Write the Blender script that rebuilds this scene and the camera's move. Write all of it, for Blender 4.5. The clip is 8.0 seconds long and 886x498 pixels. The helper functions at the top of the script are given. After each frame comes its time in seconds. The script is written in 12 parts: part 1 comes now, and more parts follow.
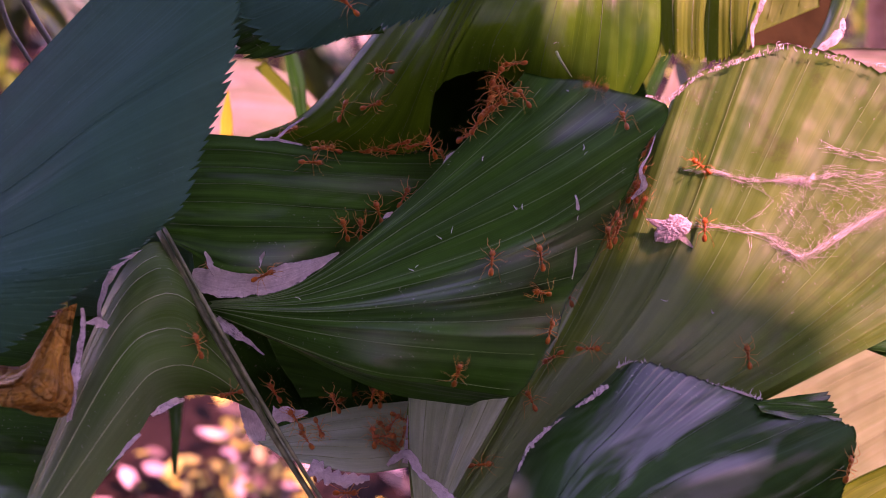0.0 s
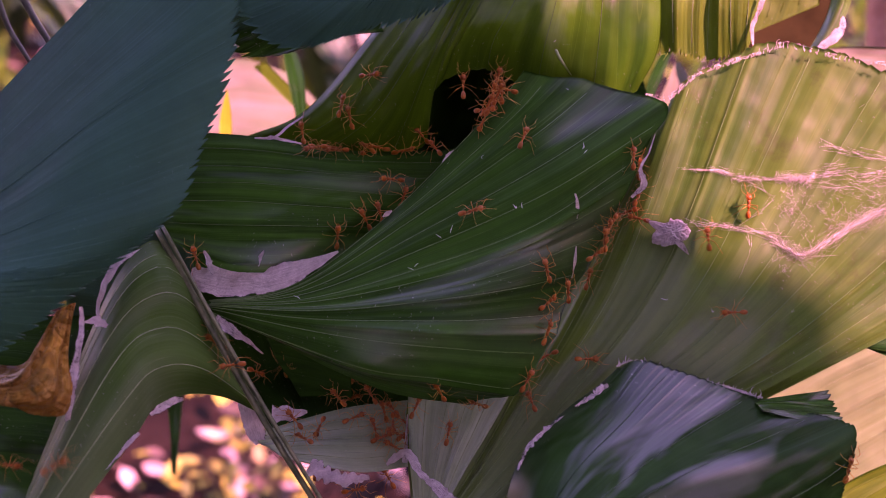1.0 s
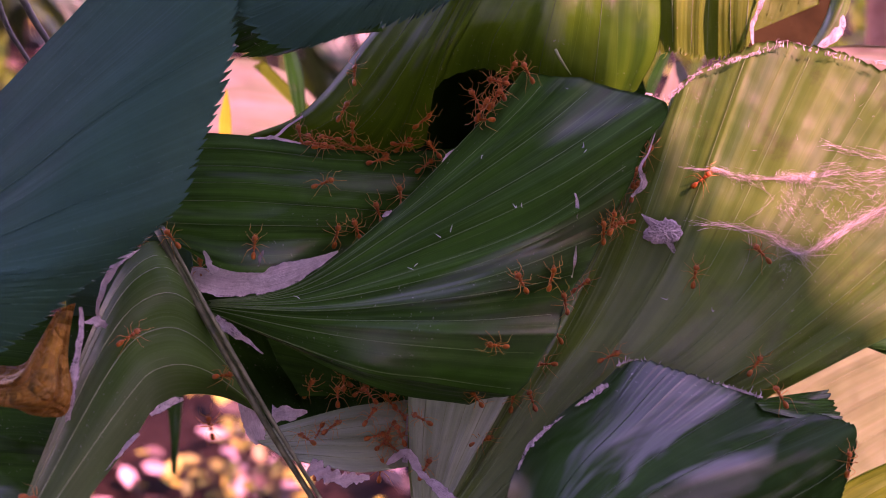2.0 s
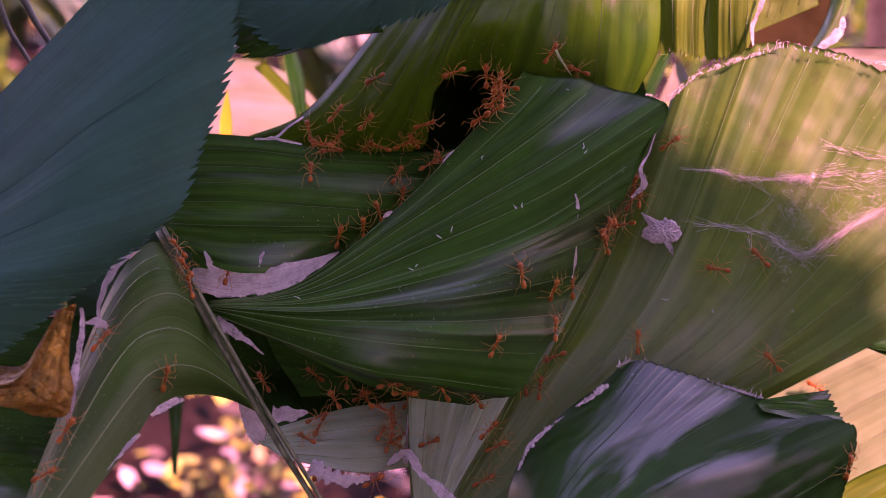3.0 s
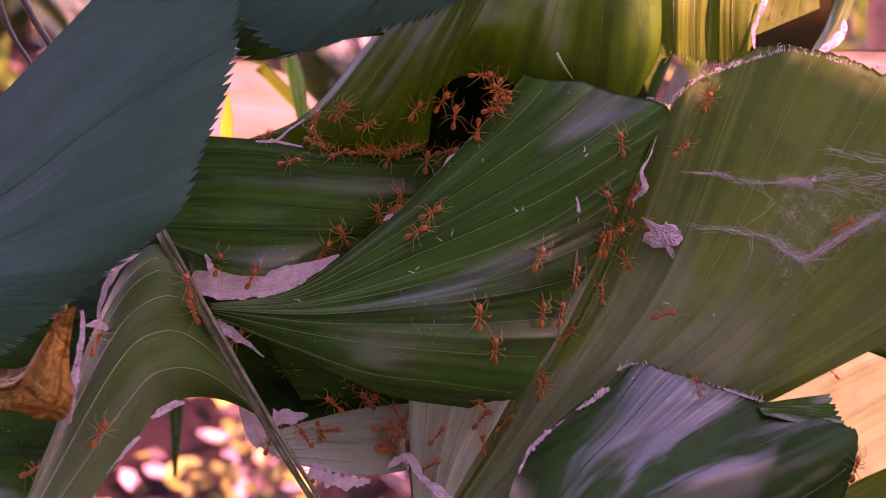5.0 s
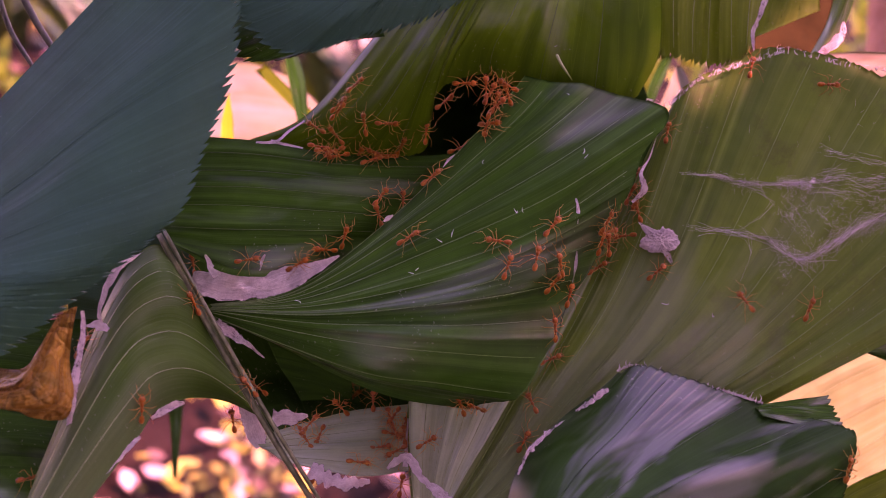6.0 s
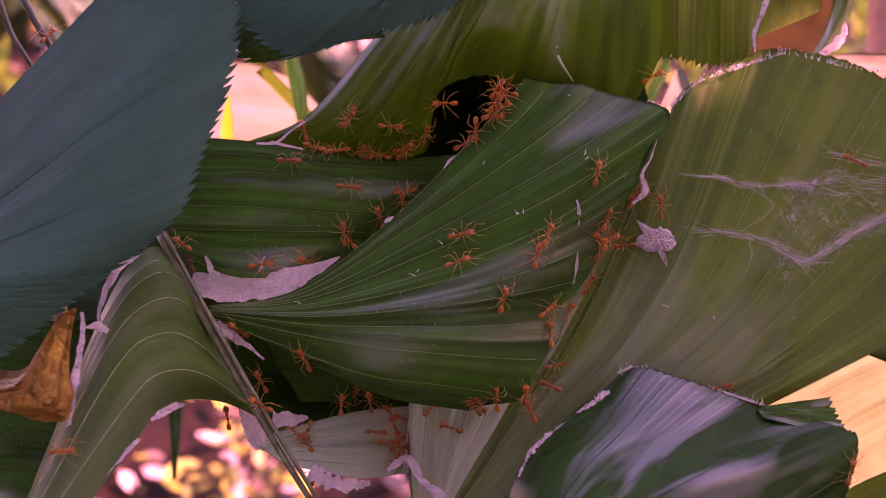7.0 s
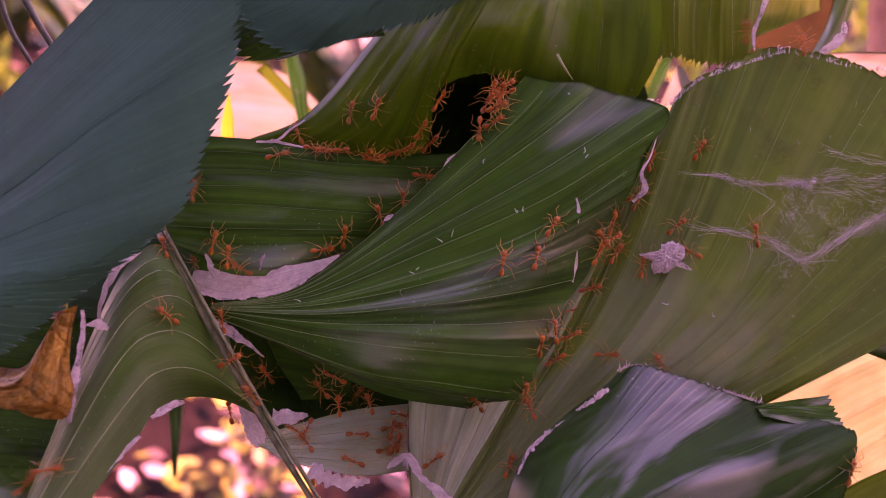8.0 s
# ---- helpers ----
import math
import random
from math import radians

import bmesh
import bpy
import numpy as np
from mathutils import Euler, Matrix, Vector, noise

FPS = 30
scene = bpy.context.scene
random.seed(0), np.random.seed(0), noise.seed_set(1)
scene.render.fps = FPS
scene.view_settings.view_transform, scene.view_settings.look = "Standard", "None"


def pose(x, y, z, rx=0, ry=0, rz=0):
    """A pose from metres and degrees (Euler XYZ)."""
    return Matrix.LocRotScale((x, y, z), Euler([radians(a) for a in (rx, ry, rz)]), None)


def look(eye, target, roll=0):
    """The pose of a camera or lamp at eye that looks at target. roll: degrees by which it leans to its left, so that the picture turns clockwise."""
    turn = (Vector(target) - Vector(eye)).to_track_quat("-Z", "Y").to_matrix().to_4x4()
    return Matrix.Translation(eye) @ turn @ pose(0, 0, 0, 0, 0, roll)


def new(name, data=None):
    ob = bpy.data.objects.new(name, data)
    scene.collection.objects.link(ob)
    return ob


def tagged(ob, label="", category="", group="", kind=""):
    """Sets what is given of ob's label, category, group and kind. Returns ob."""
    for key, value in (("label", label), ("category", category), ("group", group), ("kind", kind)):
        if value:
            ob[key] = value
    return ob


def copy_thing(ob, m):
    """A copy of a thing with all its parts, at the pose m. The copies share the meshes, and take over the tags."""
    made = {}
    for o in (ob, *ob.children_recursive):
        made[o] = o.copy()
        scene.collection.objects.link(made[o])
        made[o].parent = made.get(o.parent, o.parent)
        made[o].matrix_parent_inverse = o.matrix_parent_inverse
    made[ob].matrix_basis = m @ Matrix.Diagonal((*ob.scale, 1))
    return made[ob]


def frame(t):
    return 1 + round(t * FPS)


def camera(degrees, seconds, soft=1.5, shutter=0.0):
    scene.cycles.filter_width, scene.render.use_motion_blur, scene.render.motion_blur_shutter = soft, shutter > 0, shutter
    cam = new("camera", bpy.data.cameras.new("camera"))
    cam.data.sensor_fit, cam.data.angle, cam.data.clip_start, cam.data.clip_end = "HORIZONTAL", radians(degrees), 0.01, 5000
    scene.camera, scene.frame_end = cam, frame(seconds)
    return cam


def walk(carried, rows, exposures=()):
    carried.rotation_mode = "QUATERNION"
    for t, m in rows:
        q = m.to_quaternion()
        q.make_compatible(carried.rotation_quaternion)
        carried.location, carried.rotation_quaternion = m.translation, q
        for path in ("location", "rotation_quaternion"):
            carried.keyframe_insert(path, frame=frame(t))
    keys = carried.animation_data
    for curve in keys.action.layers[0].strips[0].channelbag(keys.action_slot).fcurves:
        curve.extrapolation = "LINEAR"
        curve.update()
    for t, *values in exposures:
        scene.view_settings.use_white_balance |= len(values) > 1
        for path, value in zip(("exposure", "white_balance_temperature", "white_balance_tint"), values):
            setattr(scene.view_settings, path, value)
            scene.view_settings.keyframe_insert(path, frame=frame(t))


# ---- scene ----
# The nest frame: millimetres, x right, y away from the camera, z up, tipped forward with the camera.
from mathutils.bvhtree import BVHTree

TIP = 25.0
NEST = pose(0, -0.2438 * math.cos(radians(TIP)), 1.0 + 0.2438 * math.sin(radians(TIP)), -TIP) @ Matrix.Translation((0, 0.2438, 0))
FOCUS = 0.2438


def nest(x, y, z):
    """A place of the nest frame, given in millimetres, in the world."""
    return NEST @ Vector((x * 0.001, y * 0.001, z * 0.001))


cam = camera(50, 8.0, soft=0.75, shutter=0.5)
cam.data.dof.use_dof = True
cam.data.dof.focus_distance = 0.245
cam.data.dof.aperture_fstop = 12.0


def eye(dx, dy, dz, pan=0.0, tilt=0.0, roll=0.0):
    """The camera's pose: its shift in the nest frame in millimetres and its small turns in degrees."""
    return NEST @ Matrix.Translation((dx * 0.001, dy * 0.001 - FOCUS, dz * 0.001)) @ pose(0, 0, 0, 90 + tilt, roll, pan)


PATH = [
    (0.0, eye(0, 0, 0)),
    (0.5, eye(0.07, 0.66, -0.08, 0.020, -0.030, 0.045)),
    (1.0, eye(0.04, 0.48, -0.40, -0.020, 0.020, 0.035)),
    (1.5, eye(0.05, 0.74, -0.14, -0.044, -0.089, 0.104)),
    (3.0, eye(-0.01, 0.36, -0.11, -0.013, -0.020, 0.101)),
    (3.5, eye(0.02, 0.70, -0.04, 0.010, -0.043, 0.068)),
    (4.0, eye(-0.13, 0.46, 0.26, -0.014, -0.029, 0.000)),
    (4.4, eye(-0.13, 0.60, 0.26, 0.000, -0.020, 0.020)),
    (4.5, eye(0.87, 5.48, 0.09, 0.653, -0.011, 0.280)),
    (4.6, eye(0.30, 2.60, 0.15, 0.300, 0.020, 0.130)),
    (4.7, eye(0.10, 1.20, 0.15, 0.100, 0.050, 0.050)),
    (6.0, eye(0.10, 0.05, 0.07, 0.045, 0.179, -0.063)),
    (6.5, eye(-0.07, 1.20, 0.42, 0.038, 0.264, -0.135)),
    (7.0, eye(-0.18, 0.62, 0.24, 0.012, 0.224, -0.099)),
    (7.5, eye(0.20, 1.88, 0.08, 0.199, 0.178, -0.083)),
    (8.0, eye(0.04, 0.25, 0.10, 0.047, 0.142, -0.133)),
]
walk(cam, PATH, exposures=[(0.0, 1.75, 8000, 112), (3.5, 1.90, 8200, 114), (4.5, 2.12, 8800, 121), (6.5, 2.19, 9300, 126), (8.0, 2.24, 9500, 127)])

# Sun and sky: the sun stands high behind the camera's right shoulder.
SUN = (NEST.to_3x3() @ Vector((0.66, -0.50, 0.56))).normalized()
world = bpy.data.worlds.new("sky")
scene.world = world
world.use_nodes = True
sky = world.node_tree.nodes.new("ShaderNodeTexSky")
sky.sky_type, sky.sun_disc = "NISHITA", False
sky.dust_density, sky.ozone_density = 0.4, 2.2
sky.sun_elevation = math.asin(SUN.z)
sky.sun_rotation = math.atan2(SUN.x, SUN.y)
background = world.node_tree.nodes["Background"]
background.inputs["Strength"].default_value = 0.23
world.node_tree.links.new(sky.outputs[0], background.inputs[0])
sun = new("sun", bpy.data.lights.new("sun", "SUN"))
sun.data.energy, sun.data.angle, sun.data.color = 5.0, radians(0.55), (1.0, 0.58, 0.64)
sun.matrix_world = look(SUN * 5, (0, 0, 0))


# ---- materials ----
def shader(name):
    mat = bpy.data.materials.new(name)
    mat.use_nodes = True
    tree = mat.node_tree
    tree.nodes.clear()
    out = tree.nodes.new("ShaderNodeOutputMaterial")

    def node(kind, **inputs):
        n = tree.nodes.new("ShaderNode" + kind)
        for key, value in inputs.items():
            socket = n.inputs[int(key[1:])] if key[0] == "_" and key[1:].isdigit() else n.inputs[key.replace("_", " ")]
            if hasattr(value, "is_output"):
                tree.links.new(value, socket)
            else:
                socket.default_value = value
        return n

    return mat, tree, node, out


def ramp(node, fac, *stops):
    n = node("ValToRGB", Fac=fac)
    while len(n.color_ramp.elements) < len(stops):
        n.color_ramp.elements.new(0.5)
    for e, (at, c) in zip(n.color_ramp.elements, stops):
        e.position = at
        e.color = (*c, 1) if isinstance(c, tuple) else (c, c, c, 1)
    return n.outputs["Color"]


def mixed(node, fac, a, b, blend="MIX"):
    n = node("MixRGB", Fac=fac, Color1=a, Color2=b)
    n.blend_type = blend
    return n.outputs[0]


def math_node(node, op, a, b=0.0):
    n = node("Math", _0=a, _1=b)
    n.operation = op
    return n.outputs[0]


def leaf_material(name, dark, light, vein, rough=0.36, through_light=0.3, glow=(0.30, 0.42, 0.04), ribs=90.0, blotch=0.0, coat=0.0, relief=0.13, swells=0.5, cracks=0.0, shine=0.25, streak=0.18, sheen_scale=(2.2, 4.5), cover=0.45, base_sheen=0.0, sheen_pale=0.45, sheen_tint=(0.27, 0.28, 0.23), coat_ior=1.5, dusty=0.5, side_sheen=0.0, end_sheen=0.0, crumple=0.0):
    """A palm leaf: parallel veins along u, cloudy colour, dust specks, a waxy gloss, sheen placed by hand along u and
    v, and some light let through.
    """
    mat, tree, node, out = shader(name)
    uv = node("UVMap").outputs[0]
    xyz = node("SeparateXYZ", Vector=uv)
    u, v = xyz.outputs[0], xyz.outputs[1]
    place = node("TexCoord").outputs["Object"]
    along = node("CombineXYZ", X=math_node(node, "MULTIPLY", u, 1.3), Y=math_node(node, "MULTIPLY", v, ribs)).outputs[0]
    fine = node("TexNoise", Vector=along, Scale=1.0, Detail=3.0, Roughness=0.6).outputs[0]
    wide = node("CombineXYZ", X=math_node(node, "MULTIPLY", u, 0.8), Y=math_node(node, "MULTIPLY", v, ribs * 0.16)).outputs[0]
    broad = node("TexNoise", Vector=wide, Scale=1.0, Detail=2.0).outputs[0]
    cloud = node("TexNoise", Vector=place, Scale=45.0, Detail=4.0, Roughness=0.6).outputs[0]
    grain = node("TexNoise", Vector=place, Scale=900.0, Detail=3.0).outputs[0]
    hairline = node("CombineXYZ", X=math_node(node, "MULTIPLY", u, 0.5), Y=math_node(node, "MULTIPLY", v, ribs * 0.35)).outputs[0]
    lines = node("TexNoise", Vector=hairline, Scale=1.0, Detail=0.0).outputs[0]
    rib = ramp(node, math_node(node, "ABSOLUTE", math_node(node, "SUBTRACT", lines, 0.5)), (0.0, 1.0), (0.012, 0.0))
    body = mixed(node, ramp(node, broad, (0.36, 0.0), (0.62, 1.0)), (*dark, 1), (*light, 1))
    body = mixed(node, ramp(node, cloud, (0.35, 0.0), (0.75, 0.6)), body, (dark[0] * 0.7, dark[1] * 0.75, dark[2] * 0.8, 1))
    body = mixed(node, math_node(node, "MULTIPLY", ramp(node, fine, (0.45, 0.0), (0.75, 1.0)), streak), body, (*vein, 1))
    body = mixed(node, math_node(node, "MULTIPLY", rib, 0.22), body, (*vein, 1))
    if cracks:
        thin = node("CombineXYZ", X=math_node(node, "MULTIPLY", u, 0.35), Y=math_node(node, "MULTIPLY", v, ribs * 0.5), Z=3.0).outputs[0]
        split = node("TexNoise", Vector=thin, Scale=1.0, Detail=0.0).outputs[0]
        line = ramp(node, math_node(node, "ABSOLUTE", math_node(node, "SUBTRACT", split, 0.5)), (0.0, 1.0), (0.008, 0.0))
        body = mixed(node, math_node(node, "MULTIPLY", line, cracks), body, (dark[0] * 0.35, dark[1] * 0.35, dark[2] * 0.5, 1))
    ragged = mixed(node, 0.002, place, node("TexNoise", Vector=place, Scale=1500.0, Detail=2.0).outputs[1], "ADD")
    specks = node("TexVoronoi", Vector=ragged, Scale=600.0)
    mask = node("TexNoise", Vector=place, Scale=28.0, Detail=2.0).outputs[0]
    dust = math_node(node, "MULTIPLY", ramp(node, specks.outputs["Distance"], (0.08, 1.0), (0.14, 0.0)), ramp(node, mask, (0.50, 0.0), (0.62, dusty)))
    body = mixed(node, dust, body, (0.45, 0.46, 0.34, 1))
    if blotch:
        patches = node("TexNoise", Vector=place, Scale=70.0, Detail=6.0, Roughness=0.75).outputs[0]
        body = mixed(node, math_node(node, "MULTIPLY", ramp(node, patches, (0.56, 0.0), (0.66, 1.0)), blotch), body, (0.06, 0.075, 0.02, 1))
    # where sky sheen is laid on: noise patches over the blade
    film = node("CombineXYZ", X=math_node(node, "MULTIPLY", u, sheen_scale[0]), Y=math_node(node, "MULTIPLY", v, sheen_scale[1]), Z=math_node(node, "MULTIPLY", node("ObjectInfo").outputs["Random"], 40.0)).outputs[0]
    sheen_map = node("TexNoise", Vector=film, Scale=1.0, Detail=3.0, Roughness=0.55, Distortion=0.6).outputs[0]
    # shifts the painted sheen towards the base, the last rib or the end
    if base_sheen:
        sheen_map = math_node(node, "ADD", sheen_map, math_node(node, "MULTIPLY", math_node(node, "SUBTRACT", 0.5, u), base_sheen))
    if side_sheen:
        sheen_map = math_node(node, "ADD", sheen_map, math_node(node, "MULTIPLY", math_node(node, "SUBTRACT", v, 0.6), side_sheen))
    if end_sheen:
        sheen_map = math_node(node, "ADD", sheen_map, math_node(node, "MULTIPLY", math_node(node, "SUBTRACT", u, 0.62), end_sheen))
    there = ramp(node, sheen_map, (cover, 0.0), (cover + 0.14, 1.0))
    # paints the sheen's paleness into the leaf colour
    if base_sheen or end_sheen:
        body = mixed(node, math_node(node, "MULTIPLY", there, sheen_pale), body, (*sheen_tint, 1))
    waxy = math_node(node, "MULTIPLY", there, coat)
    height = math_node(node, "ADD", math_node(node, "MULTIPLY", fine, 0.7), math_node(node, "ADD", math_node(node, "MULTIPLY", rib, 0.25), math_node(node, "MULTIPLY", grain, 0.12)))
    swell = node("TexNoise", Vector=place, Scale=48.0, Detail=2.0, Roughness=0.5).outputs[0]
    rolling = node("Bump", Strength=swells, Distance=0.0040, Height=swell).outputs[0]
    if crumple:
        creased = node("TexVoronoi", Vector=mixed(node, 0.006, place, node("TexNoise", Vector=place, Scale=160.0, Detail=3.0).outputs[1], "ADD"), Scale=230.0)
        creased.feature = "DISTANCE_TO_EDGE"
        rolling = node("Bump", Strength=crumple, Distance=0.0045, Height=creased.outputs["Distance"], Normal=rolling).outputs[0]
    bump = node("Bump", Strength=relief, Distance=0.0005, Height=height, Normal=rolling).outputs[0]
    gloss = math_node(node, "ADD", rough - 0.1, math_node(node, "MULTIPLY", cloud, 0.25))
    skin = node("BsdfPrincipled", Base_Color=body, Roughness=gloss, Normal=bump, Coat_Weight=waxy, Coat_Roughness=0.30)
    skin.inputs["Specular IOR Level"].default_value = shine
    skin.inputs["Coat IOR"].default_value = coat_ior
    lit = node("BsdfTranslucent", Color=mixed(node, 0.5, body, (*glow, 1)), Normal=bump)
    tree.links.new(node("MixShader", Fac=through_light, _1=skin.outputs[0], _2=lit.outputs[0]).outputs[0], out.inputs[0])
    return mat


def plain_material(name, one, two, rough=0.6, scale=300.0, relief=0.3, depth=0.0004, sheer=0.0, metal=0.0, holes=0.0, coat=0.0):
    """A surface of two mingled colours with grain; sheer lets light through, holes opens it like a web."""
    mat, tree, node, out = shader(name)
    place = node("TexCoord").outputs["Object"]
    cloud = node("TexNoise", Vector=place, Scale=scale, Detail=5.0, Roughness=0.65).outputs[0]
    colour = mixed(node, ramp(node, cloud, (0.35, 0.0), (0.65, 1.0)), (*one, 1), (*two, 1))
    grain = node("TexNoise", Vector=place, Scale=scale * 4, Detail=4.0).outputs[0]
    bump = node("Bump", Strength=relief, Distance=depth, Height=math_node(node, "ADD", cloud, math_node(node, "MULTIPLY", grain, 0.5))).outputs[0]
    skin = node("BsdfPrincipled", Base_Color=colour, Roughness=rough, Metallic=metal, Normal=bump, Coat_Weight=coat)
    skin.inputs["Specular IOR Level"].default_value = 0.08 if rough > 0.8 else 0.5
    final = skin.outputs[0]
    if sheer:
        lit = node("BsdfTranslucent", Color=colour)
        final = node("MixShader", Fac=sheer, _1=final, _2=lit.outputs[0]).outputs[0]
    if holes:
        strands = node("TexNoise", Vector=place, Scale=scale * 1.5, Detail=6.0, Roughness=0.8).outputs[0]
        gap = ramp(node, strands, (holes - 0.08, 1.0), (holes + 0.08, 0.0))
        final = node("MixShader", Fac=gap, _1=final, _2=node("BsdfTransparent").outputs[0]).outputs[0]
    tree.links.new(final, out.inputs[0])
    return mat


LEAF_BLUE = leaf_material("waxy blue-green leaf", (0.003, 0.102, 0.068), (0.006, 0.138, 0.094), (0.02, 0.19, 0.13), rough=0.50, ribs=80, shine=0.11, dusty=0.3, swells=0.3, streak=0.3, relief=0.25)
LEAF_MID = leaf_material("translucent green leaf", (0.010, 0.076, 0.004), (0.060, 0.205, 0.006), (0.12, 0.27, 0.02), rough=0.38, ribs=80, shine=0.06, coat=0.9, coat_ior=1.6, cover=0.50, sheen_scale=(1.4, 5.0), through_light=0.3)
LEAF_DEEP = leaf_material("deep glossy green leaf", (0.002, 0.046, 0.007), (0.005, 0.075, 0.012), (0.03, 0.13, 0.05), rough=0.34, ribs=40, coat=1.0, coat_ior=1.7, cover=0.46, swells=0.8, relief=0.10, shine=0.06, through_light=0.12, sheen_scale=(1.8, 6.0))
# sky sheen placed towards its last rib
LEAF_GREEN = leaf_material("deep green leaf", (0.002, 0.046, 0.005), (0.009, 0.118, 0.013), (0.08, 0.25, 0.06), rough=0.40, ribs=110, shine=0.04, coat=1.0, coat_ior=1.75, through_light=0.10, cover=0.50, sheen_scale=(1.3, 2.6), side_sheen=0.2, streak=0.14, relief=0.15)
# shaded copy of the green leaf: the gaps' darkness put in its colour
LEAF_SHADED = leaf_material("green leaf with shade in its colour", (0.003, 0.042, 0.005), (0.009, 0.085, 0.009), (0.03, 0.12, 0.03), rough=0.6, ribs=60, shine=0.03, through_light=0.05)
# sky sheen painted along its last rib and its end
LEAF_FRONT = leaf_material("deep green leaf with painted sheen", (0.002, 0.048, 0.005), (0.008, 0.120, 0.013), (0.09, 0.26, 0.07), rough=0.40, ribs=110, shine=0.05, coat=1.0, coat_ior=1.62, through_light=0.10, cover=0.50, sheen_scale=(1.5, 3.2), side_sheen=0.14, end_sheen=0.17, sheen_pale=0.04, streak=0.13, relief=0.14)
# pale sky sheen painted into its base half
LEAF_PALE = leaf_material("pale green leaf underside", (0.030, 0.132, 0.009), (0.096, 0.228, 0.022), (0.27, 0.40, 0.09), rough=0.40, ribs=130, blotch=0.5, coat=0.9, cracks=0.5, shine=0.34, base_sheen=0.5, cover=0.45, sheen_pale=0.4, sheen_tint=(0.16, 0.25, 0.11), streak=0.16, relief=0.2)
LEAF_ASH = leaf_material("ashen pale green leaf", (0.23, 0.35, 0.16), (0.36, 0.48, 0.27), (0.48, 0.58, 0.36), rough=0.40, ribs=50, coat=0.8, coat_ior=1.6, shine=0.3, through_light=0.15, cracks=0.4)
# grey sheen painted into its base half
LEAF_SAGE = leaf_material("dull sage green leaf", (0.018, 0.098, 0.012), (0.040, 0.145, 0.026), (0.18, 0.30, 0.12), rough=0.40, ribs=50, coat=0.15, streak=0.12, through_light=0.2, swells=0.15, sheen_scale=(0.8, 1.2), base_sheen=0.5, sheen_pale=0.12, shine=0.10)
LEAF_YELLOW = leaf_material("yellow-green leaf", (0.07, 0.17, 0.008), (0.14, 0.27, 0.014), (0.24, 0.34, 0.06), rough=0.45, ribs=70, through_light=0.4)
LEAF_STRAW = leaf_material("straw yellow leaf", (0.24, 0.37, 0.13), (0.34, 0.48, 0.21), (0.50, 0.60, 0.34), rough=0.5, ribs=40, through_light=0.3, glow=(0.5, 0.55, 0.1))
DRY = leaf_material("dried brown leaf", (0.32, 0.125, 0.008), (0.66, 0.33, 0.03), (0.74, 0.48, 0.14), rough=0.42, ribs=30, through_light=0.3, glow=(0.7, 0.3, 0.02), relief=1.0, blotch=0.7, swells=1.0, streak=0.5, cracks=0.6, crumple=0.9)
STEM = plain_material("grey-green stalk", (0.045, 0.075, 0.020), (0.15, 0.18, 0.075), rough=0.45, scale=260, relief=0.4)
STEM_DARK = plain_material("dull brown-green stalk", (0.018, 0.028, 0.010), (0.055, 0.062, 0.030), rough=0.6, scale=260, relief=0.4)
ANT_SKIN = plain_material("amber ant skin", (0.38, 0.085, 0.005), (0.61, 0.175, 0.012), rough=0.34, scale=900, relief=0.15, depth=0.0001, sheer=0.22)
ANT_LEG = plain_material("pale amber ant leg", (0.52, 0.19, 0.02), (0.74, 0.36, 0.07), rough=0.42, scale=900, relief=0.1, depth=0.0001, sheer=0.25)
ANT_EYE = plain_material("black ant eye", (0.01, 0.008, 0.006), (0.02, 0.015, 0.01), rough=0.25, scale=900)
SOIL = plain_material("brown soil", (0.010, 0.006, 0.005), (0.026, 0.016, 0.011), rough=0.9, scale=9, relief=0.8, depth=0.02)
VEIN = plain_material("pale leaf vein", (0.15, 0.25, 0.08), (0.27, 0.37, 0.15), rough=0.42, scale=400, relief=0.2)
VEIN_SOFT = plain_material("soft green leaf vein", (0.045, 0.150, 0.03), (0.095, 0.215, 0.06), rough=0.45, scale=400, relief=0.2)
VEIN_PALE = plain_material("pale green vein", (0.075, 0.20, 0.03), (0.15, 0.29, 0.06), rough=0.45, scale=400, relief=0.2)
VEIN_DIM = plain_material("dim leaf vein", (0.030, 0.095, 0.010), (0.055, 0.13, 0.02), rough=0.4, scale=400, relief=0.2)
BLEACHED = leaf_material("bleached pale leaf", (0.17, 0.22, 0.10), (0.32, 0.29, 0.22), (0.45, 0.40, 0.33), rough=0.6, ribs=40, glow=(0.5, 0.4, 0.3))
YELLOW = leaf_material("yellow grass blade", (0.62, 0.50, 0.02), (0.75, 0.62, 0.04), (0.7, 0.6, 0.1), rough=0.5, ribs=20, glow=(0.7, 0.6, 0.05))
BARK = plain_material("reddish bark", (0.34, 0.14, 0.09), (0.48, 0.22, 0.15), rough=0.85, scale=60, relief=0.8, depth=0.004)


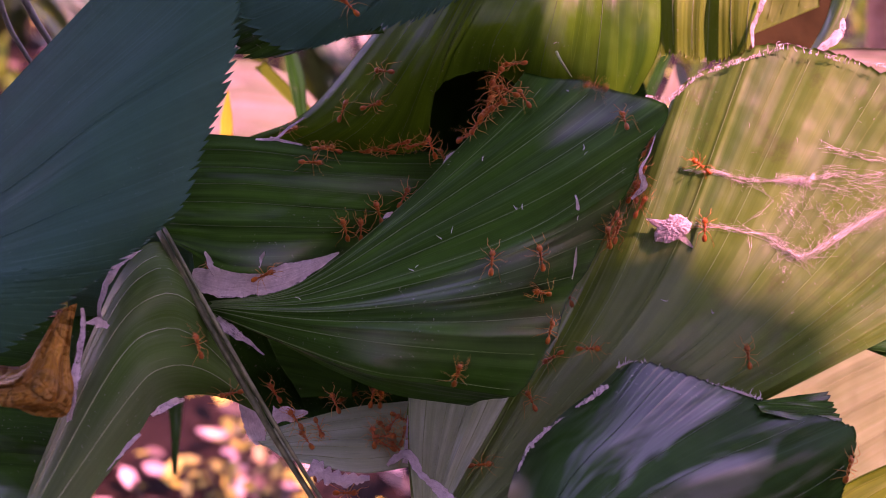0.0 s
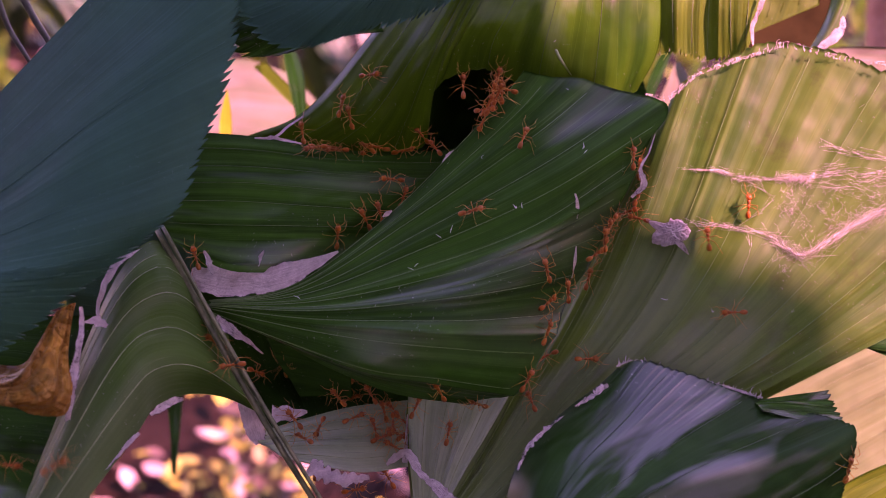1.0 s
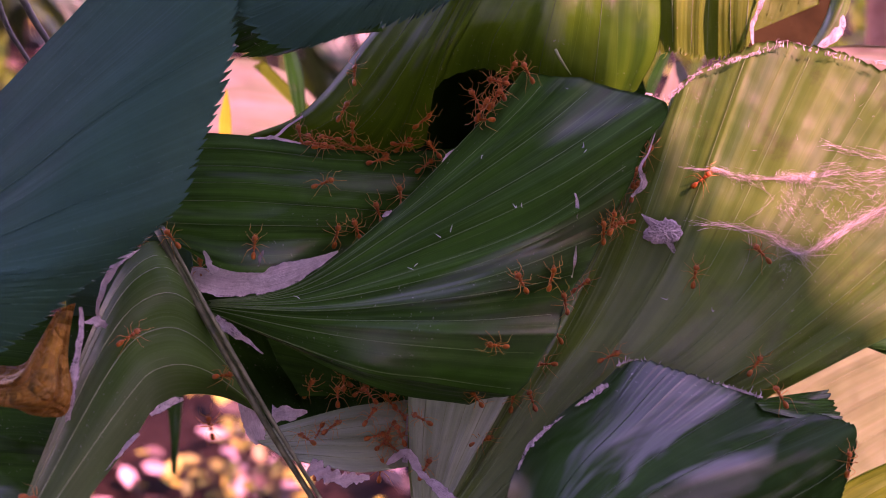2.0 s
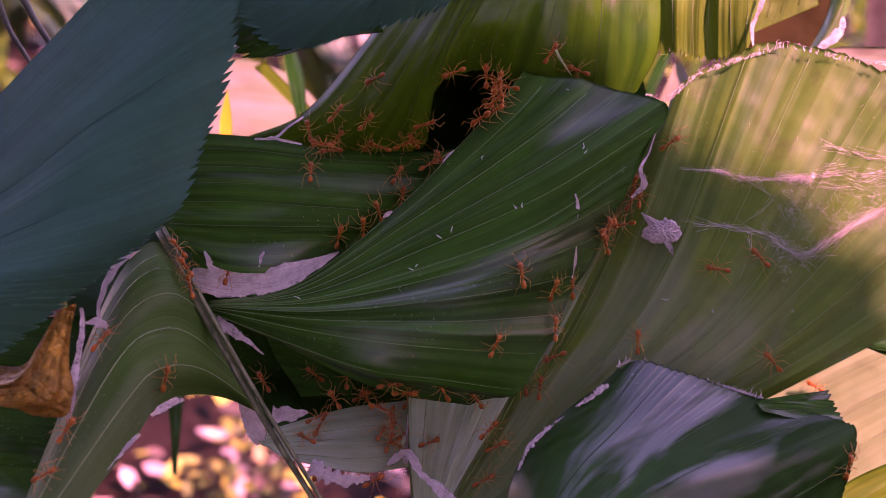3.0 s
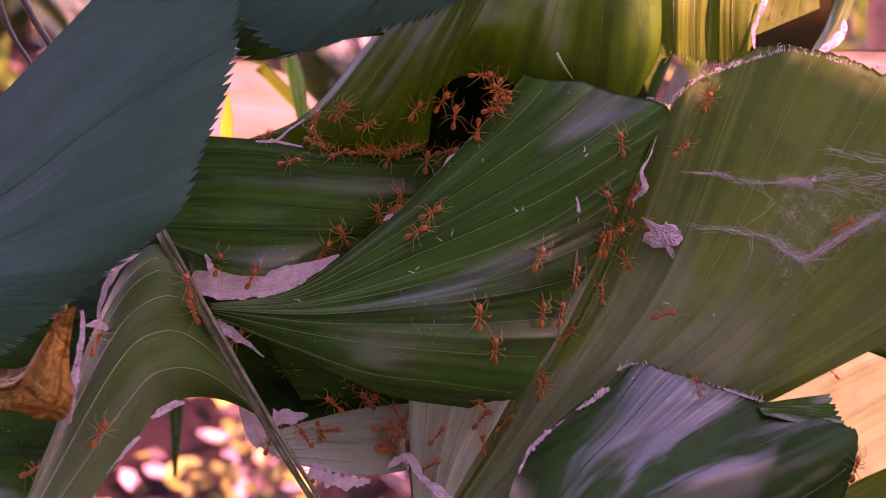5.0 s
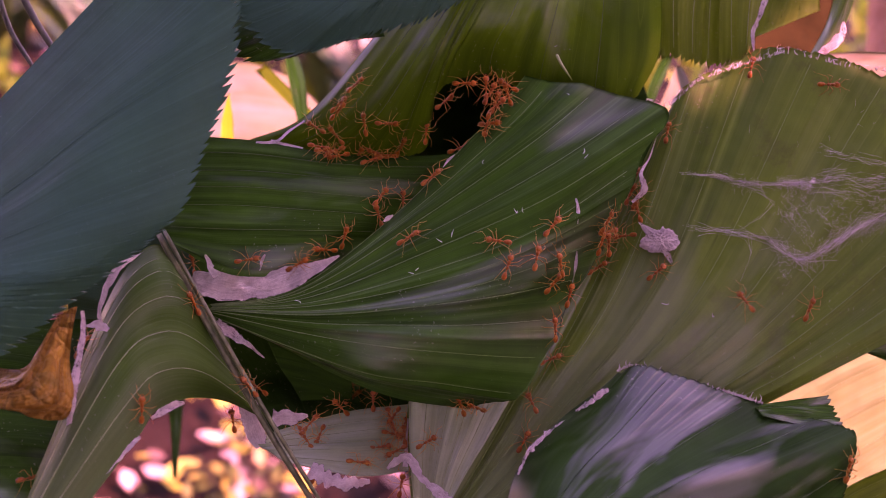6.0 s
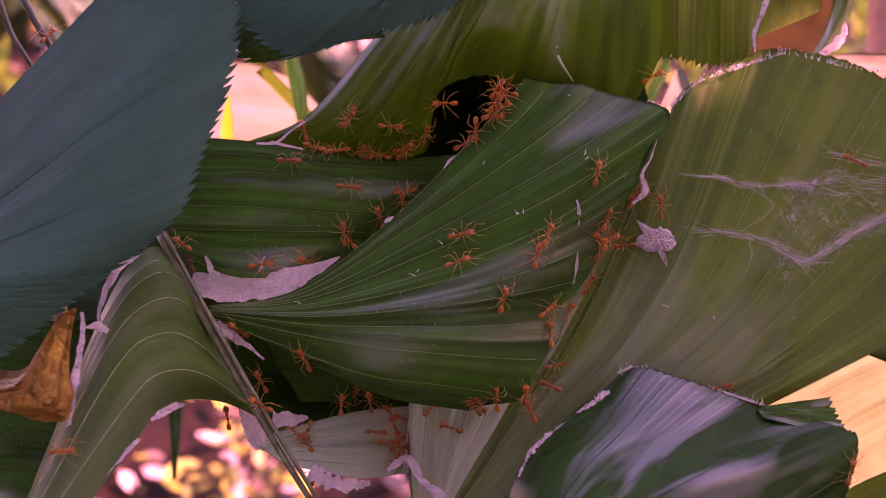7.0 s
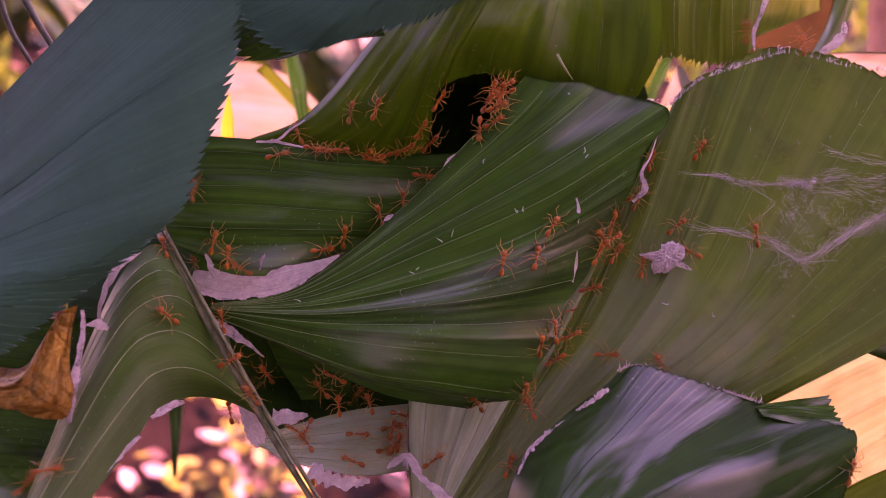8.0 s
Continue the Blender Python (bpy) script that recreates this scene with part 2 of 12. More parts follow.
def silk_material(name, gap=0.4, edge=0.35, streak=18.0):
    """White ant silk: felted fibres drawn out along the sheet, thinning into gaps towards its sides."""
    mat, tree, node, out = shader(name)
    xyz = node("SeparateXYZ", Vector=node("UVMap").outputs[0])
    place = node("TexCoord").outputs["Object"]
    drawn = node("CombineXYZ", X=math_node(node, "MULTIPLY", xyz.outputs[0], 5.0), Y=math_node(node, "MULTIPLY", xyz.outputs[1], streak)).outputs[0]
    fibre = node("TexNoise", Vector=drawn, Scale=1.0, Detail=6.0, Roughness=0.7).outputs[0]
    felt = node("TexNoise", Vector=place, Scale=420.0, Detail=6.0, Roughness=0.75).outputs[0]
    wrinkle = node("TexNoise", Vector=place, Scale=170.0, Detail=3.0).outputs[0]
    web = math_node(node, "ADD", math_node(node, "MULTIPLY", fibre, 0.45), math_node(node, "MULTIPLY", felt, 0.55))
    side = math_node(node, "POWER", math_node(node, "MULTIPLY", math_node(node, "ABSOLUTE", math_node(node, "SUBTRACT", xyz.outputs[1], 0.5)), 2.0), 5.0)
    left = math_node(node, "SUBTRACT", web, math_node(node, "MULTIPLY", side, edge))
    colour = mixed(node, ramp(node, web, (0.35, 0.0), (0.62, 1.0)), (0.50, 0.42, 0.38, 1), (0.88, 0.80, 0.75, 1))
    height = math_node(node, "ADD", wrinkle, math_node(node, "MULTIPLY", web, 0.6))
    bump = node("Bump", Strength=0.9, Distance=0.0014, Height=height).outputs[0]
    skin = node("BsdfPrincipled", Base_Color=colour, Roughness=0.55, Normal=bump)
    lit = node("BsdfTranslucent", Color=colour, Normal=bump)
    cloth = node("MixShader", Fac=0.38, _1=skin.outputs[0], _2=lit.outputs[0]).outputs[0]
    hole = ramp(node, left, (gap - 0.04, 1.0), (gap + 0.04, 0.0))
    tree.links.new(node("MixShader", Fac=hole, _1=cloth, _2=node("BsdfTransparent").outputs[0]).outputs[0], out.inputs[0])
    return mat


SILK = silk_material("torn white ant silk", 0.43, 0.4)
SILK_CRUMB = silk_material("crumbling silk film", 0.55, 0.2)
SILK_DENSE = silk_material("dense white ant silk", 0.31, 0.36)
SILK_THREAD = plain_material("white silk thread", (0.70, 0.63, 0.58), (0.88, 0.80, 0.75), rough=0.5, scale=400, relief=0.2, sheer=0.3)


def litter_material():
    """Fallen leaves of many tints, one to each leaf."""
    mat, tree, node, out = shader("fallen leaves")
    pick = node("NewGeometry").outputs["Random Per Island"]
    tint = ramp(node, pick, (0.0, (0.05, 0.03, 0.02)), (0.36, (0.10, 0.06, 0.04)), (0.46, (0.36, 0.24, 0.21)), (0.66, (0.70, 0.52, 0.50)), (0.72, (0.40, 0.44, 0.03)), (0.9, (0.54, 0.53, 0.06)), (1.0, (0.10, 0.17, 0.02)))
    place = node("TexCoord").outputs["Object"]
    grain = node("TexNoise", Vector=place, Scale=60.0, Detail=4.0).outputs[0]
    skin = node("BsdfPrincipled", Base_Color=mixed(node, math_node(node, "MULTIPLY", grain, 0.3), tint, (0.12, 0.07, 0.04, 1)), Roughness=0.6)
    tree.links.new(skin.outputs[0], out.inputs[0])
    return mat


LITTER = litter_material()


def shrub_material():
    """Small shrub leaves: yellow-green, straw and pale pink, one tint to each leaf."""
    mat, tree, node, out = shader("mixed shrub leaves")
    pick = node("NewGeometry").outputs["Random Per Island"]
    tint = ramp(node, pick, (0.0, (0.10, 0.16, 0.02)), (0.3, (0.28, 0.31, 0.03)), (0.62, (0.42, 0.40, 0.05)), (0.72, (0.54, 0.38, 0.37)), (1.0, (0.60, 0.44, 0.43)))
    grain = node("TexNoise", Vector=node("TexCoord").outputs["Object"], Scale=90.0, Detail=4.0).outputs[0]
    tint = mixed(node, math_node(node, "MULTIPLY", grain, 0.3), tint, (0.2, 0.16, 0.05, 1))
    skin = node("BsdfPrincipled", Base_Color=tint, Roughness=0.55)
    lit = node("BsdfTranslucent", Color=tint)
    tree.links.new(node("MixShader", Fac=0.3, _1=skin.outputs[0], _2=lit.outputs[0]).outputs[0], out.inputs[0])
    return mat


SHRUB_LEAF = shrub_material()
HEDGE = plain_material("dark hedge leaf", (0.012, 0.040, 0.008), (0.035, 0.080, 0.015), rough=0.45, scale=40, relief=0.2)
SILK_LUMP = plain_material("felted white silk", (0.50, 0.43, 0.42), (0.82, 0.74, 0.70), rough=0.5, scale=330, relief=0.8, depth=0.0008, sheer=0.4)
SILK_WING = plain_material("thin silk tatter", (0.55, 0.48, 0.46), (0.80, 0.72, 0.68), rough=0.5, scale=420, relief=0.5, depth=0.0005, sheer=0.5, holes=0.42)
# dead-leaf brown with the shade put into the colour
SHADED_DRY = plain_material("brown dead leaf darkened as shade", (0.024, 0.019, 0.004), (0.046, 0.035, 0.008), rough=0.85, scale=60, relief=0.4)


# ---- builders ----
def smooth_line(points, n):
    """n even places on a smooth line through the points."""
    p = np.array(points, float)
    if len(p) == 2:
        return p[0] + np.linspace(0, 1, n)[:, None] * (p[1] - p[0])
    q = np.vstack([2 * p[0] - p[1], p, 2 * p[-1] - p[-2]])
    fine = []
    for i in range(1, len(q) - 2):
        s = np.linspace(0, 1, 24, endpoint=False)[:, None]
        a, b, c, d = q[i - 1], q[i], q[i + 1], q[i + 2]
        fine.append(0.5 * (2 * b + (c - a) * s + (2 * a - 5 * b + 4 * c - d) * s**2 + (3 * b - a - 3 * c + d) * s**3))
    fine = np.vstack([*fine, q[-2][None]])
    run = np.concatenate([[0], np.cumsum(np.linalg.norm(np.diff(fine, axis=0), axis=1))])
    at = np.linspace(0, run[-1], n)
    return np.stack([np.interp(at, run, fine[:, k]) for k in range(3)], 1)


def teeth(length, size, pitch, rng):
    """Depths of an uneven saw edge, in mm, one for each mm given in length."""
    at, depth, cuts = 0.0, [], [0.0]
    while at < length[-1] + pitch:
        at += pitch * rng.uniform(0.45, 1.6)
        cuts.append(at)
        depth.append(size * rng.uniform(0.35, 1.0))
    k = np.clip(np.searchsorted(cuts, length, side="right") - 1, 0, len(depth) - 1)
    low, high = np.array(cuts)[k], np.array(cuts)[k + 1]
    return np.array(depth)[k] * ((length - low) / (high - low)) ** 1.3


def part(name, bm, material, parent=None, label=""):
    """Links a bmesh or a mesh as one object, under a thing if one is given."""
    data = bm
    if isinstance(bm, bmesh.types.BMesh):
        data = bpy.data.meshes.new(name)
        bm.to_mesh(data)
        bm.free()
    if material and not data.materials:
        data.materials.append(material)
    ob = new(name, data)
    if parent:
        ob.parent = parent
    if label:
        ob["label"] = label
    return ob


def settle(ob):
    """Moves a mesh's origin to its middle."""
    n = len(ob.data.vertices)
    co = np.empty(n * 3)
    ob.data.vertices.foreach_get("co", co)
    mid = Vector(co.reshape(-1, 3).mean(0))
    ob.data.transform(Matrix.Translation(-mid))
    ob.location = mid
    return ob


def sheet_mesh(name, grid, uv, thick):
    """A closed sheet of the given thickness (mm) from a grid of nest places, with its uv."""
    nu, nv, _ = grid.shape
    du, dv = np.gradient(grid, axis=0), np.gradient(grid, axis=1)
    normal = np.cross(du, dv)
    normal /= np.maximum(np.linalg.norm(normal, axis=2, keepdims=True), 1e-9)
    if normal[..., 1].mean() > 0:
        normal = -normal
    both = np.concatenate([grid.reshape(-1, 3), (grid - normal * thick).reshape(-1, 3)])
    m = np.array(NEST)
    both = both * 0.001 @ m[:3, :3].T + m[:3, 3]
    i = np.arange(nu * nv).reshape(nu, nv)
    front = np.stack([i[:-1, :-1], i[1:, :-1], i[1:, 1:], i[:-1, 1:]], -1).reshape(-1, 4)
    rim = np.concatenate([i[:, 0], i[-1, 1:], i[-2::-1, -1], i[0, -2:0:-1]])
    nxt, off = np.roll(rim, -1), nu * nv
    side = np.stack([rim, rim + off, nxt + off, nxt], -1)
    flip = np.dot(np.cross(grid[1, 0] - grid[0, 0], grid[0, 1] - grid[0, 0]), normal[0, 0]) < 0
    faces = np.concatenate([front, front[:, ::-1] + off, side[:, ::-1]])
    if flip:
        faces = faces[:, ::-1]
    mesh = bpy.data.meshes.new(name)
    mesh.vertices.add(len(both))
    mesh.vertices.foreach_set("co", both.ravel())
    mesh.loops.add(faces.size)
    mesh.loops.foreach_set("vertex_index", faces.ravel())
    mesh.polygons.add(len(faces))
    mesh.polygons.foreach_set("loop_start", np.arange(0, faces.size, 4))
    mesh.polygons.foreach_set("use_smooth", np.ones(len(faces), bool))
    mesh.update(calc_edges=True)
    layer = mesh.uv_layers.new(name="UVMap")
    layer.data.foreach_set("uv", np.concatenate([uv.reshape(-1, 2)] * 2)[faces.ravel()].ravel())
    mesh.validate()
    return mesh


def blade(name, ribs, material, nu=60, nv=200, pleats=0.0, fold=0.0, tooth=0.0, pitch=3.0, side_tooth=(0.0, 0.0), thick=0.3, wave=0.6, seed=1, parent=None, notch=0.0, label="", veins=(), vein_size=0.2, vein_material=None):
    """A leaf blade spread between ribs that run from its base to its end. pleats, fold: number and depth (mm) of its
    folds; tooth, pitch: its saw edge at the end; side_tooth: the saw of its first and last rib; wave: its unevenness."""
    rng = np.random.default_rng(seed)
    lines = np.stack([smooth_line(r, nu) for r in ribs])
    grid = np.stack([smooth_line(lines[:, k], nv) for k in range(nu)])
    across = np.linspace(0, 1, nv)
    if len(ribs) > 2:
        chord = np.linalg.norm(np.diff(lines[:, -1], axis=0), axis=1) + np.linalg.norm(np.diff(lines[:, nu // 2], axis=0), axis=1)
        share = np.concatenate([[0], np.cumsum(chord)]) / chord.sum()
        pts = np.interp(across, share, np.arange(len(ribs)))
        across_rib = pts
        k = np.clip(across_rib.astype(int), 0, len(ribs) - 2)
        s = (across_rib - k)[:, None]
        q = np.concatenate([2 * lines[:1] - lines[1:2], lines, 2 * lines[-1:] - lines[-2:-1]])
        rows = []
        for col in range(nu):
            a, b, c, d = q[k, col], q[k + 1, col], q[k + 2, col], q[k + 3, col]
            rows.append(0.5 * (2 * b + (c - a) * s + (2 * a - 5 * b + 4 * c - d) * s**2 + (3 * b - a - 3 * c + d) * s**3))
        grid = np.stack(rows)
    u = np.linspace(0, 1, nu)
    reach = np.ones(nv)
    if tooth:
        edge = np.concatenate([[0], np.cumsum(np.linalg.norm(np.diff(grid[-1], axis=0), axis=1))])
        size = np.linalg.norm(np.diff(grid, axis=0), axis=2).sum(0)
        cut = teeth(edge, tooth, pitch, rng) + notch * np.maximum(0, np.sin(edge * 0.35 + seed) * np.sin(edge * 0.13)) 
        reach = 1 - cut / np.maximum(size, 1)
        out = np.empty_like(grid)
        for j in range(nv):
            at = u * reach[j]
            for k in range(3):
                out[:, j, k] = np.interp(at, u, grid[:, j, k])
        grid = out
    for end, size in zip((0, -1), side_tooth):
        if size:
            edge = np.concatenate([[0], np.cumsum(np.linalg.norm(np.diff(grid[:, end], axis=0), axis=1))])
            cut = teeth(edge, size, pitch, rng)[:, None]
            inward = grid[:, 3 if end == 0 else -4] - grid[:, end]
            inward /= np.maximum(np.linalg.norm(inward, axis=1, keepdims=True), 1e-6)
            grid[:, end] += inward * cut
    du, dv = np.gradient(grid, axis=0), np.gradient(grid, axis=1)
    normal = np.cross(du, dv)
    normal /= np.maximum(np.linalg.norm(normal, axis=2, keepdims=True), 1e-9)
    if normal[..., 1].mean() > 0:
        normal = -normal
    vv = np.broadcast_to(across, (nu, nv))
    uu = np.broadcast_to(u[:, None], (nu, nv))
    width = np.linalg.norm(grid[:, -1] - grid[:, 0], axis=1)
    ease = np.clip(width / max(width.max(), 1e-6), 0, 1)[:, None]
    rise = np.zeros((nu, nv))
    if pleats:
        jit = np.interp(across, np.linspace(0, 1, 9), np.cumsum(rng.uniform(0.6, 1.4, 9)) / 9)
        tri = np.abs(((jit * pleats) % 1.0) - 0.5) * 2
        rise += fold * (tri**1.4 - 0.5) * ease
        rise += fold * 0.12 * (np.abs(((jit * pleats * 4.3) % 1.0) - 0.5) * 2 - 0.5) * ease
    ph = rng.uniform(0, 6, 6)
    rise += wave * (np.sin(uu * 5 + vv * 3 + ph[0]) + np.sin(vv * 9 - uu * 4 + ph[1]) * 0.7 + np.sin(uu * 11 + vv * 14 + ph[2]) * 0.3) * ease * np.clip(uu * 3, 0, 1) * 0.5
    grid = grid + normal * rise[..., None]
    mesh = sheet_mesh(name, grid, np.stack([uu * reach[None, :], vv], -1), thick)
    ob = part(name, mesh, material, parent, label)
    for k, at in enumerate(veins):
        j = min(nv - 1, int(at * nv))
        line = grid[3 : nu - 2 : 3, j] + normal[3 : nu - 2 : 3, j] * vein_size * 0.2
        part("vein", tube_bm(bmesh.new(), list(line), [vein_size, vein_size * 0.75, vein_size * 0.5], 5, dense=1), vein_material or VEIN, ob)
    return ob


def leaf(label, category, *args, **kw):
    group = ""
    if args[0] == "palm_leaf":
        group = "palm leaves of the nest"
        if "veins" not in kw:
            kw.update(veins=(0.22, 0.45, 0.7), vein_size=0.12, vein_material=args[2])
    ob = settle(blade(*args, **kw))
    for child in ob.children:
        child.matrix_parent_inverse = Matrix.Translation(-ob.location)
        settle(child)
    return tagged(ob, label, category, group)


def tube_bm(bm, points, radii, sides=8, flat=1.0, to_world=True, dense=5):
    """Adds a tapered tube along a smooth line (mm) to a bmesh."""
    n = max(6, len(points) * dense)
    line = smooth_line(points, n)
    r = np.interp(np.linspace(0, 1, n), np.linspace(0, 1, len(radii)), radii)
    rings, up = [], np.array((0.0, -1.0, 0.2))
    for i in range(n):
        way = line[min(i + 1, n - 1)] - line[max(i - 1, 0)]
        way /= max(np.linalg.norm(way), 1e-9)
        a = np.cross(way, up)
        a /= max(np.linalg.norm(a), 1e-9)
        b = np.cross(way, a)
        ring = []
        for k in range(sides):
            w = 2 * math.pi * k / sides
            p = line[i] + (a * math.cos(w) + b * math.sin(w) * flat) * r[i]
            ring.append(bm.verts.new(nest(*p) if to_world else Vector(p)))
        rings.append(ring)
    for one, two in zip(rings, rings[1:]):
        for k in range(sides):
            f = bm.faces.new((one[k], one[(k + 1) % sides], two[(k + 1) % sides], two[k]))
            f.smooth = True
    bm.faces.new(rings[0][::-1])
    bm.faces.new(rings[-1])
    return bm


def stalk(label, category, name, points, radii, material, sides=10, flat=1.0):
    return tagged(settle(part(name, tube_bm(bmesh.new(), points, radii, sides, flat), material)), label, category)


def ribbon(label, name, points, widths, material, seed=1, nu=50, nv=12, frayed=0.8, thick=0.08, wave=0.5):
    """A ragged strip of silk along a smooth line, of the given widths (mm), its sides frayed."""
    rng = np.random.default_rng(seed)
    line = smooth_line(points, nu)
    wide = np.interp(np.linspace(0, 1, nu), np.linspace(0, 1, len(widths)), widths)
    way = np.gradient(line, axis=0)
    way /= np.linalg.norm(way, axis=1, keepdims=True)
    side = np.cross(way, (0.15, -1.0, 0.25))
    side /= np.linalg.norm(side, axis=1, keepdims=True)
    grid = np.empty((nu, nv, 3))
    s = np.linspace(-0.5, 0.5, nv)
    knots = np.arange(0, nu + 4, 2.7)
    low = 1 - frayed * np.interp(np.arange(nu), knots, rng.random(len(knots)) ** 2) * 0.6 - 0.06 * frayed * rng.random(nu)
    high = 1 - frayed * np.interp(np.arange(nu), knots, rng.random(len(knots)) ** 2) * 0.6 - 0.06 * frayed * rng.random(nu)
    out = np.cross(side, way)
    for i in range(nu):
        scale = np.where(s < 0, low[i], high[i]) * wide[i]
        bulge = np.sin(i * 0.5 + s * 5 + seed) * 0.3 + rng.normal(0, 0.12, nv)
        grid[i] = line[i] + side[i] * (s * scale)[:, None] + out[i] * (bulge * wave * min(wide[i] * 0.3, 1))[:, None]
    uv = np.stack(np.meshgrid(np.linspace(0, 1, nu), s + 0.5, indexing="ij"), -1)
    return tagged(settle(part(name, sheet_mesh(name, grid, uv, thick), material)), label, "silk")


# ---- ground and garden ----
def ground():
    bm = bmesh.new()
    bmesh.ops.create_grid(bm, x_segments=60, y_segments=60, size=30)
    for v in bm.verts:
        v.co.z += 0.05 * noise.noise(v.co * 0.8) * (1 if v.co.length > 9 else 0)
    return tagged(part("ground", bm, SOIL), "bare brown garden soil in broken sunlight", "ground", kind="structure")


ground()

# ---- the leaves of the nest ----
leaf("broad waxy blue-green palm leaf with a toothed edge, close in front", "palm leaf", "palm_leaf", [
    [(-146.9, -16.0, -5.3), (-127.4, -12.0, 17.4), (-110.0, -8.0, 38.3), (-88.6, -5.0, 62.6), (-69.0, -4.0, 84.3)],
    [(-145.6, -18.0, -6.6), (-113.4, -18.0, 14.9), (-88.6, -16.0, 38.1), (-68.1, -12.0, 58.0), (-52.7, -8.0, 74.5)],
    [(-144.3, -20.0, -7.9), (-105.6, -23.0, 10.6), (-81.9, -23.0, 27.7), (-63.4, -19.0, 40.2), (-49.6, -12.0, 49.8)],
    [(-143.0, -22.0, -9.1), (-103.2, -28.0, 2.7), (-82.7, -28.0, 11.7), (-67.2, -24.0, 18.4), (-56.4, -17.0, 24.1)],
    [(-141.7, -24.0, -10.3), (-104.3, -31.0, -3.7), (-86.2, -32.0, 0.1), (-72.4, -28.0, 4.0), (-62.5, -21.0, 7.8)],
    [(-140.4, -26.0, -11.5), (-110.3, -34.0, -9.9), (-97.4, -35.0, -9.8), (-88.7, -32.0, -9.3), (-81.5, -26.0, -9.2)],
    [(-139.1, -28.0, -12.7), (-122.8, -34.0, -14.8), (-111.7, -36.0, -18.4), (-104.8, -35.0, -21.0), (-99.1, -30.0, -23.8)],
    [(-137.8, -30.0, -13.9), (-130.3, -34.0, -18.6), (-124.1, -36.0, -22.1), (-119.1, -36.0, -25.8), (-115.3, -34.0, -31.1)],
], LEAF_BLUE, nu=110, nv=700, pleats=7, fold=0.35, tooth=3.6, pitch=2.4, wave=0.6, seed=3, veins=(0.3, 0.5, 0.68), vein_size=0.14, vein_material=LEAF_BLUE)

leaf("dull blue-green palm leaf with a toothed lower edge", "palm leaf", "palm_leaf", [
    [(20.7, -6.0, 94.9), (-11.8, -8.0, 85.7), (-36.7, -10.0, 75.2), (-53.9, -8.0, 70.3)],
    [(20.7, -6.0, 94.2), (-8.9, -10.0, 78.0), (-30.6, -14.0, 63.0), (-49.9, -10.0, 55.8)],
    [(20.7, -6.0, 93.5), (-6.1, -11.0, 74.9), (-25.0, -15.0, 57.3), (-37.7, -11.0, 48.3)],
    [(20.7, -6.0, 92.8), (-0.6, -11.0, 74.9), (-12.8, -14.0, 61.6), (-19.9, -11.0, 52.5)],
    [(20.7, -6.0, 92.1), (6.4, -10.0, 76.6), (-0.6, -12.0, 64.9), (-5.4, -10.0, 56.3)],
    [(20.7, -6.0, 91.4), (13.5, -8.0, 80.1), (9.2, -10.0, 69.7), (4.3, -9.0, 61.6)],
    [(20.7, -6.0, 90.7), (19.1, -8.0, 84.3), (17.7, -8.0, 77.3), (14.9, -8.0, 68.9)],
], LEAF_BLUE, nu=60, nv=420, pleats=4, fold=0.6, tooth=3.0, pitch=2.4, seed=5, veins=(0.3, 0.55), vein_size=0.12, vein_material=LEAF_BLUE)

leaf("dark palm leaf with a torn toothed edge, in shade", "palm leaf", "palm_leaf", [
    [(-26.7, 0.0, 81.3), (-41.2, 0.0, 79.9), (-54.5, 0.0, 72.6)],
    [(-21.1, 2.0, 73.2), (-38.3, 0.0, 66.8), (-54.5, 0.0, 61.0)],
    [(-18.3, 4.0, 65.0), (-35.7, 2.0, 58.6), (-53.5, 0.0, 49.7)],
    [(-15.5, 6.0, 56.6), (-27.1, 4.0, 54.7), (-41.5, 2.0, 49.6)],
], LEAF_GREEN, nu=150, nv=260, pleats=3, fold=1.0, tooth=3.0, side_tooth=(0.0, 2.0), pitch=2.4, seed=7)

leaf("dark glossy green palm leaf curling over the nest's mouth", "palm leaf", "palm_leaf", [
    [(0.9, 10.0, 80.2), (-19.0, 14.0, 58.4), (-38.6, 22.0, 38.4), (-56.3, 28.0, 31.7)],
    [(8.3, 6.0, 78.9), (-7.2, 4.0, 53.2), (-20.4, 12.0, 35.9), (-35.4, 22.0, 27.4)],
    [(14.1, 4.0, 78.3), (2.3, 2.0, 55.7), (-3.6, 8.0, 40.6), (-6.4, 20.0, 27.5)],
    [(15.8, 4.0, 78.3), (4.8, 2.2, 57.5), (-0.6, 7.0, 46.2), (-4.2, 14.5, 39.2)],
    [(17.2, 4.0, 78.3), (7.0, 2.6, 59.0), (1.8, 6.5, 50.0), (-1.8, 12.0, 42.6)],
    [(18.6, 4.0, 78.3), (9.0, 3.0, 60.3), (3.9, 5.5, 52.6), (1.6, 10.5, 45.6)],
    [(25.9, 4.0, 78.3), (18.5, 3.0, 61.8), (14.3, 5.5, 54.0), (12.9, 10.5, 46.8)],
    [(34.0, 9.0, 79.8), (29.3, 7.5, 62.9), (26.5, 9.5, 51.4), (25.6, 15.0, 41.7)],
    [(45.2, 13.0, 81.1), (43.3, 11.0, 63.8), (42.1, 12.5, 48.9), (41.3, 17.5, 35.9)],
    [(59.6, 17.0, 82.4), (59.8, 15.5, 68.0), (58.8, 15.0, 54.0), (53.6, 18.0, 42.5)],
], LEAF_MID, nu=70, nv=260, pleats=6, fold=1.6, tooth=0.9, pitch=2.5, seed=9, veins=(0.1, 0.2, 0.3, 0.45, 0.6, 0.72, 0.85), vein_size=0.12, vein_material=VEIN_DIM)

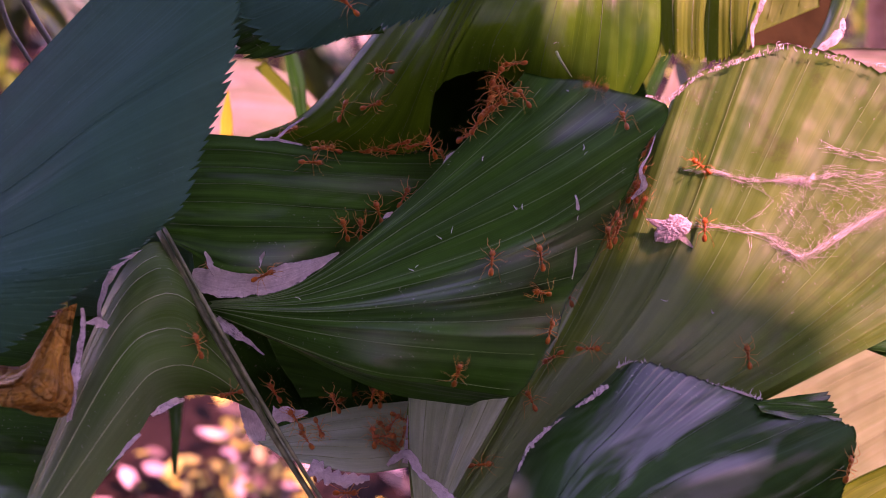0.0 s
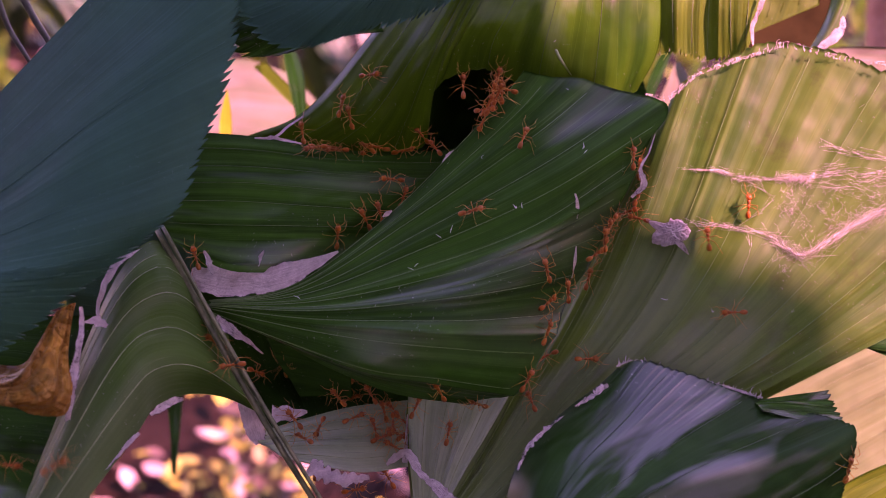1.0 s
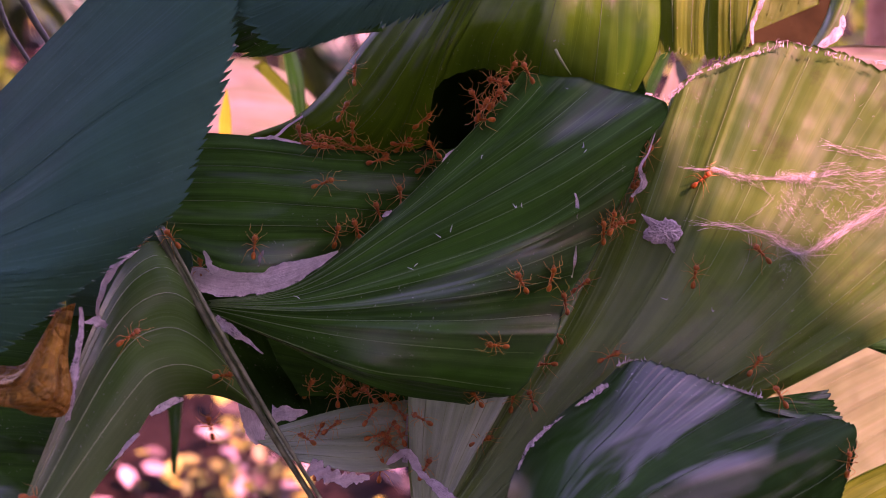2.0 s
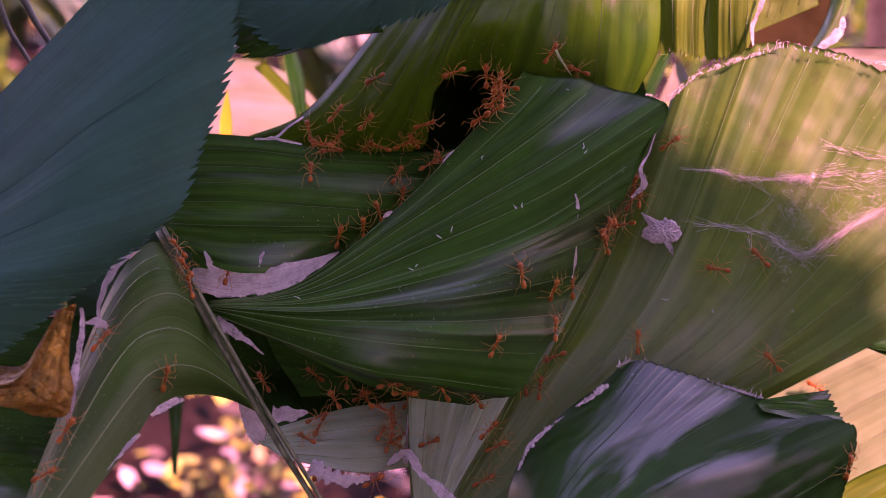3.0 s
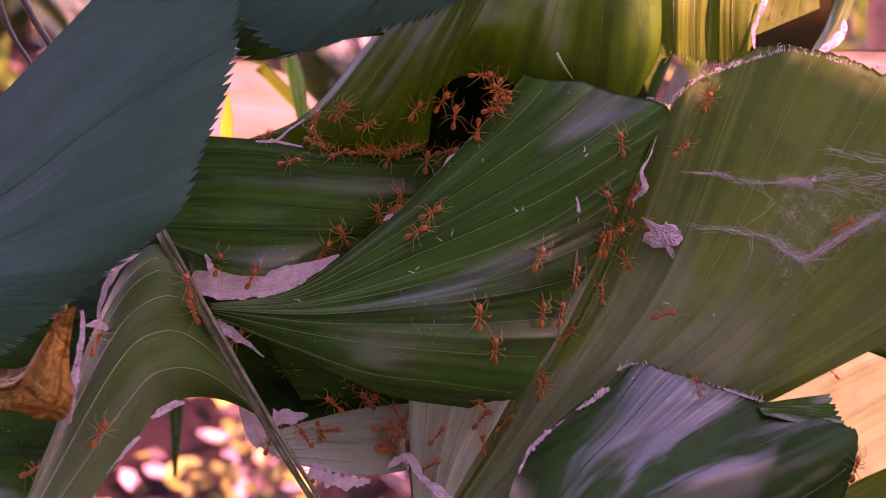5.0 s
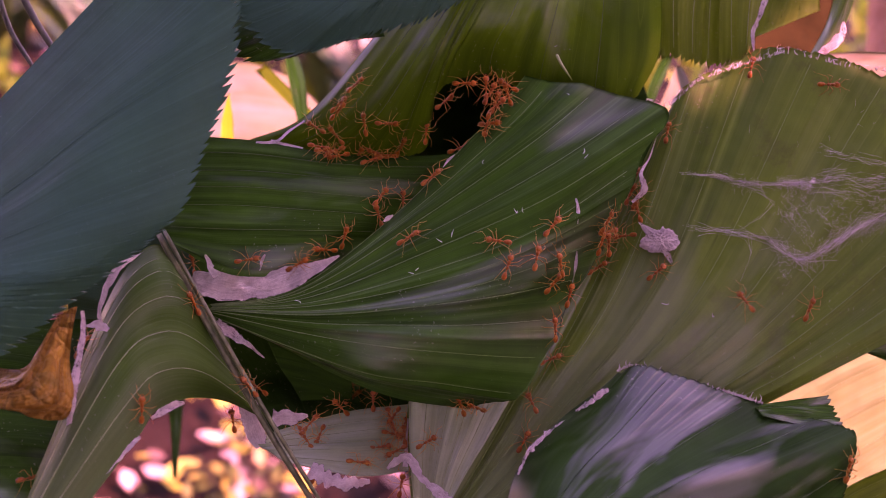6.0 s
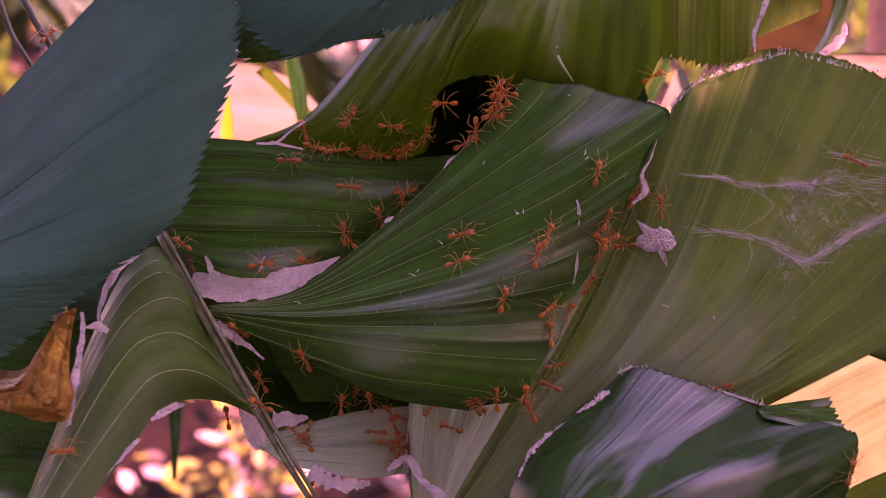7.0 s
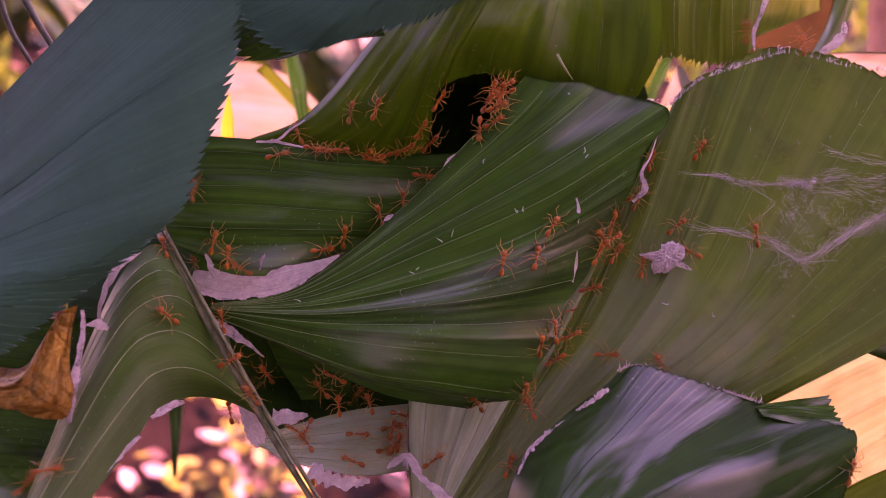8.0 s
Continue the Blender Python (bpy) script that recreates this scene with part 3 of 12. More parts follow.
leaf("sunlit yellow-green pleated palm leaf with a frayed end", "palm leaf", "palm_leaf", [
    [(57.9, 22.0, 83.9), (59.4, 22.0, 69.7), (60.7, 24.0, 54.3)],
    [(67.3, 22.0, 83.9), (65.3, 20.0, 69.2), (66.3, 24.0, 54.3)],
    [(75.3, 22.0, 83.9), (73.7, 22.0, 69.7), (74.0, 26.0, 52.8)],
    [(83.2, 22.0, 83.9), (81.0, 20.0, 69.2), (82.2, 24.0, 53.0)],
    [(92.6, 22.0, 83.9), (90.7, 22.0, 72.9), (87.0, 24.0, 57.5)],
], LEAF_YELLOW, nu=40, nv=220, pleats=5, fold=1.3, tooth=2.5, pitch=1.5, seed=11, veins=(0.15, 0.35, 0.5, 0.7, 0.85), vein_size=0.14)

leaf("shaded green palm leaf bent along the nest's side", "palm leaf", "palm_leaf", [
    [(-76.3, 16.0, 32.3), (-53.2, 16.0, 30.6), (-28.5, 17.0, 27.1), (-3.8, 20.0, 27.1), (18.5, 24.0, 30.4)],
    [(-78.5, 13.0, 23.1), (-53.9, 12.0, 23.0), (-28.0, 12.0, 20.7), (-6.8, 16.0, 20.2), (12.1, 23.0, 20.8)],
    [(-77.3, 9.0, 13.7), (-54.3, 7.0, 13.6), (-30.6, 8.0, 12.1), (-12.8, 13.0, 10.8), (2.5, 22.0, 11.2)],
    [(-73.1, 5.0, 4.6), (-56.4, 3.0, 3.1), (-37.4, 4.0, 3.1), (-21.8, 11.0, 3.2), (-6.9, 20.0, 1.7)],
    [(-69.6, 3.0, 1.6), (-57.4, 1.0, -5.0), (-47.4, 2.0, -6.4), (-33.5, 8.0, -5.8), (-19.3, 18.0, -6.1)],
], LEAF_GREEN, nu=80, nv=160, pleats=4, fold=0.5, seed=13, veins=(0.12, 0.25, 0.38, 0.5, 0.65), vein_size=0.09, vein_material=VEIN_DIM)

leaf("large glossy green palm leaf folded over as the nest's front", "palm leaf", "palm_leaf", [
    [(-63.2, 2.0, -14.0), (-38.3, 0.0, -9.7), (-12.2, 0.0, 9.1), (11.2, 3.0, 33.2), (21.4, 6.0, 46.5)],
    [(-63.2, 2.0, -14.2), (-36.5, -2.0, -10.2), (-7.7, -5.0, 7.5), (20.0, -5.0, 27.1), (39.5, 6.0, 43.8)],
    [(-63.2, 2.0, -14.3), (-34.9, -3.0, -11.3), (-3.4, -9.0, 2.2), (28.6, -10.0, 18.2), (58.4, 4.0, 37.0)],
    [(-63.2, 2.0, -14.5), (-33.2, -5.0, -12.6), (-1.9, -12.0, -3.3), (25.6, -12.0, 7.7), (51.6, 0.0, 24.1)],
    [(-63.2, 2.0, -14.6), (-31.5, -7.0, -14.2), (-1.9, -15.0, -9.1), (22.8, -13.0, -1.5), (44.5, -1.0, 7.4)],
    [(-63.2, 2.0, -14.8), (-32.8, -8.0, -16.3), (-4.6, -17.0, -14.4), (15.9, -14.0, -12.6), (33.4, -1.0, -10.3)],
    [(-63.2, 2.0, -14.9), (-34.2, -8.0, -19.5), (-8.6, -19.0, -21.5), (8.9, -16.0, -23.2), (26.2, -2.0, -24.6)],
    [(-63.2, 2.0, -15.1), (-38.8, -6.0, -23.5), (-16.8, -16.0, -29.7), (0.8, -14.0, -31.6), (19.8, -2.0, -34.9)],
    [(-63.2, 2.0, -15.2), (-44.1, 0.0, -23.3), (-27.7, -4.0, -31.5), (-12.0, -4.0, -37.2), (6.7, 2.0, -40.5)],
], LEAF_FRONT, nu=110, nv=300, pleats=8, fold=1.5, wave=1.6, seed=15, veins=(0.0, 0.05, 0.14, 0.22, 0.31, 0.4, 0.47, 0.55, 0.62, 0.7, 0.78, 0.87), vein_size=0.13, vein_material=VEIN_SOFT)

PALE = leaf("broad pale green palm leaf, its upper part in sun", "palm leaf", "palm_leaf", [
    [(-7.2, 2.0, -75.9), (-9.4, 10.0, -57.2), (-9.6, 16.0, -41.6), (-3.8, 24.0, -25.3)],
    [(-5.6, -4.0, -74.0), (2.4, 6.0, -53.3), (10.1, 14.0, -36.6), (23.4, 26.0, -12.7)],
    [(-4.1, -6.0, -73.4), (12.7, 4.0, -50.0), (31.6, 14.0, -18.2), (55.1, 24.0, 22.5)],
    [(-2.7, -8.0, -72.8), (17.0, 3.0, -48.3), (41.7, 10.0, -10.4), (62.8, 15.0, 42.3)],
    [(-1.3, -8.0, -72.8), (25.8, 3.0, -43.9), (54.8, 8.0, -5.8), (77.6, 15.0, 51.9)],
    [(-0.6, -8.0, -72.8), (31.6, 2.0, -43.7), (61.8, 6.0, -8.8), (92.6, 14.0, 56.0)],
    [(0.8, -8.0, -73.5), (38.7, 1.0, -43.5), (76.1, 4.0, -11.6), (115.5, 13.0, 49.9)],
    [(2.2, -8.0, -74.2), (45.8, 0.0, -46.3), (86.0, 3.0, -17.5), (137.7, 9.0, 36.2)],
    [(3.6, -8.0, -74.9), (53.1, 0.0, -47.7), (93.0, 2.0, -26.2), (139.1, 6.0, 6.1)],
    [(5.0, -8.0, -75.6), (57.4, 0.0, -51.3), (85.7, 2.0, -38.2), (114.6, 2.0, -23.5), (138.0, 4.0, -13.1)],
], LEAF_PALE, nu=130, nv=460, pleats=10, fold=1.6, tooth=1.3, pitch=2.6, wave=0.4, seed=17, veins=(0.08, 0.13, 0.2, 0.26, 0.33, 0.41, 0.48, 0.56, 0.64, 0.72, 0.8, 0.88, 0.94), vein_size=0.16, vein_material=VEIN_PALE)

leaf("dark blue-green palm leaf with a gnawed toothed edge", "palm leaf", "palm_leaf", [
    [(12.4, -26.0, -69.8), (17.6, -18.0, -52.9), (27.7, -12.0, -41.9), (43.9, -4.0, -29.5)],
    [(14.5, -34.0, -68.5), (22.8, -26.0, -51.7), (36.0, -16.0, -40.5), (50.1, -4.0, -28.1)],
    [(16.5, -40.0, -67.8), (30.0, -30.0, -52.0), (43.4, -20.0, -41.1), (59.8, -5.0, -31.8)],
    [(18.7, -42.0, -68.3), (36.9, -34.0, -54.8), (54.4, -24.0, -45.6), (79.4, -8.0, -37.0)],
    [(21.1, -42.0, -69.5), (45.7, -34.0, -57.3), (66.8, -26.0, -50.4), (97.3, -12.0, -42.9)],
    [(23.8, -40.0, -71.4), (49.9, -32.0, -63.5), (72.0, -26.0, -58.2), (98.5, -14.0, -46.6)],
    [(27.0, -34.0, -74.7), (52.6, -26.0, -70.5), (74.7, -22.0, -67.1), (96.0, -12.0, -59.4)],
    [(28.0, -26.0, -80.2), (54.0, -20.0, -78.4), (76.0, -18.0, -75.1), (93.4, -8.0, -71.4)],
], LEAF_DEEP, nu=80, nv=340, pleats=3, fold=0.6, tooth=1.2, pitch=1.8, wave=2.8, seed=19, veins=(0.2, 0.4, 0.55, 0.75), vein_size=0.14, vein_material=LEAF_DEEP)

leaf("arched green palm leaf hanging in a saddle with curved veins", "palm leaf", "palm_leaf", [
    [(-93.8, -26.0, -53.0), (-85.0, -13.0, -19.1), (-79.1, -6.0, -3.4), (-73.0, 2.0, 1.9), (-64.7, 4.0, -9.4), (-55.9, 4.0, -22.0)],
    [(-93.1, -32.0, -56.6), (-79.8, -18.0, -20.0), (-71.6, -12.0, -8.8), (-64.2, -6.0, -10.0), (-54.2, 3.0, -27.0)],
    [(-90.1, -36.0, -58.0), (-76.0, -23.0, -26.8), (-68.6, -15.0, -19.6), (-60.9, -8.0, -22.3), (-49.8, 3.0, -36.6)],
    [(-87.0, -36.0, -59.2), (-72.7, -25.0, -35.7), (-67.3, -17.0, -29.3), (-58.5, -9.0, -30.6), (-46.4, 3.0, -42.1)],
    [(-82.0, -33.0, -60.1), (-71.8, -22.0, -44.1), (-68.9, -15.0, -38.2), (-63.2, -7.0, -36.5), (-55.5, -1.0, -38.3), (-46.1, 3.0, -43.6)],
], LEAF_SAGE, nu=90, nv=120, pleats=4, fold=0.25, wave=0.3, seed=21, veins=(0.12, 0.2, 0.36, 0.58, 0.8), vein_size=0.16)

def split_stalk():
    """A stalk of two strands with a groove between them."""
    main = settle(part("leaf_stalk", tube_bm(bmesh.new(), [(-73.7, 2.0, 4.8), (-62.4, -5.0, -12.4), (-49.6, -8.0, -33.5), (-40.8, -9.0, -48.0), (-30.2, -9.0, -64.8)], [0.75, 0.8, 0.85, 0.8, 0.7], 10), STEM))
    strand = part("strand", tube_bm(bmesh.new(), [(-71.9, 1.0, 5.4), (-60.5, -6.0, -12.0), (-47.8, -9.0, -32.8), (-38.8, -10.0, -47.4), (-28.4, -10.0, -64.1)], [0.5, 0.6, 0.6, 0.55, 0.5], 8), STEM, main)
    strand.matrix_parent_inverse = Matrix.Translation(-main.location)
    return tagged(main, "grey-green split leaf stalk crossing before the nest", "stalk")


split_stalk()

def curled_leaf():
    """A dry leaf rolled into a scoop: its front wall, its rolled rim and the wall behind the rim."""
    ob = settle(blade("dry_leaf", [
        [(-87.8, -26.0, -14.4), (-89.8, -30.0, -20.5), (-90.7, -35.0, -26.2), (-95.1, -35.0, -29.7), (-105.6, -31.0, -30.8)],
        [(-86.3, -26.0, -13.5), (-86.4, -32.0, -21.9), (-85.9, -38.0, -28.5), (-92.3, -37.0, -31.6), (-105.6, -31.0, -32.0)],
        [(-85.0, -26.0, -12.8), (-85.3, -30.0, -25.9), (-83.6, -36.0, -32.8), (-90.0, -36.0, -34.2), (-105.6, -31.0, -33.3)],
        [(-84.3, -25.0, -12.6), (-85.8, -27.0, -26.3), (-83.7, -30.0, -35.2), (-86.2, -32.0, -37.4), (-94.5, -33.0, -34.2)],
    ], DRY, nu=90, nv=140, pleats=8, fold=1.0, wave=1.8, seed=23, thick=0.2))
    rim = part("rim", tube_bm(bmesh.new(), [(-87.8, -26.0, -14.4), (-89.8, -30.0, -20.5), (-90.7, -35.0, -26.2), (-95.1, -35.0, -29.7), (-105.6, -31.0, -30.8)], [0.35, 0.4, 0.45, 0.4, 0.3], 8), DRY, ob)
    wall = blade("back_wall", [
        [(-90.5, -22.0, -15.7), (-95.6, -18.0, -21.9), (-100.8, -16.0, -28.3), (-113.0, -16.0, -26.4)],
        [(-90.7, -24.0, -19.2), (-95.0, -22.0, -25.2), (-100.4, -20.0, -30.0), (-112.0, -18.0, -29.4)],
        [(-90.8, -27.0, -22.3), (-92.4, -31.0, -27.2), (-96.0, -33.0, -30.2), (-106.1, -30.0, -31.2)],
    ], DRY, nu=30, nv=40, pleats=3, fold=0.5, wave=0.6, seed=24, thick=0.2, parent=ob)
    for child in (rim, wall):
        child.matrix_parent_inverse = Matrix.Translation(-ob.location)
        settle(child)
    return tagged(ob, "dry brown leaf curled into a scoop", "dry leaf")


curled_leaf()

leaf("shaded green palm leaf below", "palm leaf", "palm_leaf", [
    [(-132.2, 2.0, -17.4), (-112.1, 3.0, -17.5), (-89.0, 8.0, -17.8)],
    [(-127.9, -6.0, -31.0), (-108.1, -6.0, -29.6), (-86.1, 0.0, -36.1)],
    [(-123.0, -15.0, -43.4), (-104.0, -15.0, -43.4), (-84.7, -8.0, -47.5)],
    [(-113.9, -32.0, -60.3), (-98.8, -32.0, -60.3), (-82.9, -24.0, -63.9)],
], LEAF_GREEN, nu=30, nv=80, pleats=4, fold=0.6, seed=25)

leaf("pale green palm leaf forming the nest's floor", "palm leaf", "palm_leaf", [
    [(-51.5, 8.0, -49.3), (-37.4, 14.0, -46.2), (-22.5, 19.0, -43.3), (-7.0, 24.0, -42.1)],
    [(-46.1, 3.0, -51.2), (-33.0, 4.0, -50.7), (-20.0, 7.0, -50.6), (-6.8, 17.0, -51.8)],
    [(-39.4, -2.0, -53.4), (-29.2, -3.0, -55.1), (-19.4, -1.0, -57.0), (-7.5, 13.0, -58.7)],
], LEAF_ASH, nu=50, nv=80, pleats=3, fold=0.8, seed=27, veins=(0.2, 0.35, 0.5, 0.65, 0.8), vein_size=0.16)

leaf("ashen pleated palm leaf hanging under the nest's front", "palm leaf", "palm_leaf", [
    [(-9.4, 11.0, -39.3), (-9.1, 8.0, -47.8), (-8.5, 4.0, -57.3), (-7.0, -2.0, -67.5)],
    [(-1.4, 10.0, -38.3), (-2.8, 7.0, -47.6), (-3.8, 3.0, -57.1), (-4.2, -3.0, -67.2)],
    [(8.4, 9.0, -37.4), (4.6, 5.0, -47.2), (0.9, 1.0, -56.6), (-2.0, -5.0, -66.6)],
    [(19.7, 9.0, -35.9), (12.6, 3.5, -46.9), (5.9, -1.0, -56.9), (0.1, -7.0, -66.1)],
], LEAF_ASH, nu=50, nv=120, pleats=4, fold=1.6, wave=0.3, seed=18, veins=(0.2, 0.42, 0.6, 0.8), vein_size=0.16)

leaf("dark teal palm leaf behind the stalk", "palm leaf", "palm_leaf", [
    [(-101.8, 18.0, 9.5), (-84.1, 16.0, 7.9), (-70.2, 16.0, 7.1)],
    [(-103.4, 18.0, -6.1), (-85.6, 16.0, -7.6), (-67.3, 14.0, -9.0)],
    [(-104.2, 20.0, -24.9), (-87.8, 18.0, -27.9), (-68.6, 16.0, -27.7)],
], LEAF_BLUE, nu=24, nv=50, pleats=3, fold=0.8, seed=28)

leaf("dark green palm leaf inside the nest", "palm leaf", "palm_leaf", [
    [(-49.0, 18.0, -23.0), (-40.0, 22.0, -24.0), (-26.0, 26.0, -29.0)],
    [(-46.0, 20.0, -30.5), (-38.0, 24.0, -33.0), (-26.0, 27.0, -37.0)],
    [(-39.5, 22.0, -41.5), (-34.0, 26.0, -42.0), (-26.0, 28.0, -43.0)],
], LEAF_SHADED, nu=40, nv=60, pleats=3, fold=0.8, seed=29)

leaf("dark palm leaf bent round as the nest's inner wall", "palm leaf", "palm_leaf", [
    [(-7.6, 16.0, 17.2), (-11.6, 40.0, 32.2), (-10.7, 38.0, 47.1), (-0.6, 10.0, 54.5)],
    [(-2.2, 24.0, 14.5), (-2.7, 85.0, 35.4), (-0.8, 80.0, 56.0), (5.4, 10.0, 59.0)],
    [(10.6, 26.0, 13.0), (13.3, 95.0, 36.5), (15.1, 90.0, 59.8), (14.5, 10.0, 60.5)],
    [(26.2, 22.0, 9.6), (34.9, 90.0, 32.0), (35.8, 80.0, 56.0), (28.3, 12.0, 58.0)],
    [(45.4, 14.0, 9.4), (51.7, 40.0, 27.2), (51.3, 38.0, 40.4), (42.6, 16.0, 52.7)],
], LEAF_SHADED, nu=40, nv=60, pleats=4, fold=1.0, seed=31)

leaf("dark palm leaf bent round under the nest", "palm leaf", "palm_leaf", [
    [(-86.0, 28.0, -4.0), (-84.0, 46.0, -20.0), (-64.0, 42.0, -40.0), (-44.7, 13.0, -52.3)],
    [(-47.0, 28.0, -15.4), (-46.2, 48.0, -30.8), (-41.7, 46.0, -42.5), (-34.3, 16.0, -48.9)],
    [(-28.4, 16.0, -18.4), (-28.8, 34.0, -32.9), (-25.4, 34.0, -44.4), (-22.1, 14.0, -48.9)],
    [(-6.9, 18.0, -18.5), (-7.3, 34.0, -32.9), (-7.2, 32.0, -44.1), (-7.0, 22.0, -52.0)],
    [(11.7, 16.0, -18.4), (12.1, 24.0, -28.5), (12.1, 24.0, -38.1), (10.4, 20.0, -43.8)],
], LEAF_SHADED, nu=40, nv=60, pleats=4, fold=1.0, seed=32)

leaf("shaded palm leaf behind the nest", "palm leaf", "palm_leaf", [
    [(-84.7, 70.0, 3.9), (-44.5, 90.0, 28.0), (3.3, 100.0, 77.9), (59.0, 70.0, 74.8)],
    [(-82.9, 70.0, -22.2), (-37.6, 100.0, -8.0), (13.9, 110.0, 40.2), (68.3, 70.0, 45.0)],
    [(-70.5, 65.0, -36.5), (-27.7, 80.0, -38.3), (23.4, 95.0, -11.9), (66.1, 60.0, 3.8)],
], LEAF_SHADED, nu=40, nv=60, pleats=4, fold=1.5, seed=30)

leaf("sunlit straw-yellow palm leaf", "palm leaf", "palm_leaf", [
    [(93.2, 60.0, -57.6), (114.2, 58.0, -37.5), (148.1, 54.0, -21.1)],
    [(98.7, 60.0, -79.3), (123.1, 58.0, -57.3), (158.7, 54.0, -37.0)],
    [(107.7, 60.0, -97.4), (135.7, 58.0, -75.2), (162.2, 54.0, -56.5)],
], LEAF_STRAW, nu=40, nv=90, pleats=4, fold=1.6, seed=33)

leaf("small dark folded leaf tip with a torn edge", "palm leaf", "palm_leaf", [
    [(76.6, -8.0, -38.0), (86.4, -8.0, -36.6), (96.7, -6.0, -35.5)],
    [(77.3, -10.0, -38.5), (85.7, -10.0, -38.5), (97.9, -8.0, -39.8)],
    [(78.0, -12.0, -39.8), (87.7, -12.0, -41.9), (98.0, -12.0, -42.9)],
], LEAF_GREEN, nu=30, nv=60, pleats=2, fold=0.6, tooth=2.0, pitch=1.2, seed=35)

leaf("dark green leaf corner behind the pale leaf", "palm leaf", "palm_leaf", [
    [(113.2, 22.0, -28.3), (122.7, 22.0, -23.6), (136.9, 22.0, -18.8)],
    [(118.0, 24.0, -27.7), (128.4, 24.0, -31.7), (137.9, 24.0, -33.3)],
], LEAF_GREEN, nu=20, nv=30, seed=37)

leaf("green leaf edge crossing the lower corner", "palm leaf", "palm_leaf", [
    [(102.9, 20.0, -72.0), (113.9, 20.0, -64.2), (131.2, 20.0, -56.3)],
    [(109.2, 20.0, -81.4), (121.8, 20.0, -73.6), (134.3, 20.0, -67.3)],
], LEAF_YELLOW, nu=20, nv=40, pleats=2, fold=0.8, seed=39)

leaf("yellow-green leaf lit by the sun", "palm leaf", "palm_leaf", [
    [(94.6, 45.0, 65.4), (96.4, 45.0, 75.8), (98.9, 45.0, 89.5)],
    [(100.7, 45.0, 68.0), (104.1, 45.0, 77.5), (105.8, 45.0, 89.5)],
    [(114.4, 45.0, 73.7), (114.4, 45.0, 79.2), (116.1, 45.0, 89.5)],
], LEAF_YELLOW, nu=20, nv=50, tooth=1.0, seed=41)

leaf("dull brown leaf behind, shade painted into its colour", "dry leaf", "dry_leaf", [
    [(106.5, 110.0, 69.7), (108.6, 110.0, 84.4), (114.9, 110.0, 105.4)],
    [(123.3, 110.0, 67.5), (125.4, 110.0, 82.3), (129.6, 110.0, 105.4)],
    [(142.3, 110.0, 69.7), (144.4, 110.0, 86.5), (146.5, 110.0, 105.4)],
], SHADED_DRY, nu=20, nv=30, seed=44)

leaf("flat pale green leaf stalk beside the silk", "stalk", "leaf_stalk", [
    [(101.8, 22.0, 54.2), (107.2, 22.0, 65.0), (111.6, 22.0, 79.2)],
    [(102.9, 20.0, 53.5), (108.9, 20.0, 62.9), (113.9, 20.0, 78.6)],
    [(105.3, 22.0, 54.5), (112.2, 22.0, 64.0), (117.9, 22.0, 79.2)],
], LEAF_PALE, nu=20, nv=20, thick=0.8, seed=43)

stalk("thin brown-green leaf stalk", "stalk", "leaf_stalk", [(-128.4, 28.0, 76.1), (-124.3, 28.0, 64.0), (-119.5, 28.0, 55.9), (-114.6, 28.0, 48.7)], [0.9, 0.8, 0.7, 0.5], STEM_DARK)
stalk("thin brown-green leaf stalk", "stalk", "leaf_stalk", [(-121.8, 26.0, 77.2), (-116.2, 26.0, 66.0), (-110.6, 26.0, 57.1), (-106.6, 26.0, 49.9)], [1.1, 1.0, 0.9, 0.8], STEM_DARK)

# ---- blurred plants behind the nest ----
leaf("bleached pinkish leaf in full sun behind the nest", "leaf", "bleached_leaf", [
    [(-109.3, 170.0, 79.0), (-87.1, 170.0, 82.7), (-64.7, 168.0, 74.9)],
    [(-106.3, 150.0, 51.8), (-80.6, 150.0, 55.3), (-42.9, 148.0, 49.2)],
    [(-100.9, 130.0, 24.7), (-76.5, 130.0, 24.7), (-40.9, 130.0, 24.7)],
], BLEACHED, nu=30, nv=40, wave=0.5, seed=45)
leaf("upright yellow grass blade", "grass blade", "grass_blade", [
    [(-81.3, 105.0, 29.3), (-81.7, 105.0, 45.8), (-79.2, 105.0, 58.3)], [(-78.0, 105.0, 29.3), (-77.2, 105.0, 45.8), (-78.8, 105.0, 58.3)]], YELLOW, nu=20, nv=8, wave=0, seed=47)
leaf("upright dark green grass blade", "grass blade", "grass_blade", [
    [(-59.8, 110.0, 80.2), (-58.1, 110.0, 65.4), (-53.5, 110.0, 44.4)], [(-57.2, 110.0, 80.2), (-51.8, 110.0, 65.4), (-50.3, 110.0, 44.4)]], LEAF_GREEN, nu=20, nv=8, wave=0, seed=49)
leaf("slanting green grass blade in sun", "grass blade", "grass_blade", [
    [(-72.3, 120.0, 69.5), (-61.5, 120.0, 58.6), (-48.5, 120.0, 45.7)], [(-67.9, 120.0, 71.6), (-57.1, 120.0, 60.8), (-44.1, 120.0, 47.8)]], LEAF_YELLOW, nu=20, nv=8, wave=0, seed=51)
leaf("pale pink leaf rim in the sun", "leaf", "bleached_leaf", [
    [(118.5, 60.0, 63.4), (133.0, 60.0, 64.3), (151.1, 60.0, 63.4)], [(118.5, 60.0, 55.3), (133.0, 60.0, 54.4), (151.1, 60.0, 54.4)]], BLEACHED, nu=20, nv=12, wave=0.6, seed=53)
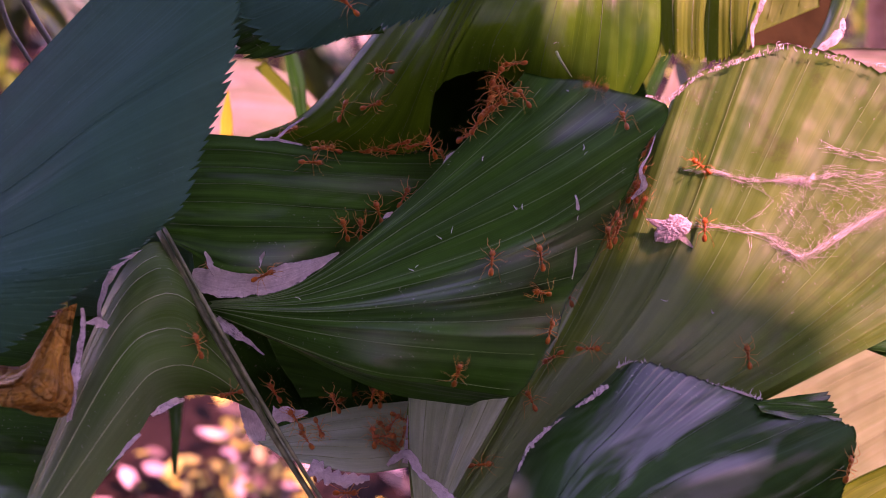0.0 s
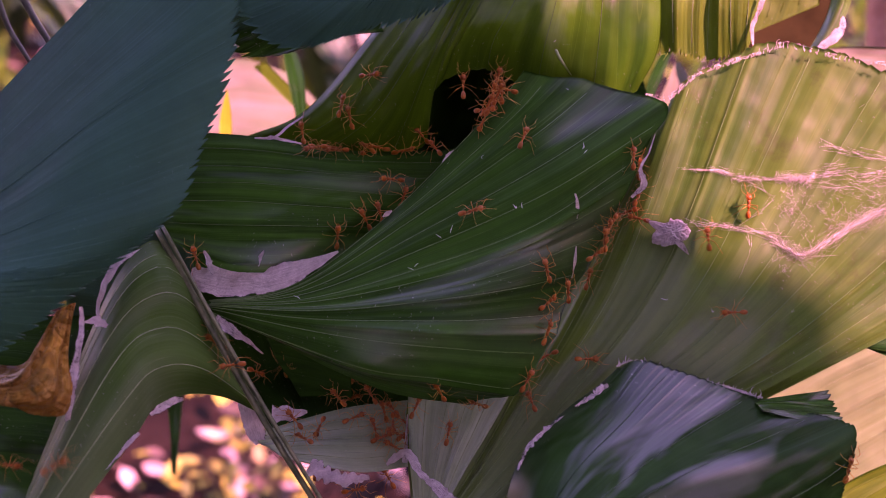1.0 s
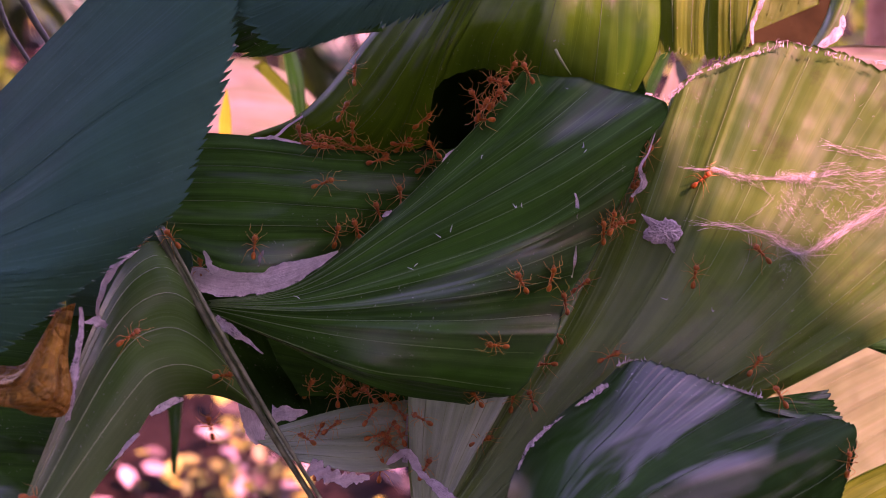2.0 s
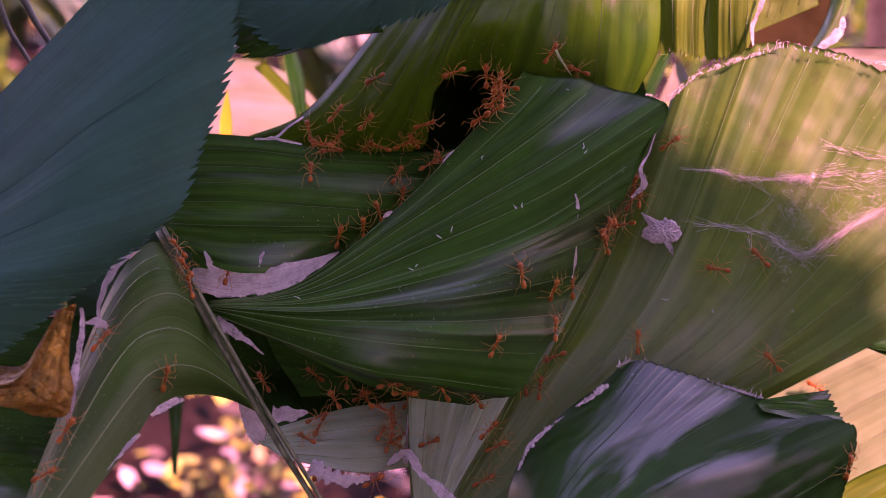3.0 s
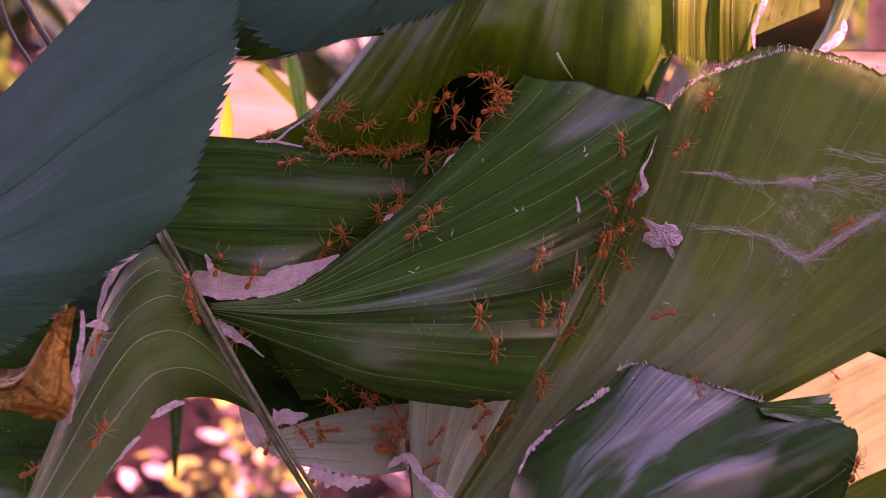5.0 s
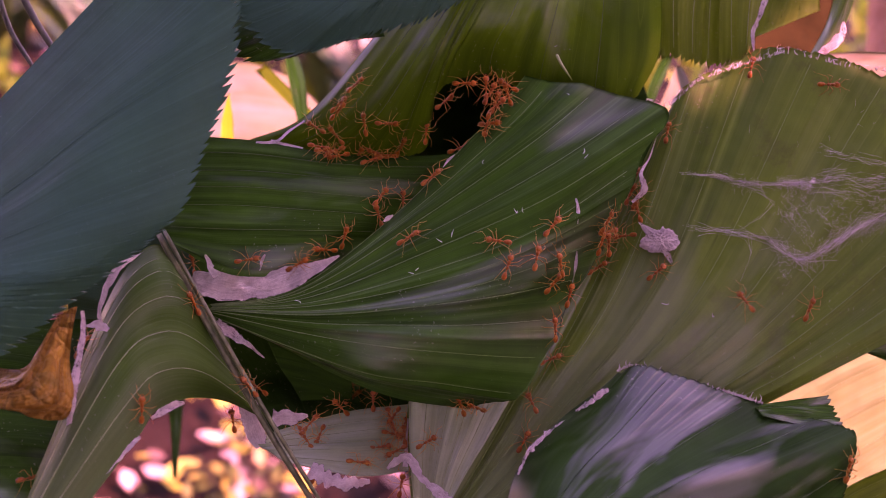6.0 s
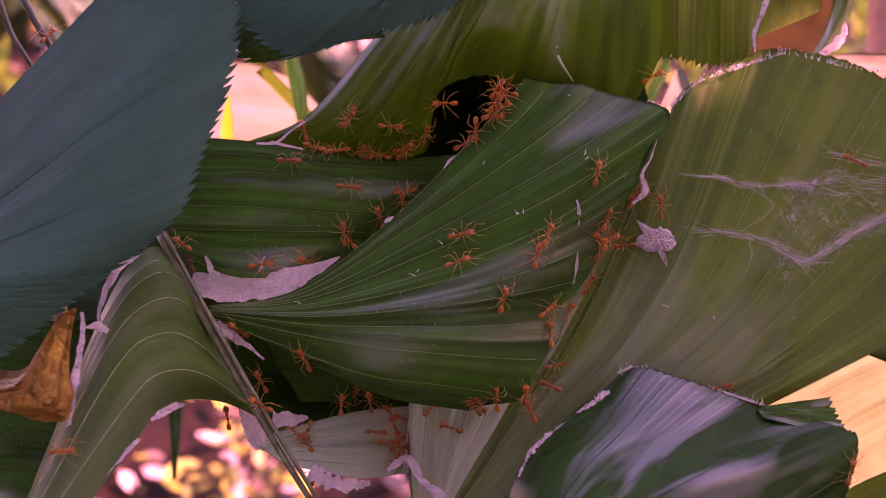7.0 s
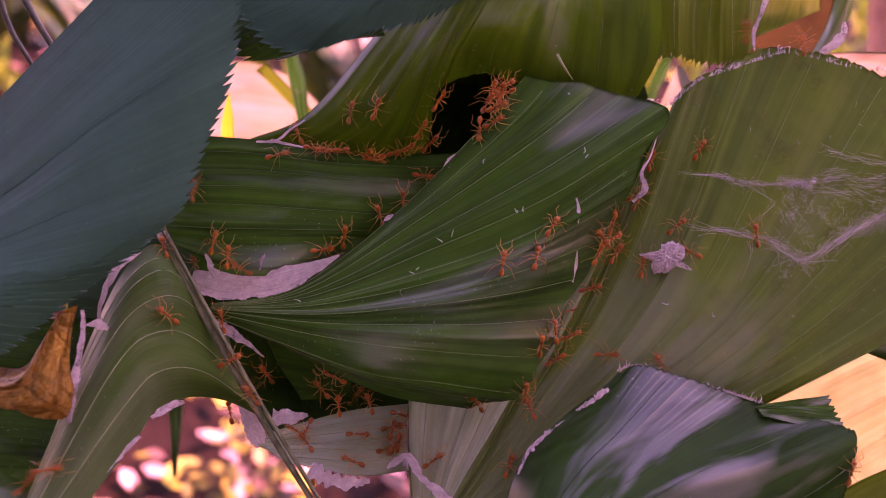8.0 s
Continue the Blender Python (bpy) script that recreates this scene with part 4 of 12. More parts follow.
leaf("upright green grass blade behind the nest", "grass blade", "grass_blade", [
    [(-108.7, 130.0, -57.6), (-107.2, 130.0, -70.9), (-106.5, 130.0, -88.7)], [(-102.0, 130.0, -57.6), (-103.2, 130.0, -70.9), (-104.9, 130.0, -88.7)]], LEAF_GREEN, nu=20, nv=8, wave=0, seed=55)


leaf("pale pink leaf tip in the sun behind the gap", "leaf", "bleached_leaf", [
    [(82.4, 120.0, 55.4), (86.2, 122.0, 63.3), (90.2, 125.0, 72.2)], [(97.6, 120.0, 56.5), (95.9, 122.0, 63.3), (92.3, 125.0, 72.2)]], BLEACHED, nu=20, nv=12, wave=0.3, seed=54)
leaf("dark green grass blade behind the gap", "grass blade", "grass_blade", [
    [(70.7, 90.0, 51.8), (72.7, 90.0, 59.8), (77.6, 90.0, 69.7)], [(73.1, 90.0, 50.8), (76.6, 90.0, 58.8), (80.6, 90.0, 68.7)]], LEAF_GREEN, nu=16, nv=8, wave=0, seed=56)


def trunk():
    bm = tube_bm(bmesh.new(), [(322.2, 420.0, 332.0), (320.6, 420.0, 150.4), (323.0, 430.0, -23.6), (544.9, 900.0, -1332.7)], [22, 24, 26, 30], 14)
    return tagged(settle(part("tree_trunk", bm, BARK)), "slim reddish tree trunk in the sun, far behind", "tree trunk")


trunk()


def litter(seed, count, near, depth, half, spread):
    """Fallen leaves strewn over the soil."""
    rng = np.random.default_rng(seed)
    verts, faces = [], []
    for _ in range(count):
        y = near + depth * rng.random() ** 1.6
        x = rng.uniform(-1, 1) * (half + max(y, 0) * spread)
        a, size = rng.uniform(0, 6.28), rng.uniform(0.015, 0.04)
        way = Matrix.Rotation(a, 3, "Z") @ Matrix.Rotation(rng.normal(0, 0.45), 3, "X") @ Matrix.Rotation(rng.normal(0, 0.4), 3, "Y")
        base = len(verts)
        lift = 0.012 + rng.uniform(0, 0.05)
        for px, py, pz in ((-1, 0, 0), (-0.4, 0.42, 0.12), (0.4, 0.36, 0.14), (1, 0, 0.05), (0.4, -0.36, 0.14), (-0.4, -0.42, 0.12), (0, 0, 0)):
            v = way @ Vector((px, py, pz)) * size
            verts.append((x + v.x, y + v.y, lift + v.z))
        faces += [(base + i, base + (i + 1) % 6, base + 6) for i in range(6)]
    mesh = bpy.data.meshes.new("leaf_litter")
    mesh.from_pydata(verts, [], faces)
    return tagged(part("leaf_litter", mesh, LITTER), "fallen pale and yellow leaves strewn on soil", "leaf litter", kind="stuff")


litter(8, 4200, 0.6, 8.4, 1.2, 0.55)
litter(9, 2600, -1.8, 9.0, 1.7, 1.6)


def weeds(label, seed, count, reach, heights, material):
    """Low weeds or shrubs: tufts of narrow upright leaves."""
    rng = np.random.default_rng(seed)
    verts, faces = [], []
    for _ in range(count):
        y = rng.uniform(*reach[1])
        x = rng.uniform(*reach[0]) * (1.2 + y * 0.55)
        for _ in range(14):
            a, h = rng.uniform(0, 6.28), rng.uniform(*heights)
            w = h * rng.uniform(0.05, 0.09)
            dx, dy = math.cos(a), math.sin(a)
            lean = rng.uniform(0.2, 0.9)
            base = len(verts)
            for s, wide in ((0, 0.6), (0.4, 1.0), (0.8, 0.7), (1.0, 0.05)):
                cx, cy, cz = x + dx * lean * h * s * s, y + dy * lean * h * s * s, h * s
                verts += [(cx - dy * w * wide, cy + dx * w * wide, cz), (cx + dy * w * wide, cy - dx * w * wide, cz)]
            faces += [(base + 2 * k, base + 2 * k + 1, base + 2 * k + 3, base + 2 * k + 2) for k in range(3)]
    mesh = bpy.data.meshes.new("weeds")
    mesh.from_pydata(verts, [], faces)
    return tagged(part("weeds", mesh, material), label, "weeds", kind="stuff")


weeds("low green weeds in tufts on the soil", 12, 520, ((-1, 1), (1.0, 9.0)), (0.06, 0.24), LEAF_YELLOW)


def shrub(label, middle, spread, count, seed):
    """A low sunny shrub: thin stems from the soil and many small upturned leaves about the middle (nest mm)."""
    rng = np.random.default_rng(seed)
    mid = nest(*middle)
    verts, faces = [], []
    for _ in range(count):
        c = mid + Vector(rng.normal(0, 1, 3)) * spread * 0.0006
        size = rng.uniform(0.010, 0.019)
        way = Euler((rng.uniform(-0.7, 0.7), rng.uniform(-0.7, 0.7), rng.uniform(0, 6.28))).to_matrix()
        base = len(verts)
        for px, py, pz in ((-1, 0, 0), (-0.4, 0.5, 0.12), (0.4, 0.45, 0.14), (1, 0, 0.05), (0.4, -0.45, 0.14), (-0.4, -0.5, 0.12), (0, 0, 0)):
            verts.append(c + way @ Vector((px, py, pz)) * size)
        faces += [(base + i, base + (i + 1) % 6, base + 6) for i in range(6)]
    mesh = bpy.data.meshes.new("shrub")
    mesh.from_pydata(verts, [], faces)
    ob = settle(part("shrub", mesh, SHRUB_LEAF))
    for k in range(5):
        bm = bmesh.new()
        foot = Vector((mid.x + rng.normal(0, 0.02), mid.y + rng.normal(0, 0.02), -0.01))
        top = mid + Vector(rng.normal(0, 1, 3)) * spread * 0.0005
        inv = NEST.inverted()
        tube_bm(bm, [tuple(inv @ p * 1000) for p in (foot, foot.lerp(top, 0.5) + Vector((0.01, 0, 0)), top)], [2.2, 1.8, 0.8], 6)
        s = part("stem", bm, STEM, ob)
        s.matrix_parent_inverse = Matrix.Translation(-ob.location)
    return tagged(ob, label, "shrub")


shrub("low yellow-green shrub with pale pink leaves in the sun", (-311.9, 1350.0, -330.8), 90, 60, 41)
shrub("low yellow-green shrub with pale pink leaves in the sun", (-375.4, 1400.0, -399.9), 70, 20, 42)
weeds("dark green shrubs on the far soil", 13, 150, ((-1, 0.2), (3.2, 7.5)), (0.15, 0.5), HEDGE)


def hedge():
    """Unseen dark shrubs added round behind the camera to darken reflections: many small pointed leaves on every side.
    """
    rng = np.random.default_rng(20)
    verts, faces = [], []
    for _ in range(16000):
        a = rng.uniform(-3.5, 0.35)
        r = 2.0 + rng.uniform(0, 0.7) + 0.25 * math.sin(a * 7)
        top = 2.5 + 0.2 * math.sin(a * 5) + 0.2 * math.sin(a * 13)
        x, y, z = r * math.cos(a), r * math.sin(a) - 0.2, rng.uniform(0.02, top)
        size = rng.uniform(0.05, 0.11)
        way = Euler((rng.uniform(-1, 1), rng.uniform(-1, 1), rng.uniform(0, 6.28))).to_matrix()
        base = len(verts)
        for px, py, pz in ((-1, 0, 0), (0, 0.4, 0.1), (1, 0, 0), (0, -0.4, 0.1)):
            v = way @ Vector((px, py, pz)) * size
            verts.append((x + v.x, y + v.y, max(0.01, z + v.z)))
        faces += [(base, base + 1, base + 2), (base, base + 2, base + 3)]
    mesh = bpy.data.meshes.new("hedge")
    mesh.from_pydata(verts, [], faces)
    return tagged(part("hedge", mesh, HEDGE), "unseen dark shrubs added behind the camera to darken reflections", "hedge", kind="stuff")


hedge()


def canopy():
    """Unseen boughs added over and behind the camera to block the sky, with a gap where the sun comes through."""
    rng = np.random.default_rng(26)
    verts, faces = [], []
    while len(verts) < 20000:
        x, y, z = rng.uniform(-2.6, 2.8), rng.uniform(-2.6, -0.15), rng.uniform(2.6, 3.2)
        if math.hypot(x - 1.74, y + 0.57) < 0.55 or y > -0.25 + 0.2 * math.sin(x * 4) or (x > 1.2 and y > -0.5):
            continue
        size = rng.uniform(0.06, 0.12)
        way = Euler((rng.uniform(-0.8, 0.8), rng.uniform(-0.8, 0.8), rng.uniform(0, 6.28))).to_matrix()
        base = len(verts)
        for px, py, pz in ((-1, 0, 0), (0, 0.4, 0.1), (1, 0, 0), (0, -0.4, 0.1)):
            v = way @ Vector((px, py, pz)) * size
            verts.append((x + v.x, y + v.y, z + v.z))
        faces += [(base, base + 1, base + 2), (base, base + 2, base + 3)]
    mesh = bpy.data.meshes.new("tree_canopy")
    mesh.from_pydata(verts, [], faces)
    return tagged(part("tree_canopy", mesh, HEDGE), "unseen leafy boughs added overhead to block the sky", "tree", kind="stuff")


canopy()

# ---- unseen leaves overhead, shaped and moved to shade the nest ----
SHADE = leaf("unseen broad palm leaf added overhead, shading the nest", "palm leaf", "palm_leaf", [
    [(350, -450, 379), (437, -450, 372), (538, -450, 372), (633, -450, 387)],
    [(350, -450, 437), (451, -450, 437), (567, -450, 452), (654, -450, 458)],
    [(350, -450, 510), (451, -450, 517), (567, -450, 524), (660, -450, 513)],
    [(350, -450, 568), (451, -450, 568), (553, -450, 568), (664, -450, 549)],
    [(350, -450, 640), (451, -450, 626), (538, -450, 604), (634, -450, 572)],
    [(350, -450, 698), (451, -450, 684), (538, -450, 669), (631, -450, 640)],
], LEAF_GREEN, nu=40, nv=160, pleats=8, fold=8, tooth=2, pitch=8, seed=61)
SWAYING = leaf("unseen broad pointed palm leaf added overhead, swaying to shade the nest", "palm leaf", "palm_leaf", [
    [(600, -450, 240), (610, -450, 380), (634, -450, 460), (650, -450, 494)],
    [(620, -450, 240), (632, -450, 380), (650, -450, 470), (661, -450, 515)],
    [(640, -450, 240), (652, -450, 380), (666, -450, 460), (672, -450, 508)],
    [(660, -450, 240), (670, -450, 380), (682, -450, 450), (687, -450, 495)],
    [(680, -450, 240), (688, -450, 370), (695, -450, 430), (699, -450, 480)],
    [(700, -450, 240), (704, -450, 360), (708, -450, 415), (709, -450, 460)],
    [(716, -450, 240), (717, -450, 350), (717, -450, 395), (715, -450, 436)],
    [(730, -450, 240), (730, -450, 340), (728, -450, 380), (722, -450, 410)],
], LEAF_GREEN, nu=40, nv=160, pleats=6, fold=6, tooth=4, pitch=7, seed=63)
DROOPING = leaf("unseen broad palm leaf added overhead, sinking to shade the nest", "palm leaf", "palm_leaf", [
    [(900, -455, 700), (868, -455, 652), (820, -455, 640), (762, -455, 640)],
    [(901, -455, 703), (862, -455, 666), (815, -455, 655), (750, -455, 652)],
    [(902, -455, 706), (860, -455, 682), (812, -455, 676), (752, -455, 672)],
    [(902, -455, 709), (860, -455, 698), (815, -455, 696), (760, -455, 692)],
    [(902, -455, 712), (864, -455, 714), (822, -455, 716), (772, -455, 710)],
], LEAF_GREEN, nu=40, nv=160, pleats=6, fold=6, tooth=5, pitch=7, seed=67)


# ---- stems that bear the leaves ----
def world_place(x, y, z):
    """A place of the world, in nest millimetres."""
    v = NEST.inverted() @ Vector((x, y, z)) * 1000
    return (v.x, v.y, v.z)


stalk("green ringed palm stem standing behind the nest", "palm", "young_palm", [(55.3, 60.0, 20.1), (57.5, 62.0, -7.1), (60.8, 70.0, -59.5), world_place(0.08, 0.16, 0.5), world_place(0.09, 0.2, -0.02)], [6, 7.5, 8.5, 10, 12], STEM, sides=14)


def hang(blade_ob, start, foot, name="stalk"):
    """A leaf's long stalk from its base to the soil."""
    s = part(name, tube_bm(bmesh.new(), [start, tuple((a * 2 + b) / 3 + 12 for a, b in zip(start, world_place(*foot))), world_place(*foot)], [5, 6.5, 9], 10), STEM, blade_ob)
    s.matrix_parent_inverse = Matrix.Translation(-blade_ob.location)


hang(SHADE, (353, -450, 539), (0.42, -0.25, -0.05))
hang(DROOPING, (900, -455, 706), (1.35, -0.2, -0.30))
hang(SWAYING, (665, -450, 243), (0.95, -0.6, -0.15))

# ---- silk ----
ribbon("white silk along the front leaf's upper edge", "silk_strand", [(0.0, 1.0, 22.0), (1.4, 1.2, 23.6), (3.0, 1.5, 25.2)], [0.4, 1.8, 0.4], SILK_DENSE, seed=50, nu=24)
ribbon("small white silk tuft on the leaf's edge", "silk_tuft", [(-15.3, -1.0, 7.9), (-14.0, -1.0, 8.8), (-12.9, -1.0, 9.5)], [0.5, 1.6, 0.5], SILK_DENSE, seed=51, nu=14)
ribbon("white silk sheet spun between two leaves", "silk_sheet", [(-65.7, 4.0, -7.2), (-60.0, 3.0, -8.4), (-52.0, 3.0, -9.5), (-43.0, 2.0, -7.7), (-34.1, 1.0, -4.5), (-26.8, 1.0, -0.9)], [5.5, 9.5, 7.0, 8.5, 4.5, 0.6], SILK_DENSE, seed=3, nu=80, nv=24, frayed=0.25, wave=0.4)
ribbon("pointed silk strand rising from the sheet", "silk_strand", [(-48.5, 2.0, -4.2), (-47.1, 2.0, -2.5), (-46.0, 1.0, -0.7)], [3.5, 1.6, 0.5], SILK_DENSE, seed=4, nu=16)
ribbon("pointed silk strand beside a stalk", "silk_strand", [(-58.3, 2.0, -6.4), (-60.0, 1.0, -3.5), (-61.4, 1.0, -0.7)], [3.5, 2.5, 0.8], SILK_DENSE, seed=6, nu=16)
ribbon("long silk strip along a leaf's edge", "silk_strip", [(-76.2, -3.0, -0.7), (-80.6, -7.0, -3.0), (-82.9, -10.0, -8.9), (-83.5, -13.0, -15.0), (-81.2, -16.0, -20.5)], [1.2, 3.2, 2.4, 1.4, 2.2], SILK_DENSE, seed=5)
ribbon("torn silk flap between a dry leaf and a green one", "silk_flap", [(-84.1, -20.0, -17.4), (-82.2, -18.0, -17.3), (-79.0, -17.0, -19.0)], [0.6, 3.4, 0.8], SILK_DENSE, seed=7, nu=24)
# a pinkish dried leaf strip, built as a silk ribbon
ribbon("pinkish dried leaf strip in silk material beside a dry leaf", "silk_strip", [(-83.4, -24.0, -13.6), (-83.0, -25.0, -19.4), (-83.6, -27.0, -27.0), (-84.1, -29.0, -34.4), (-86.5, -24.0, -44.6)], [1.4, 2.8, 3.4, 2.8, 0.4], SILK, seed=9)
ribbon("silk strip along a hanging leaf's lower edge", "silk_strip", [(-70.4, -23.0, -42.9), (-74.0, -25.0, -46.7), (-77.5, -28.0, -50.6), (-81.5, -31.0, -54.3)], [1.0, 1.8, 1.6, 1.0], SILK_DENSE, seed=11)
ribbon("small silk patch with dark specks", "silk_patch", [(-69.6, -17.0, -39.7), (-67.1, -13.0, -38.0), (-64.0, -9.0, -37.0)], [1.5, 4.2, 1.8], SILK, seed=13, nu=24)
ribbon("silk patch behind the stalk", "silk_patch", [(-57.9, 0.0, -17.5), (-53.9, 0.0, -21.3), (-50.3, 2.0, -24.1), (-46.6, 4.0, -27.6)], [2.5, 4.5, 2.0, 0.6], SILK, seed=15, nu=30)
ribbon("hanging torn silk tongue", "silk_tongue", [(-51.2, 5.0, -39.1), (-49.7, 5.0, -45.0), (-47.6, 5.0, -51.1)], [5.5, 7.5, 4.0], SILK_DENSE, seed=17, nu=40, nv=20, frayed=0.5)
ribbon("torn silk patch beside the stalk", "silk_patch", [(-44.5, 4.0, -43.3), (-40.4, 4.0, -43.3), (-35.8, 8.0, -43.3)], [6.5, 5.0, 1.0], SILK_DENSE, seed=19, nu=24)
ribbon("ragged silk strip under the nest's floor", "silk_strip", [(-33.8, -3.0, -55.1), (-29.1, -4.0, -57.2), (-24.1, -4.0, -58.3), (-18.6, -2.0, -58.2)], [7.0, 6.0, 5.0, 1.5], SILK_DENSE, seed=21, nu=60, nv=18, frayed=1.0)
ribbon("torn silk tongue under the nest", "silk_strip", [(-14.2, -1.0, -55.4), (-10.6, -1.5, -52.2), (-8.2, -3.0, -52.6), (-5.6, -5.0, -56.4), (-1.3, -8.0, -59.4), (2.8, -10.0, -62.6)], [1.2, 3.6, 3.0, 2.0, 3.8, 4.2], SILK_DENSE, seed=22, nu=80, nv=20, frayed=1.0)
ribbon("silk strip along the pleated leaf's edge", "silk_strip", [(-9.4, 10.0, -44.4), (-9.7, 10.0, -50.4), (-9.9, 8.0, -56.8)], [0.4, 1.0, 2.2], SILK_DENSE, seed=41, nu=30)
ribbon("thin forked silk strand across a gap", "silk_strand", [(-49.7, 8.0, 29.1), (-44.5, 9.0, 29.5), (-41.1, 10.0, 32.5), (-37.4, 12.0, 35.4)], [0.6, 1.3, 0.8, 0.6], SILK_DENSE, seed=42, nu=40)
ribbon("thin silk strand on a leaf's edge", "silk_strand", [(-46.0, 9.0, 29.6), (-42.0, 9.0, 28.7), (-37.4, 9.0, 27.7)], [1.2, 1.0, 0.5], SILK_DENSE, seed=43, nu=24)
ribbon("ragged silk strip binding two leaves", "silk_strip", [(17.6, -20.0, -52.3), (20.5, -17.0, -47.6), (26.1, -14.0, -43.3), (29.7, -12.5, -40.9)], [0.8, 2.4, 3.6, 1.0], SILK, seed=23, nu=80, nv=20, frayed=1.7)
ribbon("pale silk wedge binding two leaves", "silk_wedge", [(32.3, -11.5, -38.8), (37.1, -9.5, -36.4), (41.3, -7.5, -34.4)], [0.7, 3.8, 4.2], SILK, seed=24, nu=60, nv=20, frayed=1.4)
ribbon("curled silk strip at the leaf's side", "silk_strip", [(55.4, 4.0, 29.6), (53.2, 2.0, 24.3), (50.8, 0.0, 20.4), (51.8, 1.0, 16.2), (48.8, 2.0, 13.0)], [0.3, 0.7, 1.2, 3.2, 1.0], SILK, seed=25)
ribbon("thin torn silk shred on the leaf", "silk_shred", [(33.4, -6.1, 0.4), (33.2, -5.1, -3.4), (32.5, -3.8, -7.6)], [0.4, 1.2, 0.8], SILK_DENSE, seed=27, nu=16)
ribbon("thin torn silk shred on the leaf", "silk_shred", [(32.8, -8.4, 13.4), (33.3, -8.6, 11.1), (33.3, -8.6, 7.1)], [0.6, 1.4, 0.2], SILK_DENSE, seed=29, nu=16)
ribbon("translucent silk sheet on a leaf stalk", "silk_sheet", [(100.1, 16.0, 52.7), (104.4, 15.0, 55.3), (108.4, 15.0, 59.4), (109.4, 16.0, 63.2)], [1.0, 4.5, 4.0, 1.5], SILK, seed=31, nu=30)
ribbon("white silk rim along the pale leaf's torn end", "silk_fringe", [(54.6, 13.0, 41.5), (62.3, 13.0, 41.4), (69.2, 13.0, 47.6), (77.6, 13.0, 50.4), (84.5, 13.0, 52.4)], [1.0, 2.6, 3.2, 2.6, 0.8], SILK_CRUMB, seed=33, nu=90, nv=20, frayed=1.6)
ribbon("white silk rim along the pale leaf's torn end", "silk_fringe", [(84.3, 13.0, 52.5), (91.8, 12.5, 55.4), (98.5, 12.0, 54.0), (108.9, 11.5, 51.0), (119.9, 10.5, 49.4)], [0.6, 1.6, 0.8, 0.5, 0.4], SILK_CRUMB, seed=34, nu=90, nv=20, frayed=1.6)
ribbon("silk rim along a leaf's torn edge", "silk_fringe", [(49.3, -4.0, -29.0), (59.1, -5.0, -32.5), (69.9, -7.0, -34.5), (79.2, -8.5, -37.2)], [0.6, 0.9, 1.0, 0.8], SILK, seed=36, nu=60, frayed=1.5)
ribbon("frayed silk on the yellow-green leaf's corner", "silk_fringe", [(89.6, 20.0, 70.8), (88.0, 20.0, 66.1), (86.3, 21.0, 60.8), (86.6, 20.0, 53.5)], [3.0, 2.6, 1.6, 0.5], SILK, seed=38, nu=30, frayed=1.2)


def lies_on(ob):
    """A function that gives the depth (nest mm) at which a leaf's face lies behind a place x, z."""
    data = ob.data
    tree = BVHTree.FromPolygons([v.co + ob.location for v in data.vertices], [p.vertices[:] for p in data.polygons])
    way, back = NEST.to_3x3() @ Vector((0, 1, 0)), NEST.inverted()

    def depth(x, z, usual):
        place = tree.ray_cast(nest(x, -70, z), way)[0]
        return usual if place is None else (back @ place).y * 1000

    return depth


ON_PALE = lies_on(PALE)


